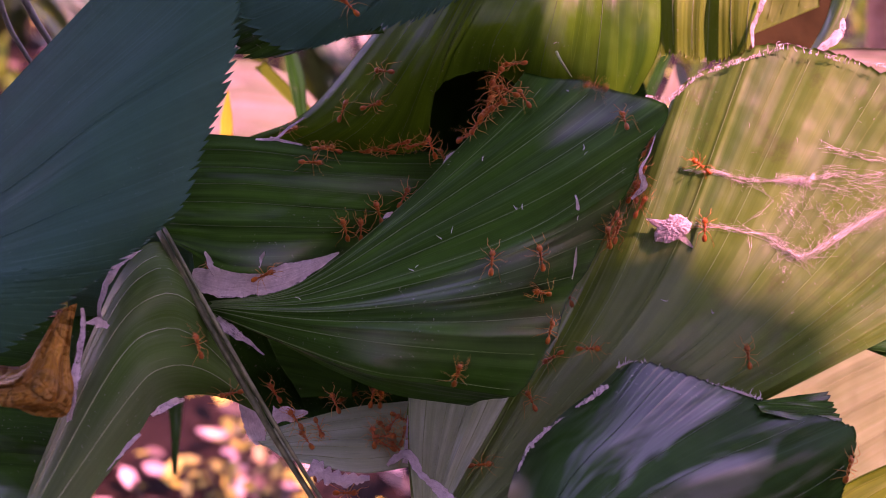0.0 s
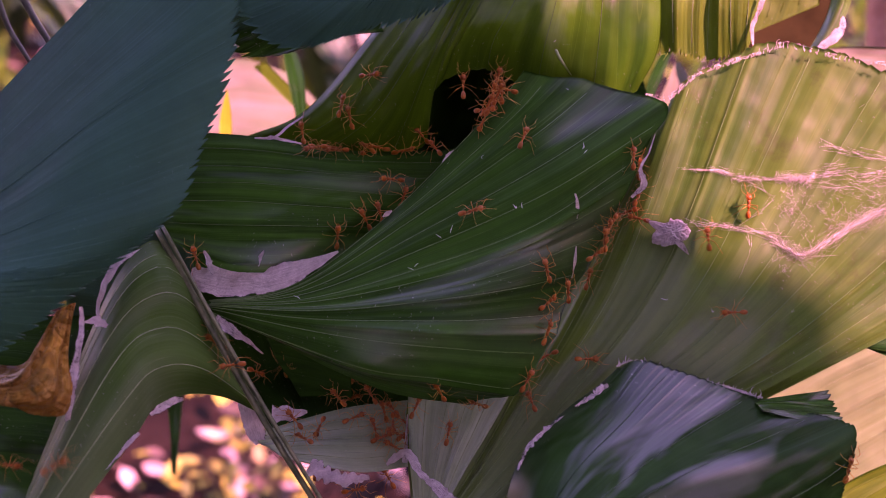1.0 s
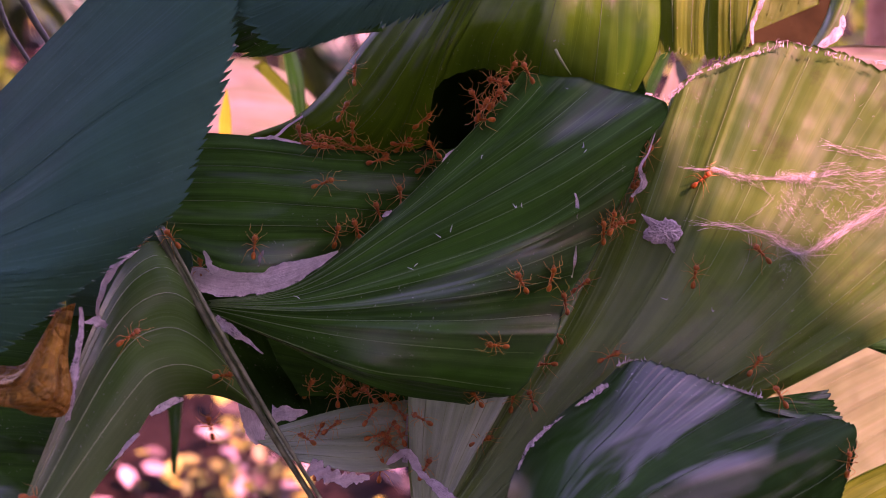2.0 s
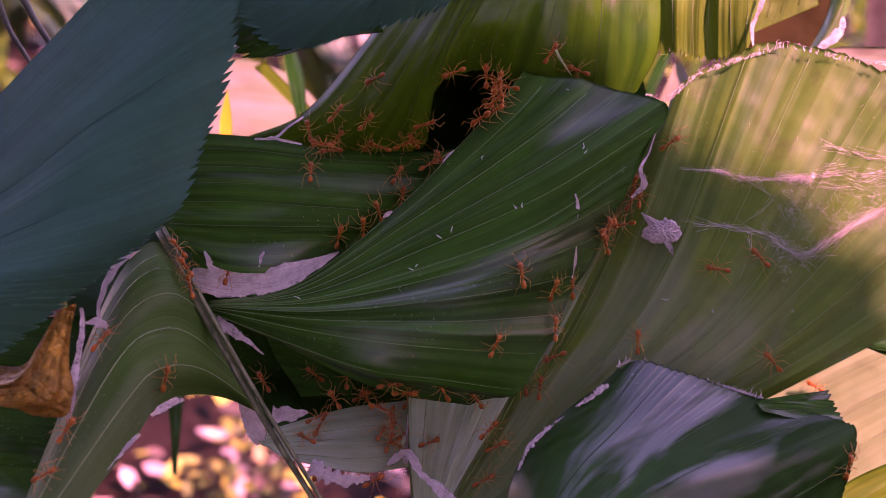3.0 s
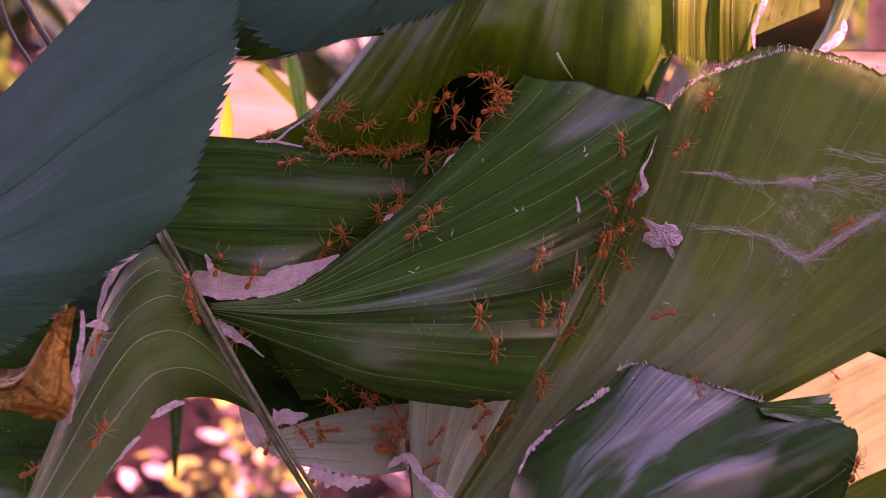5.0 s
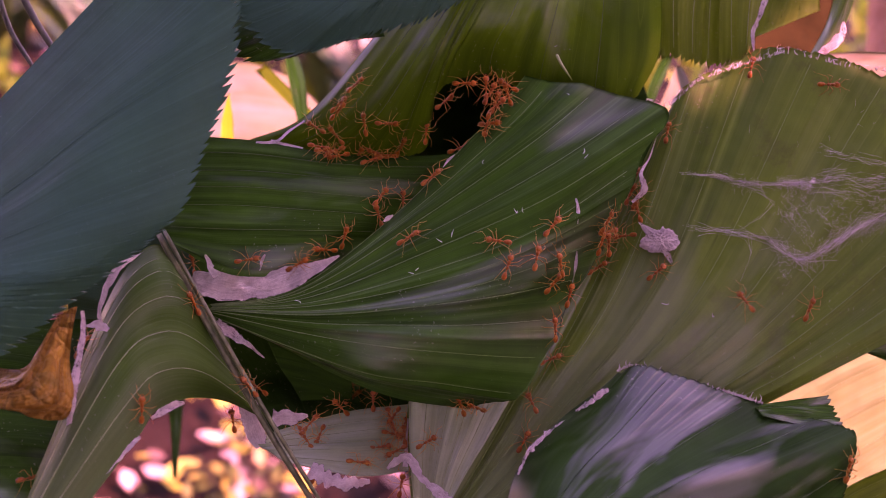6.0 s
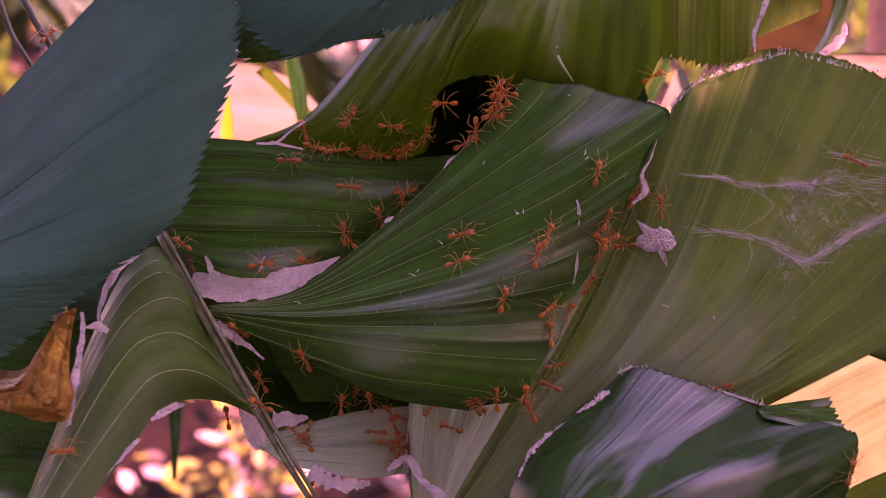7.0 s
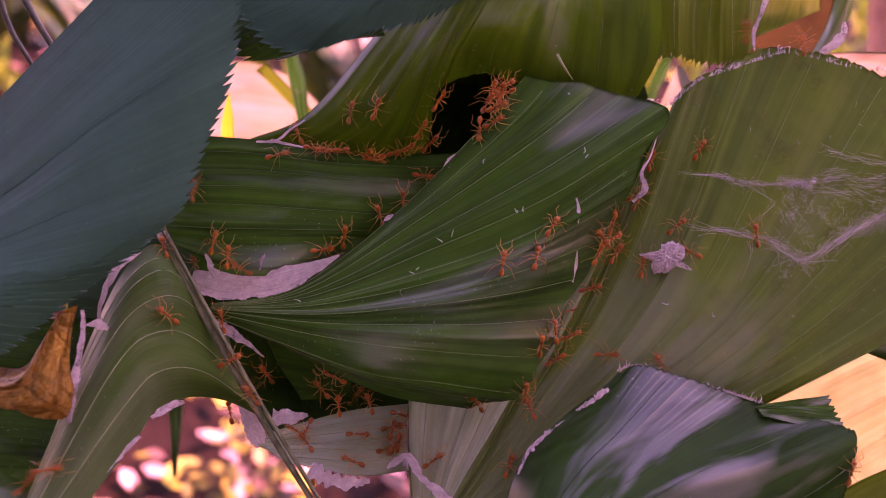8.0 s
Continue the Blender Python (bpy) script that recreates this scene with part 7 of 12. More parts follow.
    walk(ANTS[11], [(0, on_leaf(69.3, 11.5, 21.7, 140, 0, 7)), (0.17, on_leaf(64.6, 11.3, 18.2, 143, 6, 4)), (0.33, on_leaf(59.8, 10.6, 14.7, 146, 1, 5)), (0.5, on_leaf(55.2, 10.3, 11.2, 150, -22, 14)), (0.75, on_leaf(54.1, 10.3, 9.2, 155, -25, 15)), (1, on_leaf(53.1, 10.3, 7.3, 160, -25, 15)), (1.17, on_leaf(59.9, 10.1, 9.0, 120, 0, 4)), (1.33, on_leaf(66.6, 9.8, 10.6, 80, -22, 17)), (1.5, on_leaf(72.9, 8.3, 12.2, 40, -18, 16)), (1.88, on_leaf(70.2, 10.0, 16.0, 37, -21, 17)), (2.25, on_leaf(67.4, 11.4, 19.9, 35, -7, 10)), (2.62, on_leaf(64.2, 11.7, 23.7, 32, 2, 5)), (3, on_leaf(61.0, 11.8, 27.5, 30, -20, 12)), (3.17, on_leaf(74.7, 13.0, 33.1, 80, -7, 10)), (3.33, on_leaf(87.4, 11.0, 38.2, 130, -8, 11)), (3.5, on_leaf(101.4, 12.7, 43.9, 180, 2, 7)), (3.75, on_leaf(107.3, 13.3, 44.6, 155, -3, 11)), (4, on_leaf(112.9, 12.9, 45.2, 130, -4, 12)), (4.17, on_leaf(109.4, 7.8, 24.7, 100, -15, 19)), (4.33, on_leaf(107.3, 6.0, 5.0, 70, -4, 11)), (4.5, on_leaf(100.6, 3.7, -14.6, 40, 7, -2)), (4.88, on_leaf(103.9, 5.1, 0.1, 30, -16, 22)), (5.25, on_leaf(103.5, 6.6, 14.7, 20, 2, 5)), (5.62, on_leaf(103.6, 10.4, 29.7, 10, -5, 12)), (6, on_leaf(103.1, 13.0, 45.1, 0, 8, 3)), (6.17, on_leaf(88.1, 11.8, 42.5, 0, -8, 11)), (6.33, on_leaf(74.0, 14.2, 40.7, 0, -4, 8)), (6.5, on_leaf(56.9, 3.4, 36.5, 0, 13, 15)), (6.67, on_leaf(76.3, 12.7, 33.5, 48, -11, 15)), (6.83, on_leaf(92.9, 10.4, 28.7, 96, 1, 7)), (7, on_leaf(108.8, 7.7, 23.9, 145, -15, 19)), (7.17, on_leaf(100.3, 7.1, 15.2, 120, -8, 13)), (7.33, on_leaf(91.3, 6.4, 6.4, 95, -14, 18)), (7.5, on_leaf(82.9, 5.6, -2.1, 70, -5, 12)), (7.75, on_leaf(82.2, 6.4, 0.9, 82, -6, 12)), (8, on_leaf(81.9, 6.9, 4.0, 95, 4, 5))])
    walk(ANTS[12], [(0, on_leaf(57.2, 18.9, 27.5, 60, -31, 20)), (0.25, on_leaf(54.6, 14.5, 21.1, 65, -31, 17)), (0.5, on_leaf(52.7, 12.8, 15.1, 70, -45, 27)), (0.75, on_leaf(53.4, 13.9, 17.8, 82, -30, 16)), (1, on_leaf(54.2, 15.4, 20.6, 95, -32, 19)), (1.5, on_leaf(53.9, 17.4, 20.4, 90, -30, 20)), (2.25, on_leaf(52.4, 14.5, 16.2, 75, -30, 17)), (3, on_leaf(51.3, 12.8, 12.1, 60, -30, 16)), (3.5, on_leaf(51.6, 13.7, 13.6, 70, -50, 36)), (3.75, on_leaf(51.1, 11.9, 9.5, 95, -26, 15)), (4, on_leaf(50.8, 11.0, 5.6, 120, -21, 14)), (4.25, on_leaf(52.4, 10.0, 5.2, 145, -26, 16)), (4.5, on_leaf(51.3, 10.3, 4.4, 170, -27, 17)), (5.25, on_leaf(53.4, 10.2, 7.6, 140, -25, 15)), (6, on_leaf(52.7, 11.3, 10.2, 110, -25, 15)), (6.5, on_leaf(49.8, 15.6, 10.3, 80, -30, 19)), (6.75, on_leaf(47.7, 18.7, 9.5, 77, -44, 41)), (7, on_leaf(41.6, -1.5, 7.9, 75, -19, 16)), (7.25, on_leaf(48.5, 16.3, 9.4, 67, -28, 18)), (7.5, on_leaf(51.5, 11.8, 10.1, 60, -26, 15)), (7.75, on_leaf(56.2, 10.0, 8.2, 50, -1, 2)), (8, on_leaf(61.7, 9.7, 6.3, 40, -9, 11))])
    walk(ANTS[13], [(0, on_leaf(54.3, 12.8, 18.8, 80, -34, 19)), (0.25, on_leaf(52.4, 13.0, 14.7, 50, -51, 35)), (0.5, on_leaf(50.5, 13.3, 10.6, 20, -49, 34)), (1, on_leaf(49.9, 13.1, 9.0, 10, -30, 17)), (1.17, on_leaf(49.8, 12.5, 8.1, 66, -51, 37)), (1.33, on_leaf(49.7, 12.0, 7.1, 123, -42, 25)), (1.5, on_leaf(49.7, 11.7, 6.3, 180, -31, 18)), (3, on_leaf(49.5, 11.7, 5.9, 180, -31, 18)), (3.5, on_leaf(49.1, 11.5, 4.7, 180, -30, 18)), (3.75, on_leaf(46.1, 14.5, 2.1, 125, -48, 37)), (4, on_leaf(42.9, 16.3, -0.5, 70, -39, 36)), (4.25, on_leaf(45.6, 10.9, -3.2, 35, -28, 20)), (4.5, on_leaf(46.0, 9.7, -6.2, 0, -25, 19)), (5, on_leaf(48.8, 9.4, -2.5, -60, -27, 19)), (5.5, on_leaf(49.2, 10.3, 0.7, -120, -25, 17)), (6, on_leaf(49.3, 11.2, 4.1, -180, -24, 15)), (6.5, on_leaf(49.6, 10.7, 2.6, -180, -25, 16)), (7, on_leaf(49.0, 10.7, 1.8, -180, -21, 14)), (7.25, on_leaf(48.1, 12.3, 4.3, -180, -46, 35)), (7.5, on_leaf(47.6, 15.5, 6.9, -180, -49, 40)), (7.67, on_leaf(49.2, 15.1, 9.4, -240, -30, 19)), (7.83, on_leaf(50.9, 13.7, 11.9, -300, -51, 38)), (8, on_leaf(52.5, 12.6, 14.4, -360, -45, 27))])
    walk(ANTS[14], [(0, on_leaf(52.7, 12.5, 14.6, 100, -33, 19)), (0.17, on_leaf(47.3, 18.5, 8.8, 90, -44, 41)), (0.33, on_leaf(37.3, -3.2, 2.4, 80, -19, 16)), (0.5, on_leaf(30.8, -6.3, -3.2, 70, 5, -8)), (0.75, on_leaf(35.9, -3.6, 0.4, 72, 30, -20)), (1, on_leaf(41.1, -0.9, 4.1, 75, 33, -11)), (1.5, on_leaf(42.7, -0.3, 6.5, 75, 31, -8)), (3, on_leaf(41.0, -1.0, 4.5, 80, 33, -10)), (3.5, on_leaf(42.4, -0.4, 6.4, 75, 31, -8)), (4, on_leaf(42.0, -0.4, 4.6, 80, 32, -10)), (4.25, on_leaf(44.8, 16.2, 2.6, 80, 7, 14)), (4.5, on_leaf(39.1, -1.1, -0.0, 80, 32, -10)), (6, on_leaf(38.9, -2.0, 2.4, 80, 36, -19)), (6.25, on_leaf(43.8, 15.2, 0.0, 100, 11, 5)), (6.5, on_leaf(45.2, 11.5, -2.7, 120, -13, 30)), (6.75, on_leaf(42.4, 12.6, -5.9, 90, -38, 38)), (7, on_leaf(39.6, 13.3, -9.2, 60, -31, 28)), (7.25, on_leaf(40.9, 12.0, -9.3, 95, -41, 33)), (7.5, on_leaf(42.3, 10.5, -9.4, 130, -41, 32)), (7.75, on_leaf(47.0, 8.9, -6.8, 105, -27, 20)), (8, on_leaf(52.5, 8.6, -4.3, 80, -5, 8))])
    walk(ANTS[15], [(0, on_leaf(53.2, 11.1, 10.5, 60, -28, 16)), (0.17, on_leaf(51.2, 9.6, 1.9, 68, -23, 15)), (0.33, on_leaf(49.3, 8.4, -6.6, 76, 1, 4)), (0.5, on_leaf(47.5, 7.3, -15.0, 85, 1, 5)), (0.67, on_leaf(55.0, 7.5, -9.5, 88, -3, 8)), (0.83, on_leaf(62.5, 7.0, -4.0, 91, -12, 13)), (1, on_leaf(69.8, 6.3, 1.6, 95, -12, 13)), (1.17, on_leaf(72.2, 4.9, -9.7, 73, 3, 4)), (1.33, on_leaf(74.2, 2.1, -20.8, 51, 8, -4)), (1.5, on_leaf(76.9, 2.1, -31.9, 30, -8, 18)), (2.25, on_leaf(80.9, 1.7, -30.9, 77, -7, 15)), (3, on_leaf(84.9, 1.0, -30.0, 125, -9, 18)), (3.17, on_leaf(76.8, 1.4, -27.3, 83, -20, 34)), (3.33, on_leaf(68.6, 1.9, -24.5, 41, -15, 22)), (3.5, on_leaf(60.7, 3.7, -21.9, 0, -4, 8)), (3.67, on_leaf(52.4, 3.5, -25.1, 13, -6, 9)), (3.83, on_leaf(44.5, 4.8, -28.2, 26, -13, 17)), (4, on_leaf(36.3, 5.5, -31.5, 40, -1, 8)), (4.17, on_leaf(41.4, -9.0, -35.2, 51, -12, 33)), (4.33, on_leaf(47.2, -15.7, -39.6, 63, -3, 52)), (4.5, on_leaf(50.2, -19.4, -43.6, 75, 0, 48)), (4.88, on_leaf(59.5, -12.0, -37.3, 87, 6, 44)), (5.25, on_leaf(68.4, 2.2, -30.9, 100, -4, 19)), (5.62, on_leaf(73.3, 2.1, -22.2, 112, 16, -5)), (6, on_leaf(78.6, 3.2, -13.3, 125, -7, 13)), (6.17, on_leaf(83.9, 1.8, -29.1, 116, -7, 15)), (6.33, on_leaf(84.3, -12.3, -42.0, 108, -1, 40)), (6.5, on_leaf(85.9, -21.9, -54.6, 100, 20, 15)), (6.59, on_leaf(88.0, -21.1, -54.4, 156, 23, -5)), (6.68, on_leaf(90.2, -20.0, -54.3, 213, 27, -10)), (6.78, on_leaf(92.6, -18.6, -54.3, 270, 31, -15)), (6.85, on_leaf(89.5, -18.8, -59.6, 270, 31, -22)), (6.92, on_leaf(86.5, -18.4, -64.8, 270, 31, -28)), (7, on_leaf(84.3, -16.2, -70.8, 270, 29, -32)), (7.08, on_leaf(86.4, -18.4, -65.0, 326, 31, -29)), (7.15, on_leaf(89.3, -18.9, -59.7, 383, 31, -22)), (7.22, on_leaf(92.1, -18.8, -54.6, 440, 31, -16)), (7.36, on_leaf(94.2, -17.8, -53.1, 440, 32, -16)), (7.5, on_leaf(96.6, -16.6, -51.8, 440, 34, -16)), (8, on_leaf(95.6, -17.2, -52.1, 440, 33, -16))])
    walk(ANTS[16], [(0, on_leaf(42.1, -0.7, 6.7, 50, 33, -9)), (0.17, on_leaf(39.5, -1.2, 1.5, 63, 34, -18)), (0.33, on_leaf(37.0, -1.8, -3.6, 76, 34, -16)), (0.5, on_leaf(37.0, 15.2, -9.3, 90, 9, 8)), (0.75, on_leaf(36.1, -2.0, -5.2, 55, 34, -16)), (1, on_leaf(37.6, -1.8, -1.6, 20, 34, -10)), (1.17, on_leaf(47.0, 9.9, -4.3, 26, 9, 14)), (1.33, on_leaf(54.2, 8.2, -6.9, 33, -9, 12)), (1.5, on_leaf(61.1, 5.8, -9.4, 40, -18, 18)), (2.25, on_leaf(66.4, 5.0, -7.5, 105, 0, 6)), (3, on_leaf(72.0, 5.4, -5.8, 170, -1, 8)), (3.17, on_leaf(73.9, 6.0, -1.2, 116, 6, 3)), (3.33, on_leaf(75.6, 6.5, 3.4, 63, 7, 3)), (3.5, on_leaf(77.5, 7.0, 8.0, 10, 7, 3)), (3.67, on_leaf(74.7, 6.1, -0.8, 36, 4, 4)), (3.83, on_leaf(71.9, 4.9, -9.4, 63, 1, 6)), (4, on_leaf(69.1, 3.6, -18.1, 90, -11, 17)), (4.25, on_leaf(63.6, 3.8, -20.8, 45, 1, 2)), (4.5, on_leaf(54.8, 3.6, -23.3, 0, -2, 5)), (4.88, on_leaf(57.2, 4.0, -18.9, 10, -14, 16)), (5.25, on_leaf(57.1, 5.5, -14.6, 20, -19, 19)), (5.62, on_leaf(56.7, 6.9, -10.2, 30, -22, 20)), (6, on_leaf(56.2, 8.1, -5.7, 40, -10, 12)), (6.17, on_leaf(63.7, 4.3, -14.1, 55, 4, 2)), (6.33, on_leaf(71.1, 2.2, -22.0, 70, -15, 21)), (6.5, on_leaf(79.3, 2.2, -30.4, 85, -9, 18)), (6.75, on_leaf(74.9, 2.0, -31.9, 42, 2, 0)), (7, on_leaf(70.5, 1.5, -33.4, 0, 15, -22)), (7.17, on_leaf(70.0, 2.4, -28.8, 26, -1, 2)), (7.33, on_leaf(68.8, 2.0, -24.0, 53, -15, 22)), (7.5, on_leaf(68.5, 3.4, -19.3, 80, -6, 11)), (7.67, on_leaf(67.3, 4.5, -13.1, 103, -2, 8)), (7.83, on_leaf(66.3, 5.1, -6.8, 126, -4, 9)), (8, on_leaf(65.6, 7.1, -0.5, 150, -18, 16))])
    walk(ANTS[17], [(0, on_leaf(46.7, 13.0, 2.4, 75, -47, 34)), (0.17, on_leaf(42.4, 14.6, -3.0, 86, -40, 34)), (0.33, on_leaf(37.8, 15.2, -8.5, 98, -24, 26)), (0.5, on_leaf(31.0, -1.8, -13.0, 110, 0, 1)), (0.75, on_leaf(36.6, 14.2, -11.7, 97, -24, 26)), (1, on_leaf(39.9, 13.0, -9.3, 85, -31, 27)), (1.25, on_leaf(39.2, 12.9, -10.4, 47, -29, 26)), (1.5, on_leaf(38.4, 12.9, -11.4, 10, -29, 27)), (2.25, on_leaf(36.8, 14.4, -11.1, 50, -24, 26)), (3, on_leaf(32.8, -1.6, -10.2, 90, 0, 1)), (3.17, on_leaf(34.7, -2.7, -5.8, 86, 25, -23)), (3.33, on_leaf(36.7, -2.5, -1.6, 83, 36, -12)), (3.5, on_leaf(38.8, -2.1, 2.7, 80, 36, -19)), (3.67, on_leaf(34.8, -4.1, -0.9, 80, 37, -13)), (3.83, on_leaf(30.9, -6.4, -4.2, 80, 38, -20)), (4, on_leaf(27.1, -8.3, -7.7, 80, 36, -30)), (4.25, on_leaf(24.5, -10.7, -6.5, 75, 33, -14)), (4.5, on_leaf(19.8, -13.2, -5.5, 70, 17, 5)), (5.25, on_leaf(24.2, -11.7, 0.2, 60, 24, -12)), (6, on_leaf(26.3, -11.3, 5.8, 50, 1, 12)), (6.5, on_leaf(25.3, -11.7, 5.1, 65, 0, 27)), (7, on_leaf(24.6, -12.2, 4.1, 65, 12, 6)), (7.5, on_leaf(25.5, -11.7, 5.1, 60, 0, 27)), (8, on_leaf(26.2, -11.6, 5.3, 60, 2, 25))])
    walk(ANTS[18], [(0, on_leaf(69.3, 7.2, 4.3, 90, -20, 17)), (0.25, on_leaf(68.6, 6.3, 0.2, 140, -12, 13)), (0.5, on_leaf(68.1, 5.4, -3.8, 190, -4, 9)), (0.67, on_leaf(72.0, 6.0, 0.9, 155, 0, 6)), (0.83, on_leaf(76.1, 6.7, 5.7, 120, 7, 3)), (1, on_leaf(80.1, 7.6, 10.5, 85, 7, 3)), (1.25, on_leaf(82.1, 7.0, 4.9, 102, 5, 5)), (1.5, on_leaf(83.8, 5.8, -0.5, 120, -5, 11)), (3, on_leaf(83.1, 5.3, -3.2, 130, -5, 12)), (3.17, on_leaf(84.1, 7.1, 4.9, 103, -2, 10)), (3.33, on_leaf(84.8, 8.1, 13.0, 76, 0, 8)), (3.5, on_leaf(85.6, 9.1, 21.1, 50, 9, 3)), (3.67, on_leaf(78.4, 8.4, 18.3, 36, -10, 12)), (3.83, on_leaf(71.8, 9.5, 15.8, 23, -11, 12)), (4, on_leaf(65.0, 10.5, 13.1, 10, -9, 11)), (4.25, on_leaf(65.2, 11.4, 18.5, 15, -5, 9)), (4.5, on_leaf(62.0, 11.5, 22.8, 20, 3, 4)), (5.25, on_leaf(62.7, 11.7, 27.7, 50, 15, 0)), (6, on_leaf(60.4, 13.2, 31.7, 80, -9, 13)), (6.25, on_leaf(51.8, 0.5, 31.1, 40, 15, 4)), (6.5, on_leaf(46.0, -0.4, 31.8, 0, 5, 29)), (6.67, on_leaf(42.8, -3.5, 27.6, 25, 3, 33)), (6.83, on_leaf(39.9, -5.4, 23.5, 50, 22, 8)), (7, on_leaf(37.2, -6.7, 19.7, 75, 25, -2)), (7.25, on_leaf(35.4, -6.9, 15.0, 112, 29, -8)), (7.5, on_leaf(33.5, -8.3, 10.4, 150, 15, 16)), (7.75, on_leaf(37.3, -5.7, 8.9, 115, 38, -8)), (8, on_leaf(41.8, -1.1, 7.4, 80, 35, -19))])
    walk(ANTS[19], [(0, on_leaf(11.7, -14.2, -4.0, 85, 0, 14)), (0.25, on_leaf(10.0, -14.9, -6.4, 80, -4, 28)), (0.5, on_leaf(8.2, -15.9, -8.9, 75, -1, 28)), (0.67, on_leaf(5.3, -17.2, -17.1, 86, 12, 12)), (0.83, on_leaf(2.4, -17.0, -25.3, 98, 15, -12)), (1, on_leaf(-0.5, -9.4, -34.7, 110, 0, -33)), (1.25, on_leaf(4.1, -7.7, -35.5, 112, 0, -34)), (1.5, on_leaf(8.8, -5.4, -36.4, 115, 1, -34)), (3, on_leaf(8.7, -2.0, -37.7, 115, 1, -34)), (3.5, on_leaf(6.4, -6.7, -35.9, 115, 0, -34)), (4, on_leaf(7.8, -7.9, -35.4, 115, 0, -35)), (4.5, on_leaf(7.8, -9.2, -34.6, 115, 15, -42)), (4.88, on_leaf(10.9, -13.1, -26.8, 103, 26, -25)), (5.25, on_leaf(12.3, -15.2, -19.0, 92, 24, 0)), (5.62, on_leaf(13.7, -14.9, -11.5, 81, 20, -25)), (6, on_leaf(15.1, -14.0, -3.8, 70, 8, 0)), (6.25, on_leaf(18.8, -13.6, -6.5, 55, 18, 5)), (6.5, on_leaf(22.7, -11.0, -9.3, 40, 33, -19)), (6.75, on_leaf(18.0, -13.6, -10.1, 60, 24, -21)), (7, on_leaf(13.5, -15.2, -10.9, 80, 19, -16)), (7.25, on_leaf(18.4, -13.8, -8.6, 65, 22, -3)), (7.5, on_leaf(23.5, -11.5, -6.2, 50, 31, -9)), (7.75, on_leaf(27.6, -5.8, -10.3, 30, 37, -26)), (8, on_leaf(34.1, 13.5, -15.5, 10, 12, -1))])
    walk(ANTS[20], [(0, on_leaf(23.3, -11.9, -2.6, 100, 21, 2)), (0.25, on_leaf(21.6, -12.3, -7.9, 65, 30, -11)), (0.5, on_leaf(20.2, -10.6, -13.2, 30, 33, -25)), (0.75, on_leaf(22.5, -8.6, -13.4, 25, 37, -19)), (1, on_leaf(24.9, -6.6, -13.6, 20, 39, -11)), (1.25, on_leaf(21.8, -10.0, -11.9, 75, 35, -21)), (1.5, on_leaf(18.8, -13.1, -10.2, 130, 26, -23)), (3, on_leaf(18.6, -13.7, -6.9, 100, 18, 1)), (3.5, on_leaf(19.2, -13.4, -4.9, 100, 18, 0)), (4, on_leaf(19.9, -13.2, -4.5, 100, 18, -1)), (4.17, on_leaf(12.1, -14.0, -1.6, 73, 2, 0)), (4.33, on_leaf(4.4, -11.2, 1.3, 46, -7, 10)), (4.5, on_leaf(-5.0, -7.6, 4.0, 20, -20, 34)), (4.88, on_leaf(-3.4, -6.3, 7.8, 25, -14, 17)), (5.25, on_leaf(-3.1, -5.2, 11.2, 30, -13, 14)), (5.62, on_leaf(-3.0, -1.8, 14.8, 35, -23, 31)), (6, on_leaf(-2.9, 0.3, 18.4, 40, -17, 23)), (6.25, on_leaf(-2.2, -4.1, 13.5, 60, -20, 27)), (6.5, on_leaf(-1.5, -6.5, 8.7, 80, -17, 23)), (6.75, on_leaf(-5.9, -1.6, 12.2, 45, -22, 30)), (7, on_leaf(-10.8, 14.0, 16.4, 10, 2, 12)), (7.25, on_leaf(-15.1, 12.4, 15.3, 10, 16, 10)), (7.5, on_leaf(-19.4, 11.1, 14.2, 10, 14, 8)), (7.75, on_leaf(-15.6, 12.1, 13.6, 50, 17, 2)), (8, on_leaf(-11.5, 13.5, 13.1, 90, 19, -3))])
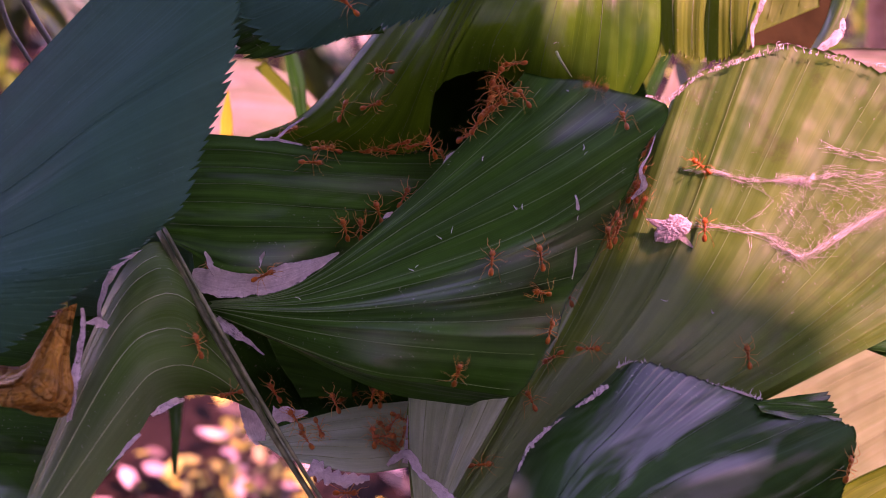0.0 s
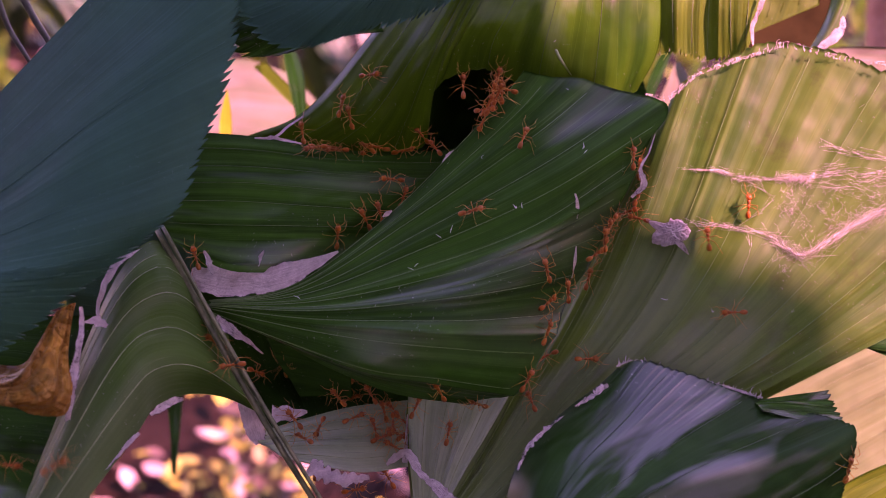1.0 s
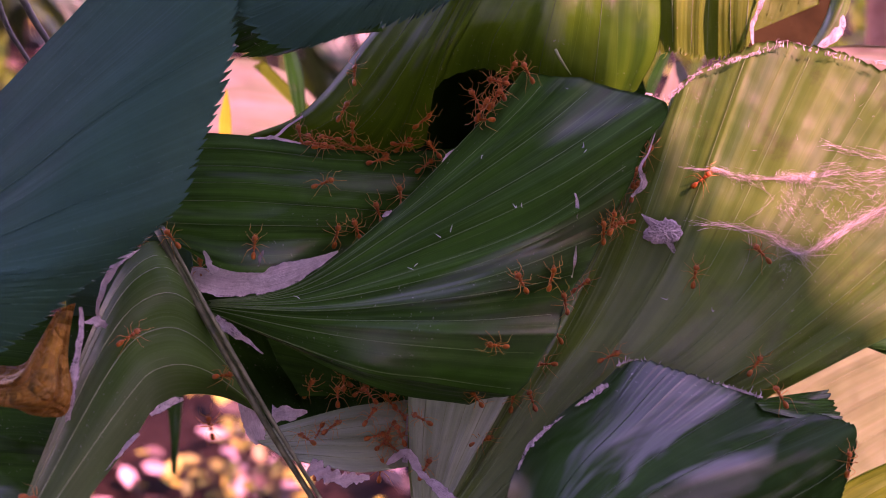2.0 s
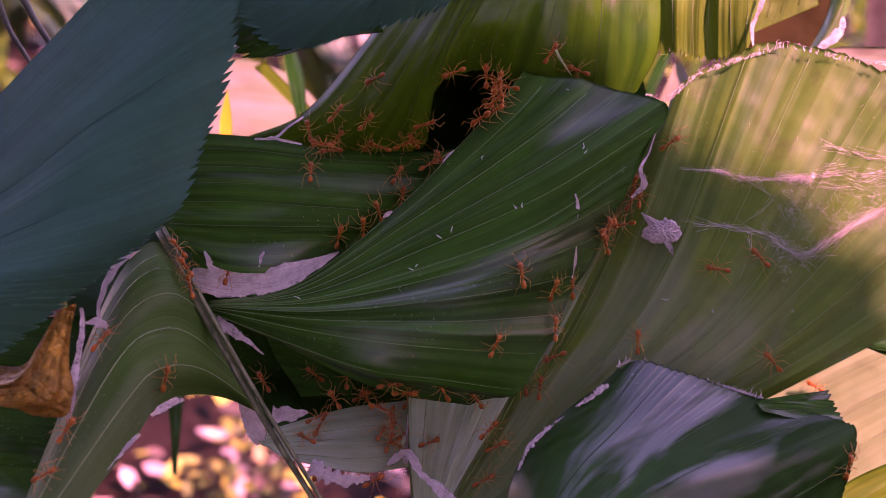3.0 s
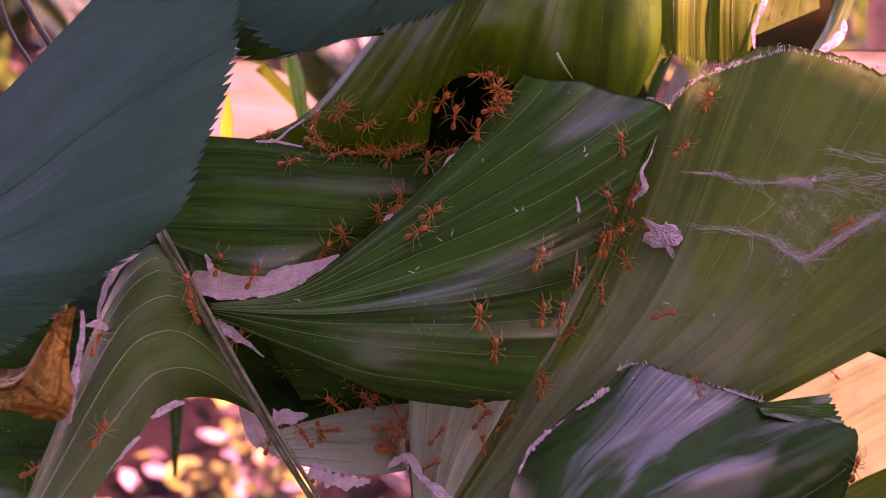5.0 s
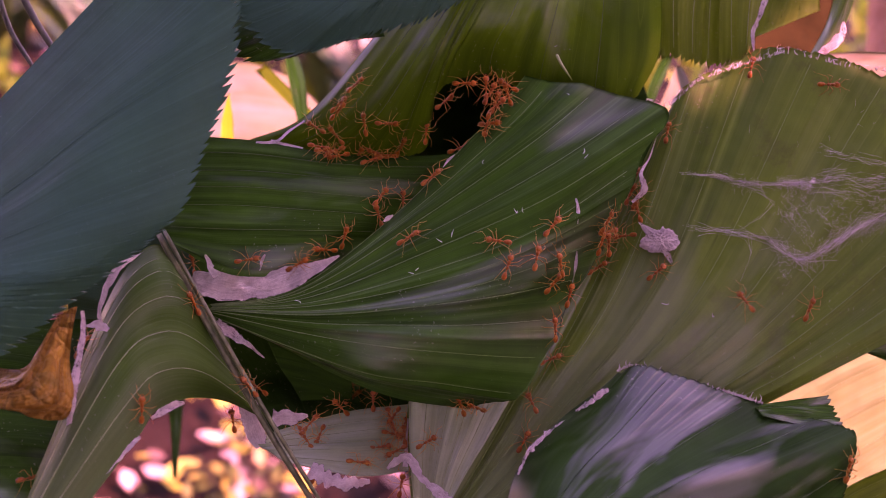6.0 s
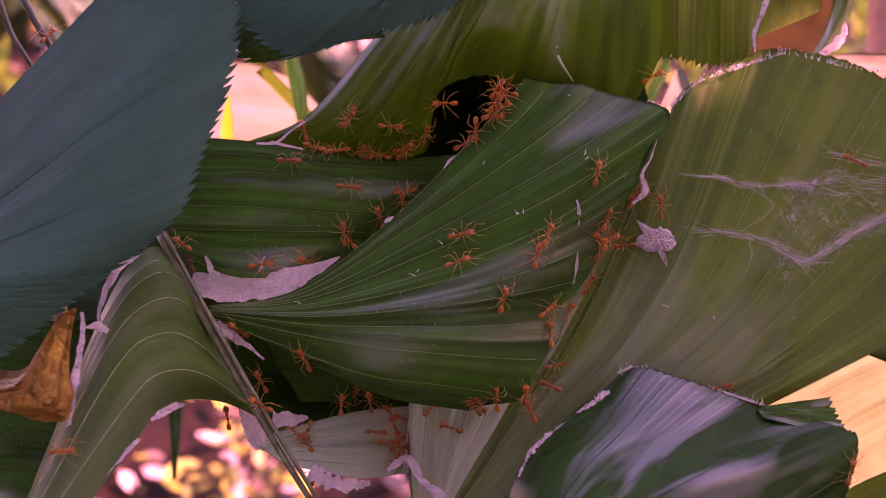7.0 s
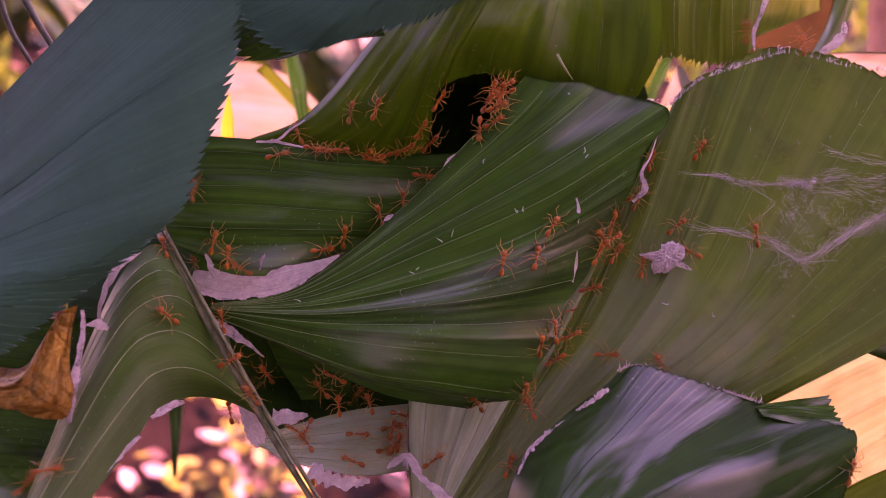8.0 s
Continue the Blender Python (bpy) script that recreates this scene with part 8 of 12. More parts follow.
    walk(ANTS[21], [(0, on_leaf(23.8, -9.6, -9.9, 150, 33, -41)), (0.25, on_leaf(26.7, -5.0, -14.3, 115, 39, -16)), (0.5, on_leaf(29.4, -2.7, -18.7, 80, 36, 4)), (0.75, on_leaf(30.1, -2.2, -14.9, 95, 36, -5)), (1, on_leaf(30.7, -3.0, -10.9, 110, 36, -21)), (1.5, on_leaf(31.1, -2.5, -11.2, 130, 35, -27)), (2.25, on_leaf(29.2, -2.8, -15.9, 105, 37, -7)), (3, on_leaf(27.2, -4.3, -20.7, 80, 37, 6)), (3.17, on_leaf(33.8, 13.3, -16.1, 53, 12, 25)), (3.33, on_leaf(38.4, 13.8, -10.1, 26, -12, 37)), (3.5, on_leaf(42.9, 13.6, -3.9, 0, -37, 33)), (3.75, on_leaf(38.7, 14.7, -8.4, 40, -31, 30)), (4, on_leaf(32.2, -1.3, -12.0, 80, -6, 5)), (4.25, on_leaf(36.4, 14.6, -11.2, 80, -23, 26)), (4.5, on_leaf(33.4, -1.6, -9.1, 80, 1, 1)), (5.25, on_leaf(32.0, -4.9, -6.0, 95, 26, -23)), (6, on_leaf(28.0, -8.9, -3.2, 110, 35, -10)), (6.25, on_leaf(28.8, -6.9, -7.3, 85, 37, -30)), (6.5, on_leaf(29.8, -3.2, -11.8, 60, 35, -29)), (6.75, on_leaf(27.1, -5.0, -12.8, 40, 37, -27)), (7, on_leaf(24.5, -6.9, -13.8, 20, 39, -11)), (7.25, on_leaf(28.4, -4.0, -12.5, 40, 37, -27)), (7.5, on_leaf(32.4, -1.6, -11.1, 60, 33, -26)), (7.75, on_leaf(37.0, 14.2, -11.2, 35, 8, -1)), (8, on_leaf(39.6, 12.6, -10.4, 10, -16, 23))])
    walk(ANTS[22], [(0, on_leaf(34.7, 14.1, -13.7, 110, -19, 24)), (0.17, on_leaf(35.7, 11.1, -18.0, 73, -37, 35)), (0.33, on_leaf(36.7, 7.9, -22.2, 36, -21, 22)), (0.5, on_leaf(37.9, 6.2, -26.5, 0, -5, 10)), (1, on_leaf(37.3, 5.8, -29.1, 0, 1, 5)), (1.5, on_leaf(39.8, 5.3, -30.7, 0, -5, 11)), (2.25, on_leaf(45.4, 4.7, -27.9, 45, -13, 17)), (3, on_leaf(50.9, 3.9, -25.1, 90, -15, 18)), (3.17, on_leaf(50.0, 6.6, -18.2, 86, -5, 9)), (3.33, on_leaf(48.7, 7.8, -11.1, 83, -6, 9)), (3.5, on_leaf(47.5, 9.7, -3.9, 80, -28, 20)), (3.75, on_leaf(43.8, 11.3, -5.5, 40, -48, 37)), (4, on_leaf(40.3, 13.9, -7.1, 0, -35, 31)), (4.25, on_leaf(41.9, 9.9, -11.2, 65, -28, 22)), (4.5, on_leaf(41.1, 8.7, -15.4, 130, -25, 22)), (5.25, on_leaf(42.9, 9.8, -10.1, 75, -23, 19)), (6, on_leaf(42.1, 13.6, -5.0, 20, -34, 28)), (6.5, on_leaf(38.0, -1.2, -3.3, 30, -9, 3)), (6.67, on_leaf(38.3, 15.2, -7.9, 40, -26, 27)), (6.83, on_leaf(35.9, 14.2, -12.5, 50, -23, 26)), (7, on_leaf(33.5, 13.1, -16.8, 60, -20, 25)), (7.25, on_leaf(33.7, 11.6, -19.2, 60, -33, 33)), (7.5, on_leaf(34.0, 10.3, -21.4, 60, -35, 34)), (8, on_leaf(34.5, 8.7, -23.0, 0, -39, 39))])
    walk(ANTS[23], [(0, on_leaf(25.6, -5.6, -21.1, 60, 38, 6)), (0.25, on_leaf(25.5, -4.5, -23.8, 70, 32, -18)), (0.5, on_leaf(25.4, -3.4, -26.5, 80, 31, -27)), (0.75, on_leaf(25.1, -4.6, -23.9, 70, 32, -30)), (1, on_leaf(24.9, -6.2, -21.3, 60, 38, -8)), (1.5, on_leaf(27.3, -4.2, -21.0, 80, 37, 6)), (2.25, on_leaf(29.6, 10.2, -25.8, 140, 12, 31)), (3, on_leaf(30.1, 8.1, -29.3, 200, -12, 31)), (3.25, on_leaf(29.9, 10.1, -25.7, 135, -29, 32)), (3.5, on_leaf(27.9, -3.8, -20.7, 70, -4, 7)), (4, on_leaf(26.6, -4.8, -21.0, 80, 20, 6)), (4.25, on_leaf(30.3, 9.9, -25.9, 50, -4, 24)), (4.5, on_leaf(29.6, 8.5, -29.0, 20, -29, 32)), (4.88, on_leaf(32.4, 9.3, -24.8, 33, -26, 28)), (5.25, on_leaf(33.0, 11.2, -20.7, 47, -24, 27)), (5.62, on_leaf(33.5, 13.3, -16.5, 61, -20, 25)), (6, on_leaf(31.7, -2.1, -11.2, 75, 4, 0)), (6.25, on_leaf(36.2, 13.4, -13.5, 52, -20, 25)), (6.5, on_leaf(38.4, 10.7, -15.0, 30, -34, 30)), (6.75, on_leaf(33.7, 12.1, -18.6, 62, -32, 33)), (7, on_leaf(26.9, -4.5, -20.6, 95, -7, 8)), (7.5, on_leaf(27.1, -4.4, -20.2, 95, 17, -3)), (8, on_leaf(27.1, -4.4, -20.4, 90, 38, 6))])
    walk(ANTS[24], [(0, on_leaf(30.1, 8.2, -29.1, 200, -28, 31)), (1, on_leaf(28.3, 9.2, -29.0, 200, -16, 23)), (1.5, on_leaf(30.2, 7.7, -29.5, 200, -38, 42)), (2.25, on_leaf(26.0, 8.1, -33.1, 150, -14, 22)), (3, on_leaf(21.8, 7.8, -36.7, 100, -9, 22)), (3.5, on_leaf(21.7, 7.8, -36.7, 90, -9, 22)), (3.75, on_leaf(21.1, -3.0, -34.6, 45, 15, -2)), (4, on_leaf(21.5, -3.1, -34.0, 0, 27, -20)), (4.25, on_leaf(22.8, 7.7, -36.3, 50, 2, 4)), (4.5, on_leaf(19.8, -3.6, -34.8, 100, 22, -20)), (4.88, on_leaf(24.4, 8.9, -32.9, 98, -2, 4)), (5.25, on_leaf(24.7, -3.3, -27.5, 97, 22, -20)), (5.62, on_leaf(25.9, -4.3, -23.6, 96, 32, -29)), (6, on_leaf(27.1, -4.4, -19.6, 95, 38, -4)), (6.25, on_leaf(27.5, -3.0, -23.7, 52, 32, -28)), (6.5, on_leaf(29.1, 8.7, -29.3, 10, 7, -3)), (6.67, on_leaf(29.0, 7.5, -31.2, 56, -17, 21)), (6.83, on_leaf(28.9, 6.3, -33.3, 103, -20, 25)), (7, on_leaf(28.8, 5.2, -35.2, 150, -25, 31)), (7.25, on_leaf(25.7, 6.8, -35.7, 130, -26, 32)), (7.5, on_leaf(22.5, 7.9, -36.1, 110, -11, 22)), (7.75, on_leaf(22.3, -4.4, -28.8, 105, 13, -2)), (8, on_leaf(23.3, -6.5, -23.1, 100, 33, -27))])
    walk(ANTS[25], [(0, on_leaf(37.8, 6.2, -26.3, 0, -5, 10)), (0.17, on_leaf(36.5, 5.6, -30.7, 10, 1, 6)), (0.33, on_leaf(35.2, 4.8, -35.1, 20, -2, 11)), (0.5, on_leaf(33.8, 3.4, -39.4, 30, -12, 22)), (0.67, on_leaf(29.8, 4.5, -38.0, 40, 2, 7)), (0.83, on_leaf(25.9, 5.9, -36.6, 50, -20, 26)), (1, on_leaf(20.9, -3.6, -33.7, 60, 4, 1)), (1.5, on_leaf(21.0, -3.0, -34.7, 100, 23, -23)), (1.88, on_leaf(19.4, 7.2, -39.2, 86, -1, 1)), (2.25, on_leaf(16.9, 7.0, -42.2, 72, -26, 26)), (2.62, on_leaf(14.5, 6.5, -45.3, 58, -36, 44)), (3, on_leaf(11.8, 2.9, -47.7, 45, -11, 19)), (3.25, on_leaf(10.9, 6.2, -44.1, 82, 0, 26)), (3.5, on_leaf(9.5, 0.6, -38.9, 120, 0, 1)), (4, on_leaf(9.5, -0.5, -38.4, 120, 2, -23)), (4.5, on_leaf(10.2, 0.6, -38.9, 120, 0, -34)), (5.25, on_leaf(10.6, 0.6, -38.9, 120, 0, -34)), (6, on_leaf(8.8, -0.8, -38.3, 120, 2, -59)), (6.5, on_leaf(9.3, -2.3, -37.6, 100, -1, -35)), (7, on_leaf(9.2, -4.0, -37.0, 115, 0, -34)), (7.25, on_leaf(7.9, 5.5, -43.8, 127, 25, -9)), (7.5, on_leaf(6.1, 3.8, -48.7, 140, 11, 15)), (7.75, on_leaf(1.9, 4.3, -51.9, 85, -13, 31)), (8, on_leaf(-2.1, 3.8, -55.0, 30, -30, 30))])
    walk(ANTS[26], [(0, on_leaf(78.3, 1.7, -27.9, 100, 6, -5)), (0.25, on_leaf(76.4, 2.0, -26.5, 60, -9, 16)), (0.5, on_leaf(74.7, 2.7, -25.3, 20, -3, 8)), (0.67, on_leaf(74.9, 2.5, -22.5, 73, 5, -1)), (0.83, on_leaf(75.2, 2.1, -19.8, 126, 8, -4)), (1, on_leaf(75.6, 2.7, -17.0, 180, -7, 13)), (1.17, on_leaf(78.1, 2.1, -25.2, 146, -9, 16)), (1.33, on_leaf(80.4, 0.9, -33.4, 113, 8, -8)), (1.5, on_leaf(79.0, -11.1, -39.4, 80, 6, 16)), (1.88, on_leaf(82.2, -10.1, -38.1, 97, 1, 41)), (2.25, on_leaf(85.8, -8.3, -37.0, 115, 2, 19)), (2.62, on_leaf(113.7, 57.6, -45.4, 132, -17, 13)), (3, on_leaf(117.3, 57.3, -43.5, 150, 7, -11)), (3.17, on_leaf(92.7, 1.5, -27.1, 130, 7, -7)), (3.33, on_leaf(90.2, 2.5, -18.8, 110, 6, -2)), (3.5, on_leaf(87.8, 3.8, -10.5, 90, 8, -1)), (3.67, on_leaf(83.8, 3.3, -12.9, 60, 9, -2)), (3.83, on_leaf(79.9, 2.6, -15.1, 30, 8, -2)), (4, on_leaf(76.1, 2.5, -17.6, 0, -15, 21)), (4.17, on_leaf(85.1, 2.4, -24.3, 53, 9, -3)), (4.33, on_leaf(94.0, 2.4, -31.0, 106, -2, 7)), (4.5, on_leaf(95.1, -6.2, -36.0, 160, 7, 28)), (4.88, on_leaf(122.6, 56.8, -38.9, 137, -17, 25)), (5.25, on_leaf(98.4, 2.5, -26.2, 115, 7, 0)), (5.62, on_leaf(96.2, 2.6, -20.5, 92, -4, 12)), (6, on_leaf(93.8, 2.7, -14.7, 70, 14, -11)), (6.17, on_leaf(96.4, 3.3, -18.3, 46, 1, 4)), (6.33, on_leaf(97.9, 1.9, -21.4, 23, -10, 22)), (6.5, on_leaf(100.5, 2.6, -25.0, 0, 9, -2)), (6.67, on_leaf(124.3, 57.7, -43.3, 26, 1, -13)), (6.83, on_leaf(95.8, -13.9, -42.7, 53, 2, 11)), (7, on_leaf(95.1, -17.7, -51.5, 80, 27, -13)), (7.17, on_leaf(83.1, -17.2, -45.2, 53, 2, 11)), (7.33, on_leaf(72.3, -11.2, -39.8, 26, 7, 36)), (7.5, on_leaf(60.6, -8.4, -33.6, 0, 8, 42)), (7.67, on_leaf(53.9, -6.9, -31.1, 0, 0, 44)), (7.83, on_leaf(49.1, 3.2, -29.5, 0, -2, 19)), (8, on_leaf(42.3, 5.8, -26.9, 0, -3, 8))])
    walk(ANTS[27], [(0, on_leaf(23.8, 4.7, -40.5, 120, -23, 30)), (1.5, on_leaf(23.9, 4.4, -40.9, 120, -26, 33)), (3.25, on_leaf(26.8, 6.1, -35.3, 75, -20, 26)), (3.5, on_leaf(29.9, 7.7, -29.9, 30, -38, 42)), (3.67, on_leaf(29.9, 7.9, -29.7, 86, -39, 43)), (3.83, on_leaf(30.0, 8.2, -29.2, 143, -28, 31)), (4, on_leaf(30.0, 8.3, -28.9, 200, -28, 31)), (4.25, on_leaf(28.2, 5.8, -34.7, 155, -23, 28)), (4.5, on_leaf(24.1, 4.8, -40.1, 110, -18, 26)), (5.25, on_leaf(27.5, 6.1, -34.7, 65, -20, 25)), (6, on_leaf(28.6, 9.1, -29.0, 20, -17, 23)), (6.25, on_leaf(23.2, -3.2, -30.6, 60, 7, -1)), (6.5, on_leaf(19.1, -4.7, -33.6, 100, 27, -24)), (7, on_leaf(19.9, -3.4, -35.0, 100, 22, -34)), (7.25, on_leaf(14.6, -5.3, -35.9, 105, 19, -37)), (7.5, on_leaf(9.5, -3.1, -37.4, 110, -1, -35)), (7.75, on_leaf(14.5, -5.4, -35.7, 105, 19, -38)), (8, on_leaf(20.1, -3.4, -34.8, 100, 22, -34))])
    walk(ANTS[28], [(0, on_leaf(2.9, -14.8, -29.8, 80, 13, -27)), (0.17, on_leaf(7.8, -13.1, -29.6, 68, 21, -29)), (0.33, on_leaf(12.7, -10.6, -29.5, 56, 27, -30)), (0.5, on_leaf(17.9, -7.3, -29.5, 45, 31, -26)), (0.75, on_leaf(13.5, -7.8, -33.4, 82, 20, -39)), (1, on_leaf(9.3, -0.5, -38.5, 120, 2, -61)), (1.17, on_leaf(10.5, -10.1, -32.4, 146, 19, -39)), (1.33, on_leaf(11.9, -12.0, -27.6, 173, 27, -25)), (1.5, on_leaf(13.3, -13.8, -22.9, 200, 26, -30)), (2.25, on_leaf(12.5, -14.2, -23.0, 135, 27, -24)), (3, on_leaf(11.7, -14.5, -23.2, 70, 25, -24)), (3.25, on_leaf(11.5, -15.5, -19.0, 40, 23, 0)), (3.5, on_leaf(11.4, -15.0, -15.0, 10, 20, 3)), (3.67, on_leaf(15.4, -13.3, -17.6, 16, 29, 9)), (3.83, on_leaf(19.6, -10.4, -20.1, 23, 37, -5)), (4, on_leaf(24.1, -6.0, -23.0, 30, 33, -30)), (4.5, on_leaf(21.5, -8.0, -22.9, 95, 32, -32)), (4.88, on_leaf(23.4, -7.4, -17.7, 90, 39, -7)), (5.25, on_leaf(23.1, -8.7, -12.4, 85, 36, -30)), (5.62, on_leaf(22.5, -11.9, -7.1, 80, 30, -11)), (6, on_leaf(22.1, -12.3, -1.8, 75, 16, 6)), (6.5, on_leaf(21.8, -12.4, -1.1, 70, 18, -6)), (7, on_leaf(21.9, -12.4, -0.7, 75, 18, -7)), (7.17, on_leaf(25.9, -10.6, -2.4, 80, 32, -13)), (7.33, on_leaf(29.9, -7.3, -4.3, 85, 37, -15)), (7.5, on_leaf(34.3, -2.9, -6.1, 90, 35, -27)), (7.75, on_leaf(41.7, 14.8, -3.9, 75, 10, -2)), (8, on_leaf(46.2, 11.2, -1.3, 60, -14, 22))])
    walk(ANTS[29], [(0, on_leaf(9.6, 1.0, -56.2, 0, -16, 34)), (0.17, on_leaf(10.5, 0.7, -56.3, 56, -22, 39)), (0.33, on_leaf(11.4, 0.0, -56.3, 113, -22, 41)), (0.5, on_leaf(12.3, -0.7, -56.3, 170, -21, 40)), (0.67, on_leaf(8.6, 3.2, -54.3, 136, -21, 35)), (0.83, on_leaf(4.6, 2.6, -51.4, 103, 3, 11)), (1, on_leaf(0.7, 5.2, -48.9, 70, 25, 13)), (1.25, on_leaf(3.8, 4.4, -49.6, 45, 0, 38)), (1.5, on_leaf(6.9, 3.4, -50.2, 20, -7, 27)), (2.25, on_leaf(10.5, 4.4, -51.4, 20, -21, 34)), (3, on_leaf(14.0, 2.3, -52.0, 20, -22, 36)), (3.17, on_leaf(17.2, 3.2, -48.1, 53, -33, 43)), (3.33, on_leaf(20.4, 4.1, -44.2, 86, -19, 29)), (3.5, on_leaf(23.7, 4.9, -40.2, 120, -19, 27)), (4.25, on_leaf(19.6, 4.6, -44.3, 70, -23, 33)), (4.5, on_leaf(13.2, 5.4, -47.7, 20, -37, 46)), (5.25, on_leaf(19.6, 4.7, -44.1, 70, -23, 33)), (6, on_leaf(23.8, 5.0, -40.1, 120, -19, 27)), (7, on_leaf(23.5, 4.0, -41.9, 120, -25, 33)), (7.5, on_leaf(23.7, 4.2, -41.4, 120, -25, 33)), (8, on_leaf(23.6, 4.0, -41.8, 120, -25, 33))])
    walk(ANTS[30], [(0, on_leaf(-42.5, 22.1, 32.1, 10, -28, 27)), (0.17, on_leaf(-43.4, 23.1, 33.2, 56, -25, 12)), (0.33, on_leaf(-44.1, 24.0, 34.3, 103, -26, 32)), (0.5, on_leaf(-42.1, 8.0, 33.1, 150, -1, 7)), (0.75, on_leaf(-41.4, 22.1, 33.3, 125, -26, 24)), (1, on_leaf(-38.1, 20.3, 31.5, 100, -17, 0)), (1.5, on_leaf(-39.6, 20.9, 31.4, 90, -15, -25)), (3, on_leaf(-36.4, 19.2, 32.8, 90, -13, -29)), (3.5, on_leaf(-36.5, 19.0, 33.5, 90, -29, -4)), (4, on_leaf(-38.3, 19.9, 32.8, 150, -28, 11)), (4.17, on_leaf(-41.0, 16.1, 28.6, 110, -3, 36)), (4.33, on_leaf(-43.9, 13.0, 24.6, 70, 2, 25)), (4.5, on_leaf(-47.7, 10.4, 20.4, 30, 0, 33)), (4.88, on_leaf(-43.2, 11.7, 22.3, 23, 2, 35)), (5.25, on_leaf(-39.6, 12.7, 23.7, 17, 3, 32)), (5.62, on_leaf(-35.9, 13.8, 25.0, 11, 5, 35)), (6, on_leaf(-32.4, 15.8, 26.5, 5, 7, 42)), (6.17, on_leaf(-32.2, 16.2, 26.8, 63, 7, 46)), (6.33, on_leaf(-32.0, 16.7, 27.4, 121, 8, 41)), (6.5, on_leaf(-32.4, 21.9, 28.2, 180, -15, 16)), (6.67, on_leaf(-35.2, 15.3, 26.5, 120, 7, 41)), (6.83, on_leaf(-38.6, 13.7, 25.3, 60, 4, 33)), (7, on_leaf(-42.0, 12.9, 24.2, 0, 3, 31)), (7.25, on_leaf(-47.3, 12.1, 23.1, 40, 0, 27)), (7.5, on_leaf(-52.6, 11.4, 22.1, 80, 0, 29)), (7.67, on_leaf(-54.8, 7.6, 15.0, 80, 0, 22)), (7.83, on_leaf(-57.0, 4.7, 8.1, 80, -1, 23)), (8, on_leaf(-59.3, 2.7, 1.5, 80, -2, 15))])
    walk(ANTS[31], [(0, on_leaf(-33.0, 22.0, 28.3, 180, -15, -33)), (0.5, on_leaf(-33.1, 16.6, 27.5, 200, 8, -8)), (1, on_leaf(-34.4, 15.8, 26.8, 190, 7, 16)), (1.5, on_leaf(-36.5, 15.6, 27.1, 180, 7, 39)), (2.25, on_leaf(-33.1, 21.4, 29.3, 112, -11, 14)), (3, on_leaf(-28.6, 18.9, 30.4, 45, -17, -10)), (3.25, on_leaf(-30.4, 17.7, 32.2, 37, -14, -33)), (3.5, on_leaf(-32.4, 17.3, 34.0, 30, -21, -10)), (4, on_leaf(-30.8, 16.3, 36.6, 10, -33, 14)), (4.25, on_leaf(-33.3, 17.5, 35.2, 55, -31, 16)), (4.5, on_leaf(-37.1, 19.3, 33.4, 100, -29, 16)), (5.25, on_leaf(-31.7, 17.0, 36.8, 65, -33, 17)), (6, on_leaf(-27.7, 14.9, 39.5, 30, -34, 13)), (6.25, on_leaf(-26.9, 14.8, 36.1, 15, -15, -11)), (6.5, on_leaf(-26.3, 16.2, 32.8, 0, -3, -36)), (6.75, on_leaf(-26.3, 15.1, 34.6, 20, -21, -15)), (7, on_leaf(-26.2, 14.5, 36.3, 40, -16, -15)), (7.17, on_leaf(-26.9, 15.8, 33.5, 86, -18, -23)), (7.33, on_leaf(-27.9, 18.5, 30.7, 133, -17, -34)), (7.5, on_leaf(-28.8, 21.1, 27.9, 180, -9, -42)), (7.67, on_leaf(-29.0, 21.1, 28.1, 120, -9, -42)), (7.83, on_leaf(-29.1, 21.0, 28.2, 60, -9, -43)), (8, on_leaf(-29.2, 20.8, 28.4, 0, -9, -43))])
    walk(ANTS[32], [(0, on_leaf(-35.9, 12.3, 22.5, 0, 3, 29)), (0.25, on_leaf(-32.6, 12.8, 22.8, 50, 4, 35)), (0.5, on_leaf(-29.3, 13.3, 23.1, 100, 5, 31)), (0.75, on_leaf(-28.4, 14.8, 25.0, 55, 6, 47)), (1, on_leaf(-28.0, 21.5, 27.4, 10, -9, 22)), (1.25, on_leaf(-29.7, 16.3, 26.5, 10, 7, 47)), (1.5, on_leaf(-31.8, 15.6, 26.1, 10, 7, 43)), (3, on_leaf(-33.0, 16.2, 27.0, 0, 7, 45)), (3.17, on_leaf(-32.7, 16.4, 27.2, -60, 8, 44)), (3.33, on_leaf(-32.5, 16.6, 27.3, -120, 8, 42)), (3.5, on_leaf(-33.0, 22.2, 28.0, -180, -15, 17)), (4, on_leaf(-33.9, 16.3, 27.3, -180, 8, 42)), (4.5, on_leaf(-36.5, 20.8, 30.5, -230, -5, 17)), (5.25, on_leaf(-31.9, 18.5, 31.7, -235, -16, -7)), (6, on_leaf(-28.7, 17.0, 32.4, -240, -14, -32)), (6.25, on_leaf(-32.3, 17.8, 32.6, -295, -11, -34)), (6.5, on_leaf(-36.0, 19.0, 32.8, -350, -18, -18)), (6.75, on_leaf(-36.8, 19.2, 33.2, -300, -14, -24)), (7, on_leaf(-37.7, 19.7, 33.4, -250, -28, 0)), (7.5, on_leaf(-39.7, 20.9, 31.5, -190, -15, -24)), (8, on_leaf(-39.4, 20.4, 32.2, -240, -28, 0))])
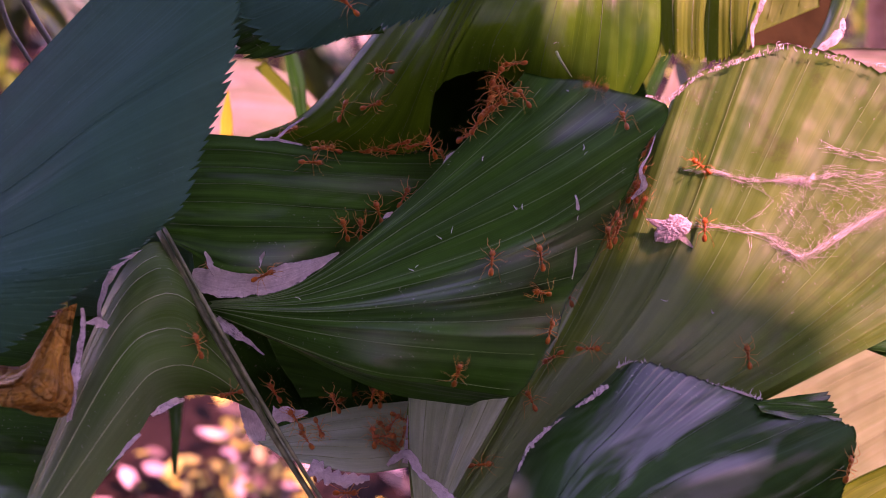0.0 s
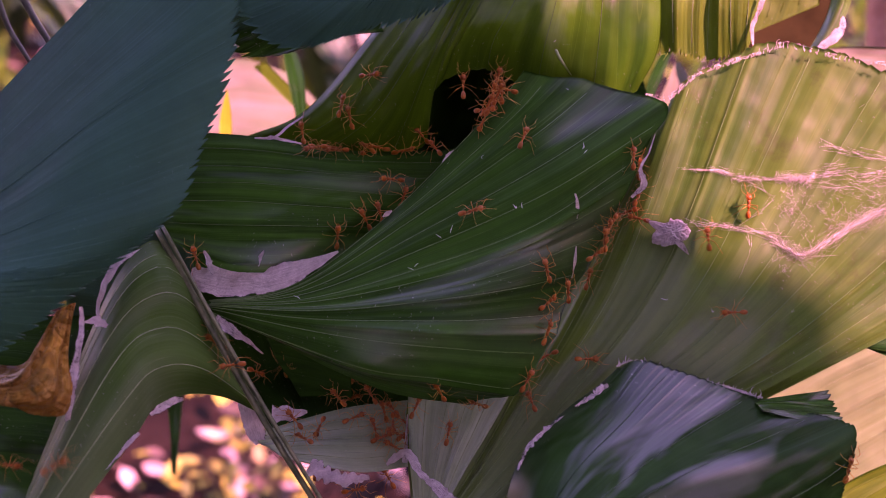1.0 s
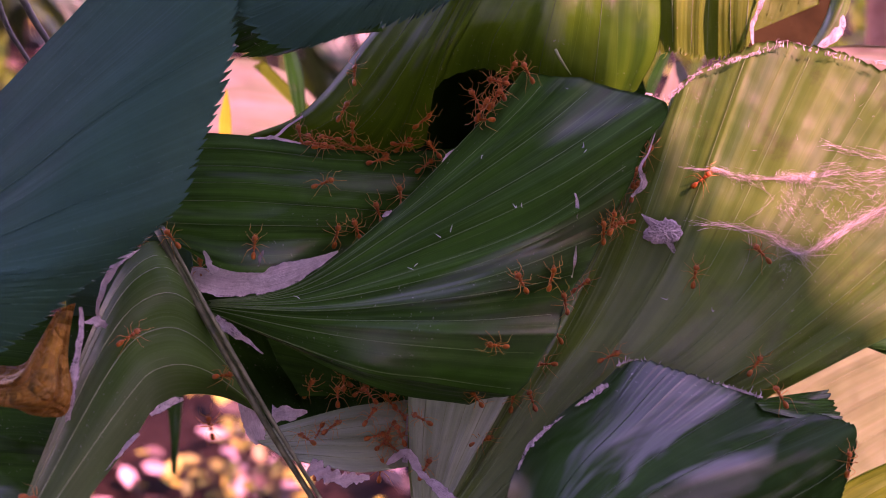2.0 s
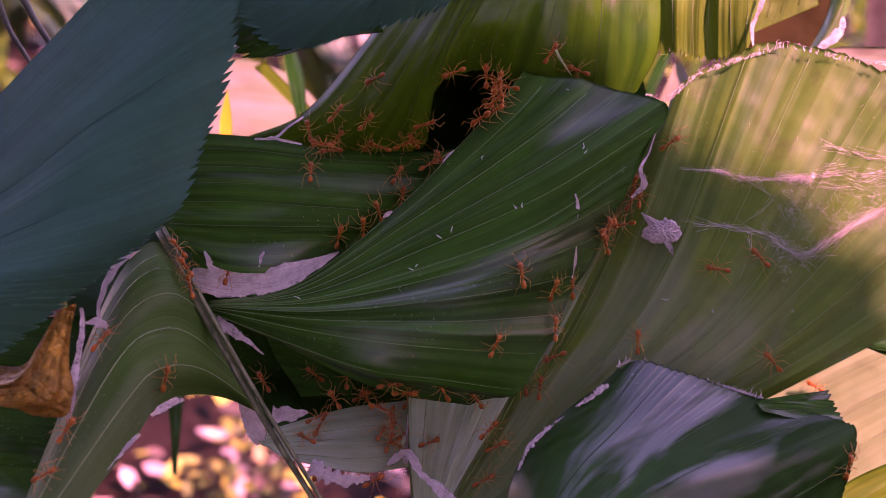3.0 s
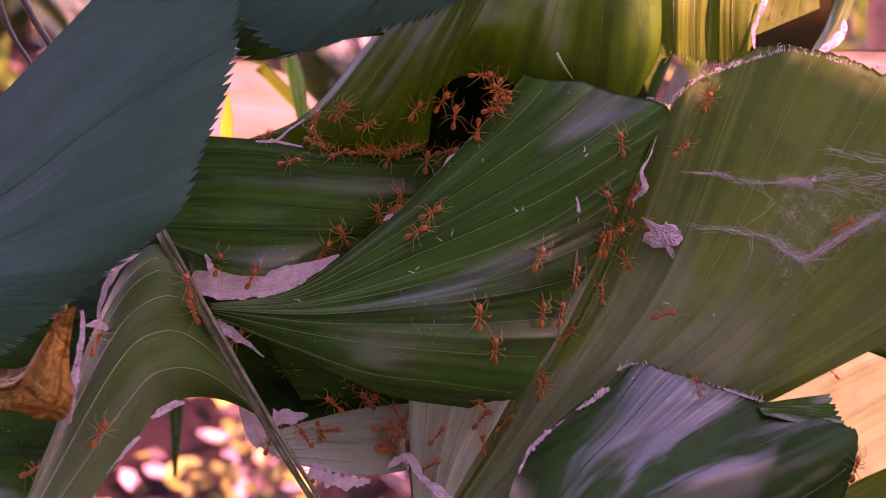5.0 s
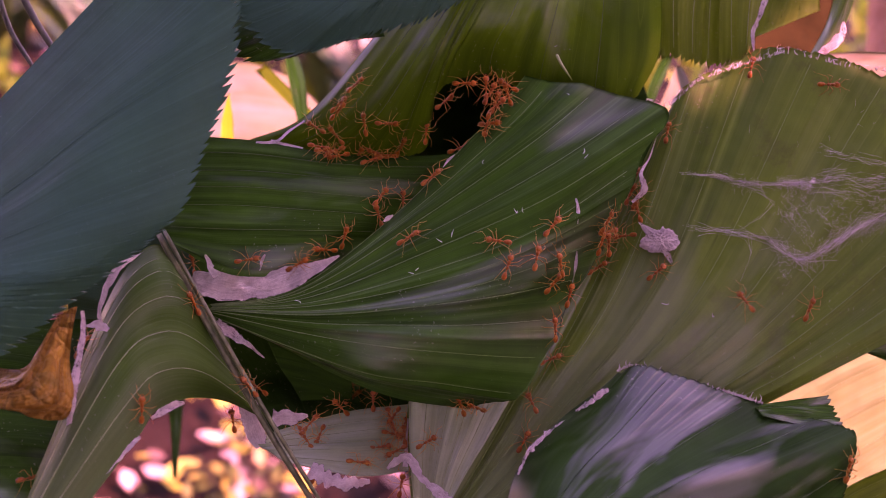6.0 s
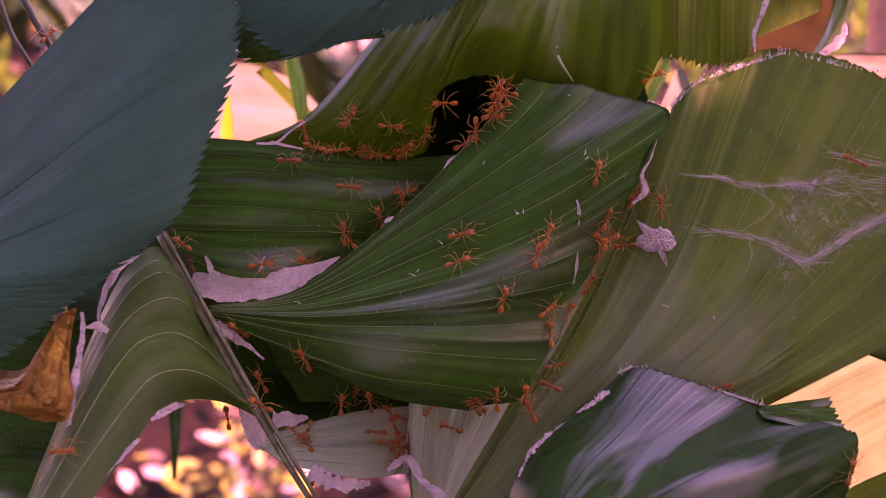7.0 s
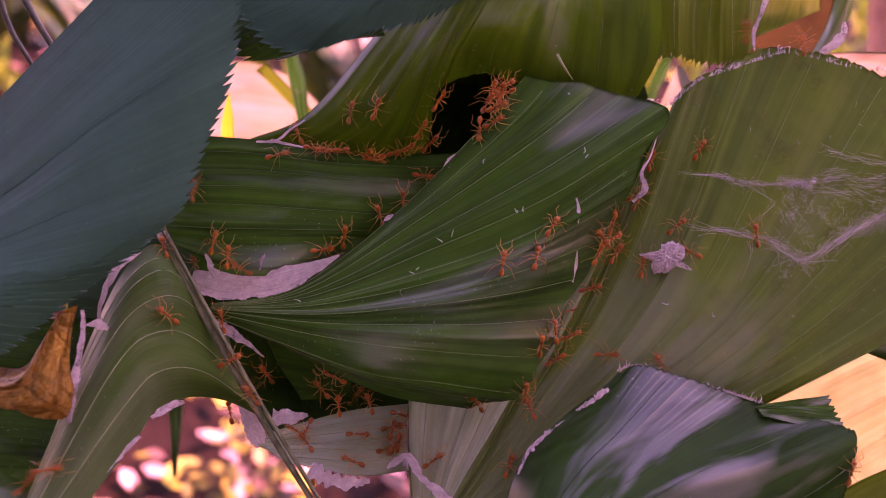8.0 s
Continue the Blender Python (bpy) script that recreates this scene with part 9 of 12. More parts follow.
    walk(ANTS[33], [(0, on_leaf(-20.2, 19.8, 26.8, 0, -8, -44)), (0.17, on_leaf(-21.3, 17.8, 26.5, -60, 6, -19)), (0.33, on_leaf(-22.6, 17.4, 26.4, -120, 6, 5)), (0.5, on_leaf(-23.8, 17.1, 26.3, -180, 6, 30)), (1, on_leaf(-20.6, 17.6, 26.2, -240, 6, 48)), (1.25, on_leaf(-23.6, 17.3, 26.4, -205, 6, 46)), (1.5, on_leaf(-26.6, 17.1, 26.7, -170, 6, 46)), (2.25, on_leaf(-23.9, 20.3, 27.3, -220, -13, 21)), (3, on_leaf(-20.9, 19.5, 27.4, -270, -8, -3)), (3.25, on_leaf(-17.3, 19.3, 26.9, -295, 1, -28)), (3.5, on_leaf(-13.9, 18.7, 26.4, -320, 5, -3)), (3.75, on_leaf(-13.4, 17.2, 24.9, -275, 5, 21)), (4, on_leaf(-13.0, 16.5, 23.5, -230, 9, 32)), (4.17, on_leaf(-13.9, 13.8, 18.8, -236, 14, 17)), (4.33, on_leaf(-14.9, 12.3, 14.2, -243, 16, 6)), (4.5, on_leaf(-17.4, 11.7, 9.5, -250, 20, -12)), (6, on_leaf(-17.7, 11.5, 9.8, -250, 19, -15)), (7, on_leaf(-17.5, 11.7, 9.2, -250, 20, -9)), (7.5, on_leaf(-18.2, 11.5, 9.3, -250, 20, -7)), (8, on_leaf(-17.5, 11.7, 9.2, -250, 21, -4))])
    walk(ANTS[34], [(0, on_leaf(-7.6, 18.4, 29.8, 180, 21, -50)), (0.17, on_leaf(-11.1, 18.3, 28.9, 123, 9, -49)), (0.33, on_leaf(-14.6, 18.3, 28.0, 66, 5, -50)), (0.5, on_leaf(-18.1, 19.0, 27.2, 10, -3, -46)), (0.67, on_leaf(-16.5, 15.8, 23.9, 66, 8, -21)), (0.83, on_leaf(-14.9, 14.5, 20.9, 123, 12, 3)), (1, on_leaf(-13.5, 13.6, 17.9, 180, 15, 19)), (1.25, on_leaf(-15.3, 12.2, 13.4, 145, 17, 1)), (1.5, on_leaf(-17.3, 11.8, 9.0, 110, 21, -6)), (3, on_leaf(-17.5, 11.7, 9.4, 110, 20, -7)), (4.25, on_leaf(-21.6, 10.3, 7.1, 120, 23, -7)), (4.5, on_leaf(-26.8, 8.5, 4.4, 130, 26, -14)), (6, on_leaf(-27.0, 8.5, 4.0, 80, 26, -20)), (6.25, on_leaf(-25.2, 9.2, 4.8, 55, 25, -17)), (6.5, on_leaf(-23.4, 9.8, 5.4, 30, 23, -27)), (6.75, on_leaf(-25.2, 9.0, 5.3, 65, 24, -23)), (7, on_leaf(-27.0, 8.2, 5.1, 100, 25, -11)), (7.5, on_leaf(-26.6, 8.7, 4.0, 120, 26, -22)), (7.75, on_leaf(-29.7, 7.5, 2.4, 60, 27, -13)), (8, on_leaf(-32.7, 6.4, 0.8, 0, 26, -15))])
    walk(ANTS[35], [(0, on_leaf(-2.8, 8.0, 26.4, 110, 0, 0)), (0.25, on_leaf(-7.1, 19.0, 25.8, 145, 6, 25)), (0.5, on_leaf(-11.1, 16.7, 23.9, 180, 9, 27)), (0.75, on_leaf(-8.6, 20.1, 27.8, 155, 17, 2)), (1, on_leaf(-5.9, 17.7, 31.2, 130, 15, -22)), (1.17, on_leaf(-10.5, 17.6, 29.6, 86, 8, -47)), (1.33, on_leaf(-15.1, 18.3, 27.9, 43, 4, -50)), (1.5, on_leaf(-19.7, 17.8, 26.3, 0, 5, -25)), (2.25, on_leaf(-16.2, 15.1, 22.7, 30, 9, 0)), (3, on_leaf(-12.8, 14.3, 19.1, 60, 14, 18)), (3.25, on_leaf(-14.7, 13.4, 18.3, 35, 14, 21)), (3.5, on_leaf(-16.6, 12.6, 17.4, 10, 14, 20)), (3.75, on_leaf(-17.9, 14.4, 22.1, 5, 9, 31)), (4, on_leaf(-19.4, 19.4, 27.2, 0, -7, 6)), (4.25, on_leaf(-21.8, 19.8, 27.2, 0, -8, -18)), (4.5, on_leaf(-25.3, 17.0, 26.5, 0, 6, 6)), (5.25, on_leaf(-22.0, 16.8, 25.7, 15, 6, 31)), (6, on_leaf(-20.0, 15.3, 24.1, 30, 7, 32)), (6.25, on_leaf(-15.7, 15.7, 23.6, 20, 8, 34)), (6.5, on_leaf(-11.4, 16.2, 23.0, 10, 11, 22)), (6.67, on_leaf(-16.3, 14.2, 21.1, 6, 11, 21)), (6.83, on_leaf(-21.0, 12.2, 19.1, 3, 10, 22)), (7, on_leaf(-25.8, 10.5, 17.2, 0, 9, 20)), (7.25, on_leaf(-28.1, 9.4, 15.0, 45, 8, 13)), (7.5, on_leaf(-30.4, 8.6, 12.9, 90, 8, 14)), (7.67, on_leaf(-37.5, 5.2, 7.0, 110, 7, 31)), (7.83, on_leaf(-44.6, 3.2, 1.3, 130, 5, 10)), (8, on_leaf(-51.7, 1.3, -4.4, 150, 3, -6))])
    walk(ANTS[36], [(0, on_leaf(0.2, 19.4, 24.4, 120, 14, 5)), (0.25, on_leaf(-4.7, 16.9, 19.6, 75, 18, 13)), (0.5, on_leaf(-9.5, 14.2, 14.9, 30, 19, 2)), (1, on_leaf(-11.2, 13.6, 13.3, 70, 19, -3)), (1.5, on_leaf(-11.8, 13.4, 13.4, 100, 19, -2)), (3, on_leaf(-11.5, 13.5, 13.4, 80, 19, -2)), (4.25, on_leaf(-7.9, -4.4, 8.7, 50, -5, 23)), (4.5, on_leaf(-6.4, -6.8, 4.3, 20, -17, 25)), (5.25, on_leaf(-6.6, -7.1, 3.7, 25, -20, 32)), (6, on_leaf(-8.4, -7.0, 2.6, 30, -21, 33)), (6.25, on_leaf(-9.5, -7.2, 1.5, 85, -22, 34)), (6.5, on_leaf(-10.6, -7.5, 0.2, 140, -21, 29)), (6.67, on_leaf(-15.0, -5.1, 1.1, 136, -16, 17)), (6.83, on_leaf(-19.5, -1.6, 1.9, 133, -28, 42)), (7, on_leaf(-24.9, 10.1, 2.8, 130, -3, 17)), (7.25, on_leaf(-22.9, 10.2, 5.3, 80, 21, -7)), (7.5, on_leaf(-20.8, 10.5, 7.7, 30, 22, 1)), (7.75, on_leaf(-24.0, 9.4, 5.8, 60, 23, -22)), (8, on_leaf(-27.0, 8.6, 3.8, 90, 26, -20))])
    walk(ANTS[37], [(0, on_leaf(6.1, 8.0, 29.7, 30, 0, 0)), (0.17, on_leaf(5.2, -2.7, 20.6, 40, -25, 25)), (0.33, on_leaf(4.4, -6.9, 12.5, 50, -12, 15)), (0.5, on_leaf(3.6, -10.2, 4.8, 60, -11, 14)), (0.75, on_leaf(5.4, -10.2, 6.4, 35, -11, 13)), (1, on_leaf(7.2, -9.9, 8.1, 10, -17, 31)), (1.17, on_leaf(3.1, -6.7, 12.0, 23, -12, 14)), (1.33, on_leaf(-1.0, -2.2, 15.9, 36, -31, 39)), (1.5, on_leaf(-5.7, 17.0, 21.3, 50, -6, 14)), (3, on_leaf(-4.4, 17.7, 22.5, 30, 15, 10)), (3.25, on_leaf(-4.8, 17.7, 22.8, 85, 14, 13)), (3.5, on_leaf(-5.3, 17.7, 23.2, 140, 12, 18)), (3.75, on_leaf(-6.5, 16.7, 20.8, 155, 15, 10)), (4, on_leaf(-7.6, 15.6, 18.5, 170, 17, 16)), (4.25, on_leaf(-8.6, -0.7, 12.1, 115, -7, 32)), (4.5, on_leaf(-11.4, -3.9, 6.5, 60, -30, 49)), (5.25, on_leaf(-14.0, 12.7, 10.9, 55, -5, 24)), (6, on_leaf(-17.4, 11.6, 14.4, 50, 15, 7)), (6.25, on_leaf(-14.5, 12.5, 14.1, 70, 17, 5)), (6.5, on_leaf(-11.5, 13.4, 13.6, 90, 19, -2)), (7.5, on_leaf(-11.9, 13.3, 13.2, 90, 19, -3)), (7.75, on_leaf(-9.2, 14.6, 16.6, 45, 17, 11)), (8, on_leaf(-6.3, 16.6, 20.2, 0, 16, 20))])
    walk(ANTS[38], [(0, on_leaf(-11.3, 13.5, 13.6, 60, 19, -2)), (0.5, on_leaf(-12.8, 13.0, 12.9, 90, 19, -2)), (0.75, on_leaf(-16.9, 11.8, 10.1, 105, 19, -13)), (1, on_leaf(-20.9, 10.5, 7.4, 120, 22, -7)), (1.25, on_leaf(-25.1, 9.2, 10.6, 62, 13, 3)), (1.5, on_leaf(-29.6, 9.0, 13.9, 5, 8, 11)), (2.25, on_leaf(-32.4, 9.3, 16.7, 47, 6, 24)), (3, on_leaf(-35.2, 10.3, 19.3, 90, 4, 30)), (3.25, on_leaf(-35.5, 11.1, 20.8, 45, 3, 32)), (3.5, on_leaf(-35.8, 12.1, 22.3, 0, 3, 29)), (3.67, on_leaf(-43.1, 10.8, 21.0, 1, 1, 30)), (3.83, on_leaf(-50.5, 10.0, 19.8, 3, 0, 32)), (4, on_leaf(-57.8, 9.4, 18.6, 5, -2, 33)), (4.25, on_leaf(-57.2, 11.8, 22.6, 17, -1, 28)), (4.5, on_leaf(-57.3, 13.4, 26.3, 30, 0, 17)), (4.88, on_leaf(-51.0, 14.8, 28.6, 60, 3, 35)), (5.25, on_leaf(-47.0, 24.5, 31.4, 90, -21, 22)), (5.62, on_leaf(-40.5, 21.1, 32.7, 120, -29, 27)), (6, on_leaf(-34.3, 18.0, 34.0, 150, -14, 2)), (6.17, on_leaf(-43.1, 22.9, 33.1, 100, -25, 13)), (6.33, on_leaf(-52.0, 27.0, 32.2, 50, -23, 15)), (6.5, on_leaf(-57.6, 14.9, 29.2, 0, 1, 32)), (6.67, on_leaf(-64.0, -21.0, 33.5, 20, 14, 13)), (6.83, on_leaf(-79.9, -16.8, 42.5, 40, -10, 28)), (7, on_leaf(-112.1, 25.3, 60.4, 60, 14, 26)), (7.25, on_leaf(-104.5, 8.0, 58.5, 90, 0, 1)), (7.5, on_leaf(-104.1, 8.0, 60.4, 120, 0, 0)), (7.67, on_leaf(-82.3, -16.9, 40.8, 110, -15, 25)), (7.83, on_leaf(-68.7, -23.7, 26.3, 100, 9, 1)), (8, on_leaf(-66.0, 8.4, 15.0, 90, -5, 23))])
    walk(ANTS[39], [(0, on_leaf(-17.6, 11.6, 9.6, 110, 20, -11)), (0.5, on_leaf(-17.0, 11.9, 9.1, 120, 21, -7)), (1, on_leaf(-17.2, 11.9, 9.3, 110, 21, -9)), (1.25, on_leaf(-20.4, 10.8, 7.1, 115, 23, -9)), (1.5, on_leaf(-23.7, 9.9, 4.9, 120, 25, -20)), (3, on_leaf(-21.7, 10.5, 5.7, 100, 22, -28)), (3.5, on_leaf(-24.4, 10.0, 3.7, 40, 25, -24)), (3.67, on_leaf(-19.4, -6.2, -4.7, 56, 0, 0)), (3.83, on_leaf(-15.5, -12.1, -12.4, 73, -17, 25)), (4, on_leaf(-11.7, -17.7, -19.8, 90, -18, 0)), (4.17, on_leaf(-6.0, -18.9, -21.7, 76, -5, -5)), (4.33, on_leaf(-0.3, -18.3, -23.8, 63, 7, -21)), (4.5, on_leaf(3.6, -16.6, -25.6, 50, 15, -22)), (4.88, on_leaf(7.3, -17.1, -18.7, 80, 19, 2)), (5.25, on_leaf(9.5, -16.2, -11.8, 110, 14, -21)), (5.62, on_leaf(11.7, -14.4, -4.9, 140, 3, 3)), (6, on_leaf(13.8, -12.1, 2.3, 170, -4, 16)), (6.25, on_leaf(15.7, -13.8, -1.0, 160, 3, 7)), (6.5, on_leaf(17.6, -13.8, -4.5, 150, 10, 13)), (6.67, on_leaf(12.8, -14.2, -3.8, 106, 1, 13)), (6.83, on_leaf(8.1, -14.1, -3.4, 63, -5, 14)), (7, on_leaf(3.3, -12.8, -2.8, 20, -11, 29)), (7.25, on_leaf(8.9, -14.2, -3.5, 40, -4, 14)), (7.5, on_leaf(14.5, -14.1, -4.2, 60, 7, 4)), (8, on_leaf(14.1, -14.0, -3.3, 80, 3, 11))])
    walk(ANTS[40], [(0, on_leaf(-22.5, 10.2, 5.4, 100, 23, -28)), (0.25, on_leaf(-24.8, 9.4, 4.8, 105, 25, -17)), (0.5, on_leaf(-27.1, 8.4, 4.1, 110, 26, -16)), (1, on_leaf(-28.4, 8.1, 2.8, 90, 27, -14)), (1.5, on_leaf(-28.7, 7.9, 3.0, 80, 27, -14)), (3, on_leaf(-28.2, 8.2, 3.0, 80, 27, -15)), (3.5, on_leaf(-26.8, 8.0, 6.2, 100, 22, -5)), (4, on_leaf(-27.6, 8.4, 3.3, 110, 27, -22)), (4.25, on_leaf(-30.1, 7.6, 1.3, 55, 28, -16)), (4.5, on_leaf(-33.8, 6.2, -0.7, 0, 26, -13)), (5, on_leaf(-32.2, 6.8, 0.0, 56, 27, -14)), (5.5, on_leaf(-31.7, 7.0, 0.4, 113, 27, -16)), (6, on_leaf(-31.3, 7.1, 1.0, 170, 27, -16)), (6.17, on_leaf(-29.6, 7.9, 1.1, 120, 28, -16)), (6.33, on_leaf(-28.0, 8.8, 1.6, 70, 28, -17)), (6.5, on_leaf(-26.3, 9.6, 1.7, 20, 28, -17)), (6.75, on_leaf(-31.0, 7.6, -0.3, 85, 28, -13)), (7, on_leaf(-35.6, 5.7, -2.4, 150, 24, -13)), (7.17, on_leaf(-41.7, 3.4, -3.0, 126, 17, -3)), (7.33, on_leaf(-47.9, 1.9, -3.6, 103, 10, 9)), (7.5, on_leaf(-54.0, 1.2, -4.2, 80, 0, -4)), (8, on_leaf(-55.4, 1.6, -2.2, 90, 0, 13))])
    walk(ANTS[41], [(0, on_leaf(-26.4, 8.5, 5.0, 110, 25, -13)), (0.25, on_leaf(-30.0, 7.1, 3.6, 142, 25, -15)), (0.5, on_leaf(-33.5, 5.7, 2.2, 175, 23, -7)), (0.67, on_leaf(-39.8, 1.5, -8.8, 180, -1, 3)), (0.83, on_leaf(-45.7, -3.8, -19.4, 185, -18, 1)), (1, on_leaf(-51.5, -8.3, -29.5, 190, 6, 26)), (1.17, on_leaf(-55.5, -0.6, -21.8, 160, 21, 18)), (1.33, on_leaf(-59.9, 8.0, -13.7, 130, 0, 0)), (1.5, on_leaf(-62.3, 8.0, -4.7, 100, 0, 0)), (2.25, on_leaf(-62.9, 3.6, -7.4, 105, -8, 18)), (3, on_leaf(-62.0, -5.9, -9.8, 110, -22, 3)), (3.5, on_leaf(-63.1, -4.4, -9.9, 110, 2, 24)), (3.67, on_leaf(-55.7, -0.4, -17.5, 100, -21, 0)), (3.83, on_leaf(-51.6, 21.5, -27.1, 90, 3, -10)), (4, on_leaf(-43.0, 24.8, -35.6, 80, -1, -18)), (4.25, on_leaf(-40.2, 24.8, -32.9, 110, 6, -12)), (4.5, on_leaf(-34.6, -3.9, -26.5, 140, -15, -32)), (4.88, on_leaf(-41.3, 24.5, -32.2, 142, 9, -7)), (5.25, on_leaf(-44.9, 24.4, -34.4, 145, -1, -19)), (5.62, on_leaf(-49.0, 26.0, -36.9, 147, 23, 5)), (6, on_leaf(-51.7, 20.0, -38.2, 150, 29, 18)), (6.17, on_leaf(-45.9, 27.9, -40.2, 113, 25, 23)), (6.33, on_leaf(-38.4, 26.7, -40.6, 76, 0, -1)), (6.5, on_leaf(-32.2, 35.6, -42.9, 40, -2, 23)), (6.75, on_leaf(-34.8, 25.8, -35.5, 75, 3, -1)), (7, on_leaf(-34.0, -5.2, -26.3, 110, -15, -26)), (7.25, on_leaf(-35.8, 25.8, -35.9, 65, 3, -10)), (7.5, on_leaf(-34.3, 34.9, -43.4, 20, 9, 14)), (7.67, on_leaf(-40.3, 27.5, -41.8, 56, 0, -10)), (7.83, on_leaf(-46.7, 25.4, -41.1, 93, 22, 14)), (8, on_leaf(-46.5, -9.7, -35.4, 130, -2, -5))])
    walk(ANTS[42], [(0, on_leaf(-62.0, 8.0, -4.6, 100, 0, 0)), (1.17, on_leaf(-63.8, 2.0, -1.6, 110, -9, 2)), (1.33, on_leaf(-67.3, 3.1, 1.2, 120, 8, 27)), (1.5, on_leaf(-71.1, 4.8, 4.2, 130, -6, 17)), (2.25, on_leaf(-67.2, -1.8, -0.7, 125, 18, 24)), (3, on_leaf(-64.5, -4.4, -5.6, 120, 14, 30)), (3.5, on_leaf(-65.9, -4.6, -7.1, 120, 27, 25)), (3.75, on_leaf(-64.5, -4.5, -6.3, 75, 2, 6)), (4, on_leaf(-68.2, 14.6, -5.9, 30, -4, -1)), (4.25, on_leaf(-62.9, 4.3, -5.2, 65, 0, 0)), (4.5, on_leaf(-62.1, 8.0, -4.7, 100, 0, 0)), (5.25, on_leaf(-55.1, 1.2, -3.4, 55, 2, 15)), (6, on_leaf(-50.8, 1.7, -2.3, 10, 3, 8)), (6.17, on_leaf(-51.3, 1.6, -2.6, 63, 3, 8)), (6.33, on_leaf(-51.8, 1.6, -2.7, 116, 2, 9)), (6.5, on_leaf(-52.3, 1.5, -3.1, 170, 3, 16)), (6.67, on_leaf(-50.7, 1.6, -3.0, 116, 5, 11)), (6.83, on_leaf(-49.1, 1.8, -3.1, 63, 7, 8)), (7, on_leaf(-47.5, 2.3, -3.1, 10, 9, 6)), (7.25, on_leaf(-52.7, 2.0, -0.8, 45, 0, 14)), (7.5, on_leaf(-58.0, 2.7, 1.6, 80, -1, 14)), (7.75, on_leaf(-60.9, 2.0, -1.0, 90, -2, 17)), (8, on_leaf(-65.4, 8.0, -3.8, 100, 0, 0))])
    walk(ANTS[43], [(0, on_leaf(-46.3, 2.5, -7.9, 20, -18, 32)), (0.25, on_leaf(-46.1, 2.5, -8.0, 85, 6, 7)), (0.5, on_leaf(-45.9, 2.5, -8.1, 150, -9, 9)), (0.67, on_leaf(-49.7, -0.5, -13.6, 150, -9, 34)), (0.83, on_leaf(-54.1, 0.3, -19.2, 150, 9, 9)), (1, on_leaf(-57.5, -3.6, -24.4, 150, 34, 18)), (1.17, on_leaf(-63.0, -8.6, -16.2, 130, 47, 11)), (1.33, on_leaf(-68.9, -10.8, -8.5, 110, 25, 34)), (1.5, on_leaf(-84.1, 15.4, -1.0, 90, 0, 9)), (2.25, on_leaf(-72.7, -2.8, -0.7, 110, 11, 32)), (3, on_leaf(-67.3, -1.9, -0.7, 130, 26, 24)), (3.5, on_leaf(-69.6, -1.6, -1.4, 130, 1, 21)), (3.75, on_leaf(-72.1, 0.6, 0.5, 115, 22, 29)), (4, on_leaf(-78.2, 14.9, 2.6, 100, 2, 13)), (4.17, on_leaf(-70.2, -3.7, -2.3, 96, 21, 28)), (4.33, on_leaf(-66.9, -7.1, -6.9, 93, 23, 26)), (4.5, on_leaf(-64.8, -8.4, -11.2, 90, 48, 36)), (5.25, on_leaf(-63.8, -4.9, -7.4, 95, 23, 11)), (6, on_leaf(-65.8, 8.0, -3.6, 100, 0, 0)), (6.25, on_leaf(-66.9, -2.6, -1.6, 110, 13, 25)), (6.5, on_leaf(-71.6, 0.4, 0.1, 120, 22, 29)), (6.75, on_leaf(-68.6, -1.6, 0.7, 125, 13, 32)), (7, on_leaf(-67.5, 3.0, 1.2, 130, 7, 43)), (7.25, on_leaf(-68.7, -2.0, -2.2, 65, 24, 40)), (7.5, on_leaf(-69.4, -8.0, -5.4, 0, 29, 52)), (7.67, on_leaf(-68.4, -10.7, -8.9, 50, 31, 33)), (7.83, on_leaf(-67.7, -12.0, -12.5, 100, 35, 20)), (8, on_leaf(-67.3, -12.6, -16.1, 150, 38, 14))])
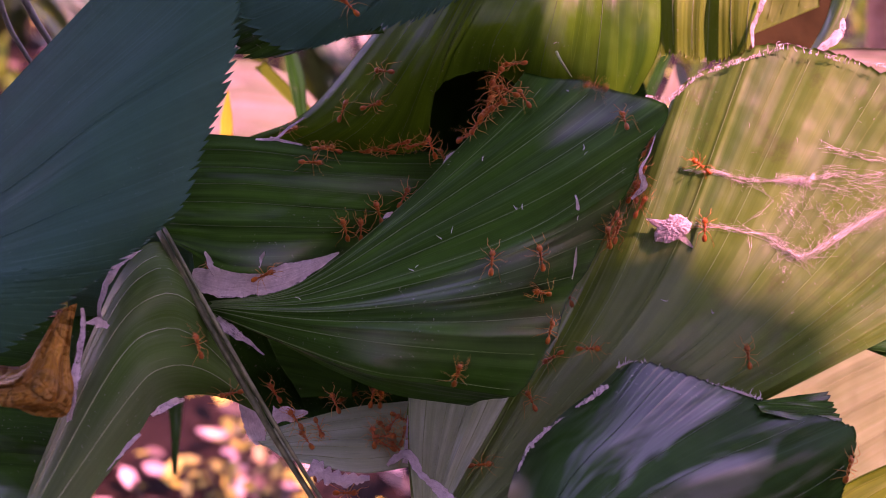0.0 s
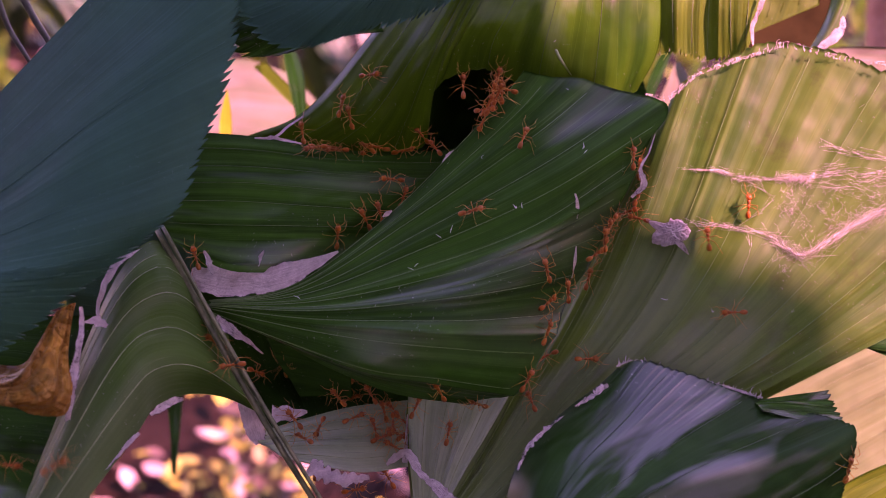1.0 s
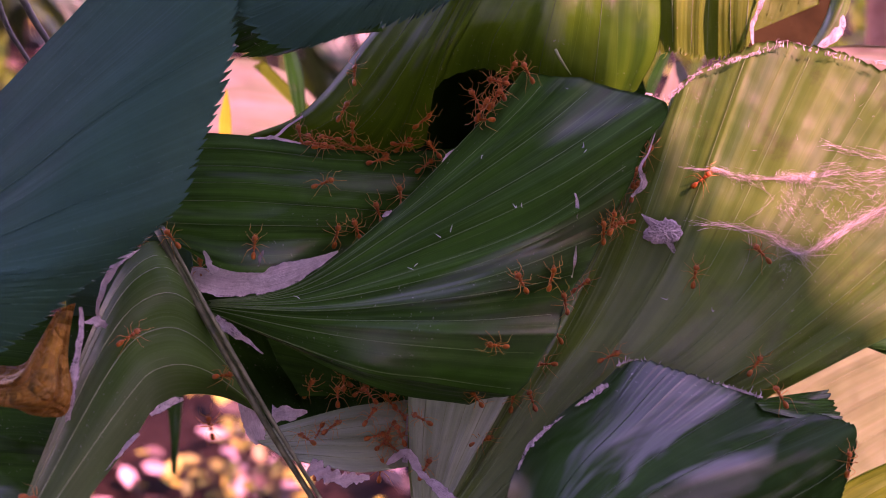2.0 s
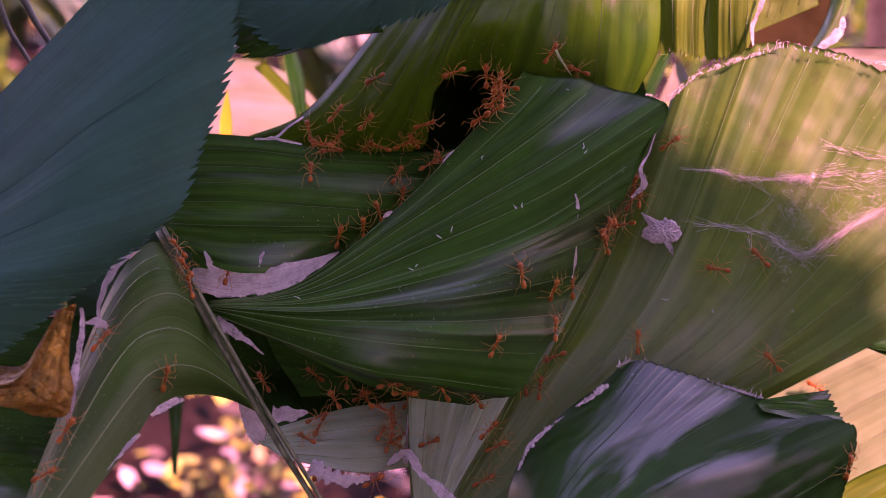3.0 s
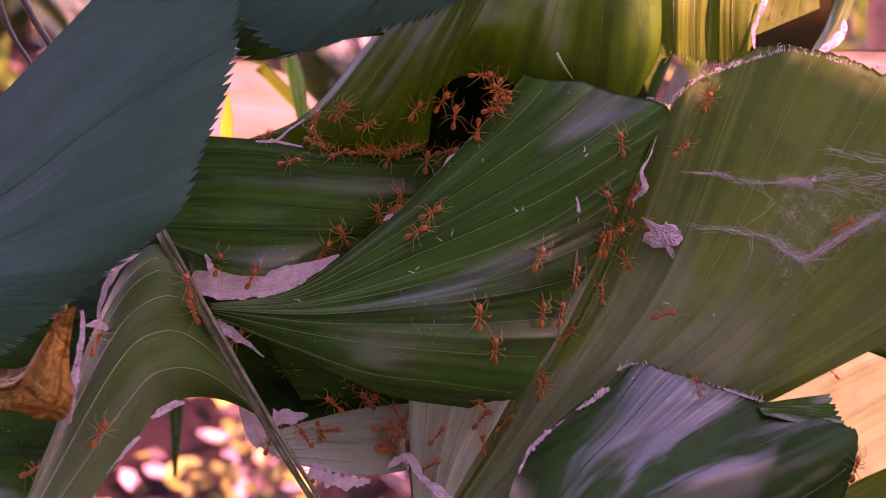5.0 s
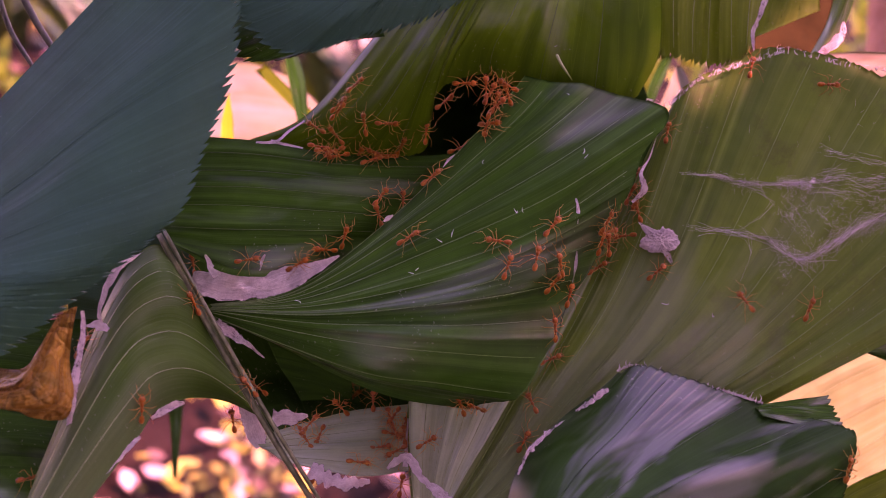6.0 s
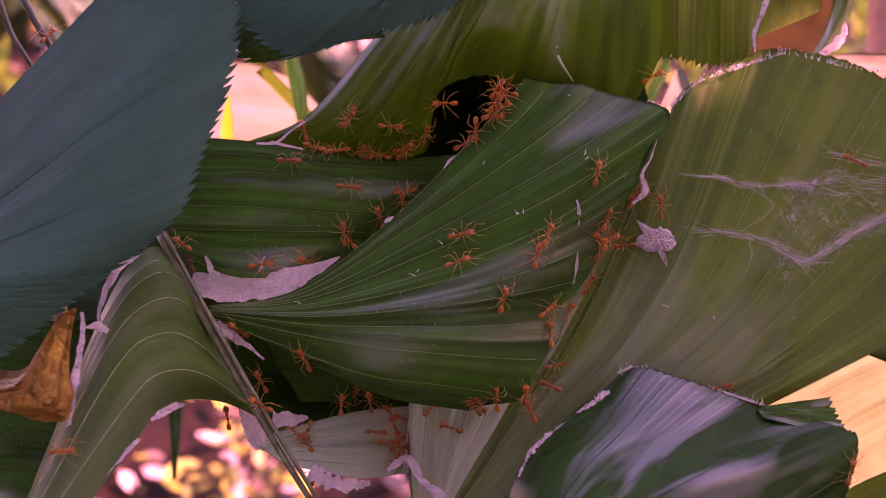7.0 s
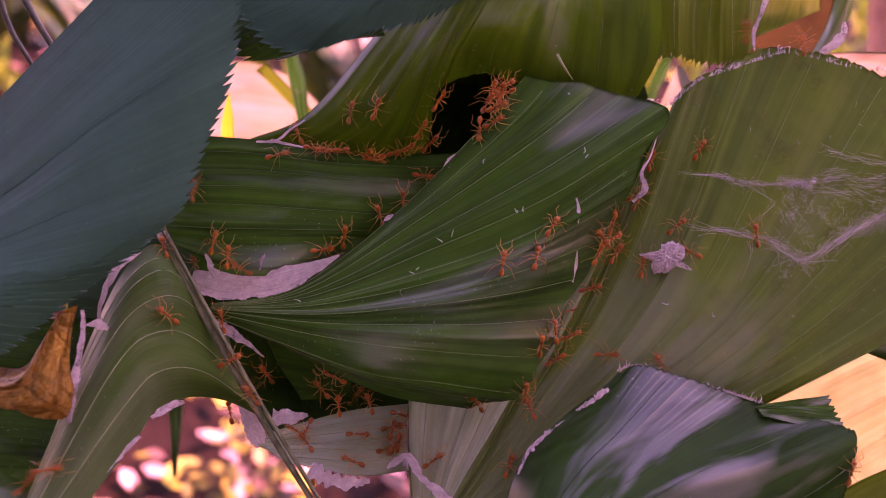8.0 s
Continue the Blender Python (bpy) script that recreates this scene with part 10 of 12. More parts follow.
    walk(ANTS[44], [(0, on_leaf(-61.1, -9.8, -24.6, 100, 49, 26)), (0.17, on_leaf(-64.4, -13.5, -24.9, 133, 41, 16)), (0.33, on_leaf(-67.7, -16.7, -25.2, 166, 43, 16)), (0.5, on_leaf(-70.9, -20.1, -25.5, 200, 39, 25)), (0.67, on_leaf(-79.4, -25.8, -33.4, 253, 14, 28)), (0.83, on_leaf(-95.2, -12.4, -44.6, 306, 23, 49)), (1, on_leaf(-101.6, -22.3, -51.4, 360, 10, 50)), (1.14, on_leaf(-97.4, -24.4, -54.3, 315, 16, 57)), (1.27, on_leaf(-89.9, -34.2, -55.1, 270, -8, 33)), (1.39, on_leaf(-93.3, -28.9, -60.7, 270, 16, 46)), (1.5, on_leaf(-110.8, 8.0, -76.0, 270, 0, 21)), (1.84, on_leaf(-93.4, -28.9, -60.6, 325, 25, 46)), (2.17, on_leaf(-90.1, -34.0, -55.0, 380, 0, 35)), (2.59, on_leaf(-88.9, -33.3, -52.8, 380, -25, 32)), (3, on_leaf(-87.7, -32.6, -50.7, 380, -25, 31)), (3.17, on_leaf(-87.0, -30.8, -47.1, 400, -28, 32)), (3.33, on_leaf(-86.3, -29.0, -43.5, 420, -29, 32)), (3.5, on_leaf(-85.7, -27.0, -39.8, 440, -35, 35)), (3.59, on_leaf(-87.3, -29.2, -45.0, 383, -36, 35)), (3.68, on_leaf(-88.8, -31.5, -50.0, 326, -32, 34)), (3.77, on_leaf(-90.3, -33.8, -54.9, 270, -30, 34)), (3.89, on_leaf(-93.6, -28.8, -60.4, 270, -5, 47)), (4, on_leaf(-111.1, 8.0, -75.6, 270, 0, 22)), (4.11, on_leaf(-93.7, -28.8, -60.3, 330, 24, 47)), (4.22, on_leaf(-90.4, -33.6, -54.8, 390, 0, 34)), (4.5, on_leaf(-91.1, -30.5, -51.8, 390, -25, 39)), (6, on_leaf(-95.8, -22.7, -53.7, 390, 0, 54)), (6.14, on_leaf(-91.9, -30.7, -53.3, 330, -25, 41)), (6.28, on_leaf(-90.4, -33.1, -54.1, 270, -34, 36)), (6.39, on_leaf(-90.5, -35.3, -57.4, 270, -29, 35)), (6.5, on_leaf(-110.7, 8.0, -74.2, 270, -4, 10)), (6.61, on_leaf(-90.5, -35.2, -57.3, 315, -29, 35)), (6.72, on_leaf(-90.4, -33.0, -53.9, 360, -34, 36)), (6.82, on_leaf(-88.5, -32.3, -50.9, 360, -30, 33)), (6.91, on_leaf(-86.6, -31.4, -47.8, 360, -21, 29)), (7, on_leaf(-84.7, -30.5, -44.7, 360, -18, 28)), (7.17, on_leaf(-73.9, -25.7, -43.3, 390, 6, 3)), (7.33, on_leaf(-70.8, 8.0, -47.2, 420, 0, 0)), (7.5, on_leaf(-56.2, 8.0, -44.4, 450, 0, 0)), (7.67, on_leaf(-74.3, 8.0, -50.2, 436, 0, 0)), (7.83, on_leaf(-78.5, -29.8, -47.8, 423, 25, -2)), (8, on_leaf(-96.5, -24.0, -54.3, 410, 17, 22))])
    walk(ANTS[45], [(0, on_leaf(-53.5, -3.5, -35.6, 180, 24, -25)), (0.25, on_leaf(-50.8, 2.8, -35.1, 145, 30, 0)), (0.5, on_leaf(-50.6, 23.5, -36.5, 110, 53, 24)), (0.75, on_leaf(-51.8, 21.8, -35.6, 55, 55, 35)), (1, on_leaf(-53.0, 20.2, -34.6, 0, 54, 28)), (1.5, on_leaf(-47.7, -9.1, -32.0, -10, 29, 22)), (1.88, on_leaf(-54.4, -3.9, -32.7, 12, 53, 37)), (2.25, on_leaf(-58.9, -8.2, -32.0, 35, 28, 12)), (2.62, on_leaf(-63.4, -11.8, -31.6, 57, 35, -12)), (3, on_leaf(-67.3, -16.6, -31.0, 80, 50, -18)), (3.25, on_leaf(-70.5, -21.3, -29.0, 90, 45, 6)), (3.5, on_leaf(-74.5, -23.1, -27.5, 100, 20, 27)), (3.67, on_leaf(-67.6, -17.2, -28.2, 110, 45, 6)), (3.83, on_leaf(-60.4, -10.5, -28.9, 120, 42, -1)), (4, on_leaf(-51.7, -8.2, -29.1, 130, 32, 23)), (4.17, on_leaf(-55.0, -7.8, -25.4, 126, 7, -1)), (4.33, on_leaf(-59.0, -5.0, -21.9, 123, 32, 20)), (4.5, on_leaf(-62.2, -7.9, -17.4, 120, 48, 12)), (6.17, on_leaf(-62.8, -6.2, -12.6, 116, 30, 17)), (6.33, on_leaf(-62.9, -5.1, -7.5, 113, 14, 30)), (6.5, on_leaf(-68.2, 14.7, -3.0, 110, -2, 7)), (7, on_leaf(-68.4, 14.8, -2.6, 110, -2, 8)), (7.5, on_leaf(-62.1, 1.7, -2.7, 80, -7, 2)), (7.75, on_leaf(-70.9, 15.0, -1.5, 90, -1, 3)), (8, on_leaf(-71.7, -0.1, -0.0, 100, 21, 28))])
    walk(ANTS[46], [(0, on_leaf(-35.1, 3.2, -50.5, 120, 0, 36)), (0.25, on_leaf(-29.1, 2.4, -51.5, 130, 7, 49)), (0.5, on_leaf(-23.3, 2.9, -52.7, 140, 17, 45)), (0.75, on_leaf(-29.4, 2.2, -51.6, 130, 7, 48)), (1, on_leaf(-35.6, 2.9, -50.7, 120, 0, 62)), (1.5, on_leaf(-34.8, 2.7, -50.8, 120, 1, 58)), (3, on_leaf(-35.1, 3.0, -50.6, 120, 0, 63)), (3.25, on_leaf(-37.1, 6.6, -49.4, 125, 5, 41)), (3.5, on_leaf(-39.0, 9.4, -48.1, 130, -4, 35)), (3.75, on_leaf(-37.1, 6.7, -49.3, 125, 5, 41)), (4, on_leaf(-35.2, 3.7, -50.4, 120, 0, 36)), (4.5, on_leaf(-35.3, 4.8, -50.3, 120, 0, 35)), (6, on_leaf(-35.5, 5.7, -50.2, 120, 1, 33)), (6.25, on_leaf(-31.7, 3.2, -50.6, 145, 1, 33)), (6.5, on_leaf(-28.4, 2.5, -51.5, 170, 8, 48)), (6.75, on_leaf(-33.7, 6.4, -50.0, 150, 6, 51)), (7, on_leaf(-39.0, 9.1, -48.2, 130, -4, 35)), (7.67, on_leaf(-41.5, -10.3, -42.8, 120, 20, 17)), (7.83, on_leaf(-50.4, 8.0, -44.5, 110, 0, 0)), (8, on_leaf(-56.0, 8.0, -42.6, 100, 0, 0))])
    walk(ANTS[47], [(0, on_leaf(-33.5, 8.0, -58.3, 90, 0, 0)), (3, on_leaf(-33.9, 8.0, -58.3, 90, 0, 0)), (3.5, on_leaf(-34.3, 8.0, -58.3, 90, 0, 0)), (4, on_leaf(-33.9, 8.0, -58.0, 90, 0, 0)), (4.5, on_leaf(-34.4, 8.0, -58.1, 90, 0, 0)), (6.5, on_leaf(-34.5, 8.0, -57.9, 90, 0, 0)), (7.5, on_leaf(-34.6, 8.0, -58.5, 90, 0, 0)), (8, on_leaf(-34.3, 8.0, -58.7, 90, 0, 0))])
    walk(ANTS[48], [(0, on_leaf(-27.9, 33.5, -44.7, 60, -3, 61)), (0.17, on_leaf(-21.0, 33.1, -44.5, 40, 9, 58)), (0.33, on_leaf(-14.1, 33.2, -44.5, 20, -9, 45)), (0.5, on_leaf(-6.7, 9.8, -40.7, 0, -34, 21)), (0.75, on_leaf(-11.6, 21.1, -44.5, 50, -9, 46)), (1, on_leaf(-16.0, 17.0, -45.8, 100, 5, 34)), (1.5, on_leaf(-16.0, 18.9, -44.8, 130, 5, 34)), (2.25, on_leaf(-13.2, 21.2, -44.2, 95, 11, 54)), (3, on_leaf(-10.2, 22.8, -43.6, 60, 14, 38)), (3.5, on_leaf(-12.2, 32.7, -44.4, 80, -10, 40)), (4, on_leaf(-12.5, 21.8, -43.9, 60, 12, 48)), (4.17, on_leaf(-7.7, 9.2, -44.3, 60, -12, 23)), (4.33, on_leaf(-3.5, 8.0, -46.5, 60, -2, 19)), (4.5, on_leaf(-1.3, 7.1, -48.0, 60, -27, 26)), (5.25, on_leaf(-2.2, 6.8, -49.5, 45, -2, 22)), (6, on_leaf(-5.1, 6.2, -50.3, 30, 17, 19)), (6.25, on_leaf(-1.0, 6.7, -48.3, 55, -7, 28)), (6.5, on_leaf(3.0, 6.4, -46.4, 80, 13, 16)), (6.75, on_leaf(2.6, 6.4, -46.2, 120, -4, 20)), (7, on_leaf(2.2, 6.5, -46.1, 160, -1, 20)), (7.17, on_leaf(4.3, 3.1, -50.4, 133, -26, 21)), (7.33, on_leaf(6.1, 0.5, -54.7, 106, -27, 42)), (7.5, on_leaf(8.2, -0.6, -59.2, 80, -24, 45)), (7.75, on_leaf(12.3, -1.1, -57.1, 75, 0, 23)), (8, on_leaf(16.7, -0.7, -55.4, 70, -3, 24))])
    walk(ANTS[49], [(0, on_leaf(-17.6, 20.9, -43.1, 80, 11, 50)), (0.17, on_leaf(-12.0, 21.0, -44.5, 86, 9, 61)), (0.33, on_leaf(-6.0, 8.2, -43.6, 93, -8, 36)), (0.5, on_leaf(-0.7, 8.2, -44.9, 100, -33, 26)), (0.75, on_leaf(-6.6, 8.3, -44.3, 115, -48, 20)), (1, on_leaf(-13.0, 19.1, -45.4, 130, -23, 45)), (1.27, on_leaf(-13.1, 21.8, -43.6, 90, 1, 43)), (1.35, on_leaf(-11.5, 22.0, -38.6, 90, 0, 18)), (1.43, on_leaf(-9.8, 22.0, -33.8, 90, 0, 0)), (1.5, on_leaf(-8.0, 22.0, -29.0, 90, 0, 0)), (1.72, on_leaf(-9.8, 22.0, -33.8, 60, 0, 0)), (1.95, on_leaf(-11.5, 22.0, -38.6, 30, 0, 0)), (2.17, on_leaf(-13.2, 21.9, -43.5, 0, 13, 25)), (3, on_leaf(-9.8, -5.0, -36.2, 0, -3, 0)), (3.25, on_leaf(-14.7, 34.1, -43.8, 60, -9, 25)), (3.5, on_leaf(-17.2, 20.9, -43.2, 120, 11, 49)), (4, on_leaf(-19.4, 18.9, -44.2, 70, 10, 57)), (4.25, on_leaf(-16.3, 18.6, -44.9, 95, 5, 34)), (4.5, on_leaf(-15.1, 19.0, -44.9, 120, 11, 59)), (5.25, on_leaf(-12.3, 17.0, -46.8, 90, 26, 34)), (6, on_leaf(-11.5, 16.4, -48.5, 60, 31, 23)), (6.17, on_leaf(-5.9, 7.9, -44.7, 70, 27, 16)), (6.33, on_leaf(-0.7, 9.3, -42.3, 80, 2, 22)), (6.5, on_leaf(4.3, -0.6, -38.6, 90, 6, -2)), (6.75, on_leaf(0.3, -1.2, -38.7, 65, 6, -27)), (7, on_leaf(-3.8, 9.6, -40.7, 40, 20, -2)), (7.25, on_leaf(-7.0, 9.4, -42.6, 60, -4, 21)), (7.5, on_leaf(-10.6, 18.9, -46.3, 80, 17, 46)), (7.75, on_leaf(-10.4, 18.1, -47.0, 45, 27, 29)), (8, on_leaf(-9.8, 13.3, -47.2, 10, 2, 19))])
    walk(ANTS[50], [(0, on_leaf(-33.9, 35.9, -42.3, 45, 0, 25)), (0.17, on_leaf(-28.0, 32.4, -45.3, 70, -2, 50)), (0.33, on_leaf(-21.2, 15.5, -45.9, 95, 5, 33)), (0.5, on_leaf(-15.9, 13.3, -48.9, 120, 26, 43)), (1, on_leaf(-18.7, 11.0, -49.3, 90, 25, 39)), (1.25, on_leaf(-18.9, 9.7, -50.1, 55, 10, 32)), (1.5, on_leaf(-19.1, 7.9, -50.8, 20, 11, 32)), (3, on_leaf(-17.2, 10.2, -50.6, 60, 23, 57)), (3.17, on_leaf(-23.2, 6.7, -50.4, 80, 3, 36)), (3.33, on_leaf(-29.1, 4.5, -50.4, 100, 1, 35)), (3.5, on_leaf(-35.1, 3.1, -50.6, 120, 0, 60)), (3.75, on_leaf(-29.5, 2.4, -51.4, 150, 7, 49)), (4, on_leaf(-24.1, 2.8, -52.4, 180, 15, 45)), (4.17, on_leaf(-25.1, 3.4, -51.6, 120, 12, 47)), (4.33, on_leaf(-26.2, 4.2, -50.7, 60, 8, 59)), (4.5, on_leaf(-29.1, 7.6, -49.5, 0, 2, 58)), (5.25, on_leaf(-31.4, 8.6, -48.3, 30, 4, 51)), (6, on_leaf(-35.6, 11.7, -46.9, 60, -4, 35)), (6.25, on_leaf(-29.7, 10.3, -47.2, 35, 0, 33)), (6.5, on_leaf(-24.0, 10.3, -47.9, 10, 8, 53)), (6.75, on_leaf(-21.5, 10.7, -48.2, 10, 16, 42)), (7, on_leaf(-18.9, 11.6, -48.6, 10, 23, 40)), (7.25, on_leaf(-23.5, 10.2, -48.1, 5, 8, 51)), (7.5, on_leaf(-28.2, 9.8, -47.7, 0, 5, 51)), (7.75, on_leaf(-33.5, 8.7, -48.0, 65, 5, 45)), (8, on_leaf(-38.7, 7.7, -48.5, 130, 1, 51))])
    walk(ANTS[51], [(0, on_leaf(-15.9, 12.5, -49.8, 120, 28, 44)), (0.25, on_leaf(-9.8, 11.7, -52.1, 110, 3, 19)), (0.5, on_leaf(-3.6, 5.2, -53.2, 100, -5, 24)), (0.75, on_leaf(-7.6, 6.5, -51.5, 125, -30, 19)), (1, on_leaf(-12.0, 13.9, -50.9, 150, -5, 32)), (1.5, on_leaf(-13.4, 12.8, -50.9, 150, 11, 33)), (2.25, on_leaf(-8.8, 7.3, -50.6, 85, -5, 19)), (3, on_leaf(-4.3, 6.1, -51.3, 20, 16, 20)), (3.25, on_leaf(-10.2, 14.1, -51.7, 30, 27, 45)), (3.5, on_leaf(-15.9, 12.0, -50.1, 40, 11, 33)), (3.75, on_leaf(-15.9, 12.2, -50.1, 77, 12, 32)), (4, on_leaf(-15.9, 12.4, -49.9, 115, 28, 44)), (4.25, on_leaf(-15.9, 12.7, -49.5, 77, 30, 34)), (4.5, on_leaf(-17.8, 12.5, -48.3, 40, 25, 34)), (6, on_leaf(-14.4, 13.2, -50.2, 10, 21, 59)), (6.5, on_leaf(-14.4, 13.9, -49.3, 20, 28, 41)), (6.75, on_leaf(-14.6, 15.4, -47.1, 60, 24, 38)), (7, on_leaf(-14.8, 18.5, -45.3, 100, 12, 59)), (7.25, on_leaf(-18.4, 12.3, -48.1, 55, 23, 38)), (7.5, on_leaf(-21.8, 6.3, -50.7, 10, 7, 33)), (8, on_leaf(-23.2, 8.8, -49.4, 10, 12, 45))])
    walk(ANTS[52], [(0, on_leaf(-12.7, 9.8, -54.2, 150, 40, 39)), (0.17, on_leaf(-7.0, 5.8, -52.6, 120, 15, 20)), (0.33, on_leaf(-1.6, 5.3, -51.7, 90, -9, 30)), (0.5, on_leaf(3.8, 3.5, -50.7, 60, -32, 37)), (0.67, on_leaf(0.4, 5.4, -48.2, 63, -7, 17)), (0.83, on_leaf(-3.0, 8.2, -45.8, 66, -3, 19)), (1, on_leaf(-6.5, 8.7, -42.9, 70, -28, 21)), (1.25, on_leaf(-6.4, 7.7, -45.6, 115, -23, 19)), (1.5, on_leaf(-6.4, 6.7, -48.2, 160, -22, 19)), (2.25, on_leaf(-3.2, 9.1, -43.1, 140, -1, 17)), (3, on_leaf(0.1, -8.9, -34.9, 120, -1, -7)), (3.25, on_leaf(-1.4, 9.2, -43.0, 135, 5, 17)), (3.5, on_leaf(-2.9, 7.3, -48.0, 150, -2, 21)), (3.67, on_leaf(-4.4, 7.3, -48.0, 100, 20, 18)), (3.83, on_leaf(-5.9, 6.9, -47.7, 50, 21, 18)), (4, on_leaf(-7.4, 7.7, -47.8, 0, -3, 20)), (4.17, on_leaf(-0.9, 7.0, -47.6, 6, -28, 28)), (4.33, on_leaf(5.4, 4.9, -47.0, 13, -29, 34)), (4.5, on_leaf(9.6, 5.2, -46.2, 20, -9, 30)), (5.25, on_leaf(8.2, 5.8, -43.3, 65, 15, 8)), (6, on_leaf(4.4, -0.3, -38.8, 110, 7, -16)), (6.5, on_leaf(6.4, -2.5, -37.6, 110, 1, -34)), (7, on_leaf(7.9, -1.0, -38.2, 120, 0, -35)), (7.17, on_leaf(4.1, 7.8, -42.7, 130, 16, -10)), (7.33, on_leaf(-0.1, 7.5, -45.7, 140, -8, 14)), (7.5, on_leaf(-4.1, 7.2, -48.6, 150, 16, 19)), (7.75, on_leaf(-9.4, 12.6, -48.7, 85, -8, 19)), (8, on_leaf(-14.5, 14.6, -48.2, 20, 16, 30))])
    walk(ANTS[53], [(0, on_leaf(-18.6, 8.2, -50.8, 90, 11, 32)), (0.25, on_leaf(-16.9, 5.6, -54.0, 105, 30, 49)), (0.5, on_leaf(-15.3, 3.7, -57.3, 120, 20, 28)), (0.75, on_leaf(-19.6, 8.0, -61.0, 65, 0, 3)), (1, on_leaf(-23.7, 8.0, -63.7, 10, 0, 0)), (1.25, on_leaf(-19.9, 8.0, -61.2, 55, 0, 0)), (1.5, on_leaf(-15.8, 2.9, -57.4, 100, 20, 25)), (2.25, on_leaf(-17.4, 8.0, -59.9, 65, 0, 0)), (3, on_leaf(-18.6, 8.0, -61.3, 30, 0, 0)), (3.5, on_leaf(-18.6, 8.0, -61.3, 20, 0, 0)), (4, on_leaf(-21.6, 8.0, -62.5, 20, 0, 0)), (4.25, on_leaf(-16.8, 3.1, -56.5, 25, 25, 25)), (4.5, on_leaf(-14.6, 9.6, -52.1, 30, 31, 47)), (5.25, on_leaf(-17.7, 5.0, -53.9, 20, 28, 50)), (6, on_leaf(-22.4, 0.7, -55.0, 10, 16, 54)), (6.25, on_leaf(-19.0, 3.9, -54.0, 20, 25, 50)), (6.5, on_leaf(-15.6, 7.6, -53.3, 30, 35, 41)), (6.75, on_leaf(-14.3, 9.6, -52.4, 40, 34, 41)), (7, on_leaf(-12.9, 11.7, -51.7, 50, 15, 30)), (7.5, on_leaf(-12.5, 11.9, -51.8, 20, 32, 45)), (8, on_leaf(-12.8, 11.3, -52.2, 60, 33, 44))])
    walk(ANTS[54], [(0, on_leaf(-26.1, 8.0, -64.2, 0, 0, 0)), (0.25, on_leaf(-20.1, 8.0, -62.9, 30, 0, 0)), (0.5, on_leaf(-14.1, 8.0, -61.6, 60, 0, 0)), (1, on_leaf(-14.0, 8.0, -60.7, 120, 0, 0)), (1.5, on_leaf(-12.4, 7.1, -57.7, 90, 21, 25)), (1.88, on_leaf(-6.6, 3.1, -57.7, 75, -3, 24)), (2.25, on_leaf(-0.9, 1.1, -58.3, 60, -15, 33)), (2.62, on_leaf(4.6, -2.3, -58.5, 45, 9, 24)), (3, on_leaf(10.1, -2.2, -59.6, 30, -6, 30)), (3.25, on_leaf(10.1, 1.9, -54.4, 55, -4, 24)), (3.5, on_leaf(9.9, 3.3, -48.5, 80, -20, 36)), (3.75, on_leaf(8.6, 2.7, -50.0, 95, -36, 47)), (4, on_leaf(7.4, 2.4, -51.6, 110, -37, 48)), (4.5, on_leaf(6.6, 2.8, -51.5, 120, -13, 30)), (5.25, on_leaf(14.7, 2.8, -50.9, 90, -21, 34)), (6, on_leaf(20.5, 1.7, -49.3, 60, 1, 16)), (6.25, on_leaf(17.8, 0.5, -52.8, 75, -2, 22)), (6.5, on_leaf(15.1, -1.0, -56.4, 90, -9, 30)), (6.67, on_leaf(14.6, 3.0, -50.6, 93, -23, 35)), (6.83, on_leaf(14.0, 4.4, -44.4, 96, 1, 11)), (7, on_leaf(12.7, -5.9, -36.0, 100, 16, -13)), (7.25, on_leaf(8.9, -6.1, -36.1, 102, 1, -34)), (7.5, on_leaf(5.2, -6.2, -36.2, 105, 0, -34)), (8, on_leaf(8.7, -2.3, -37.6, 115, 1, -34))])
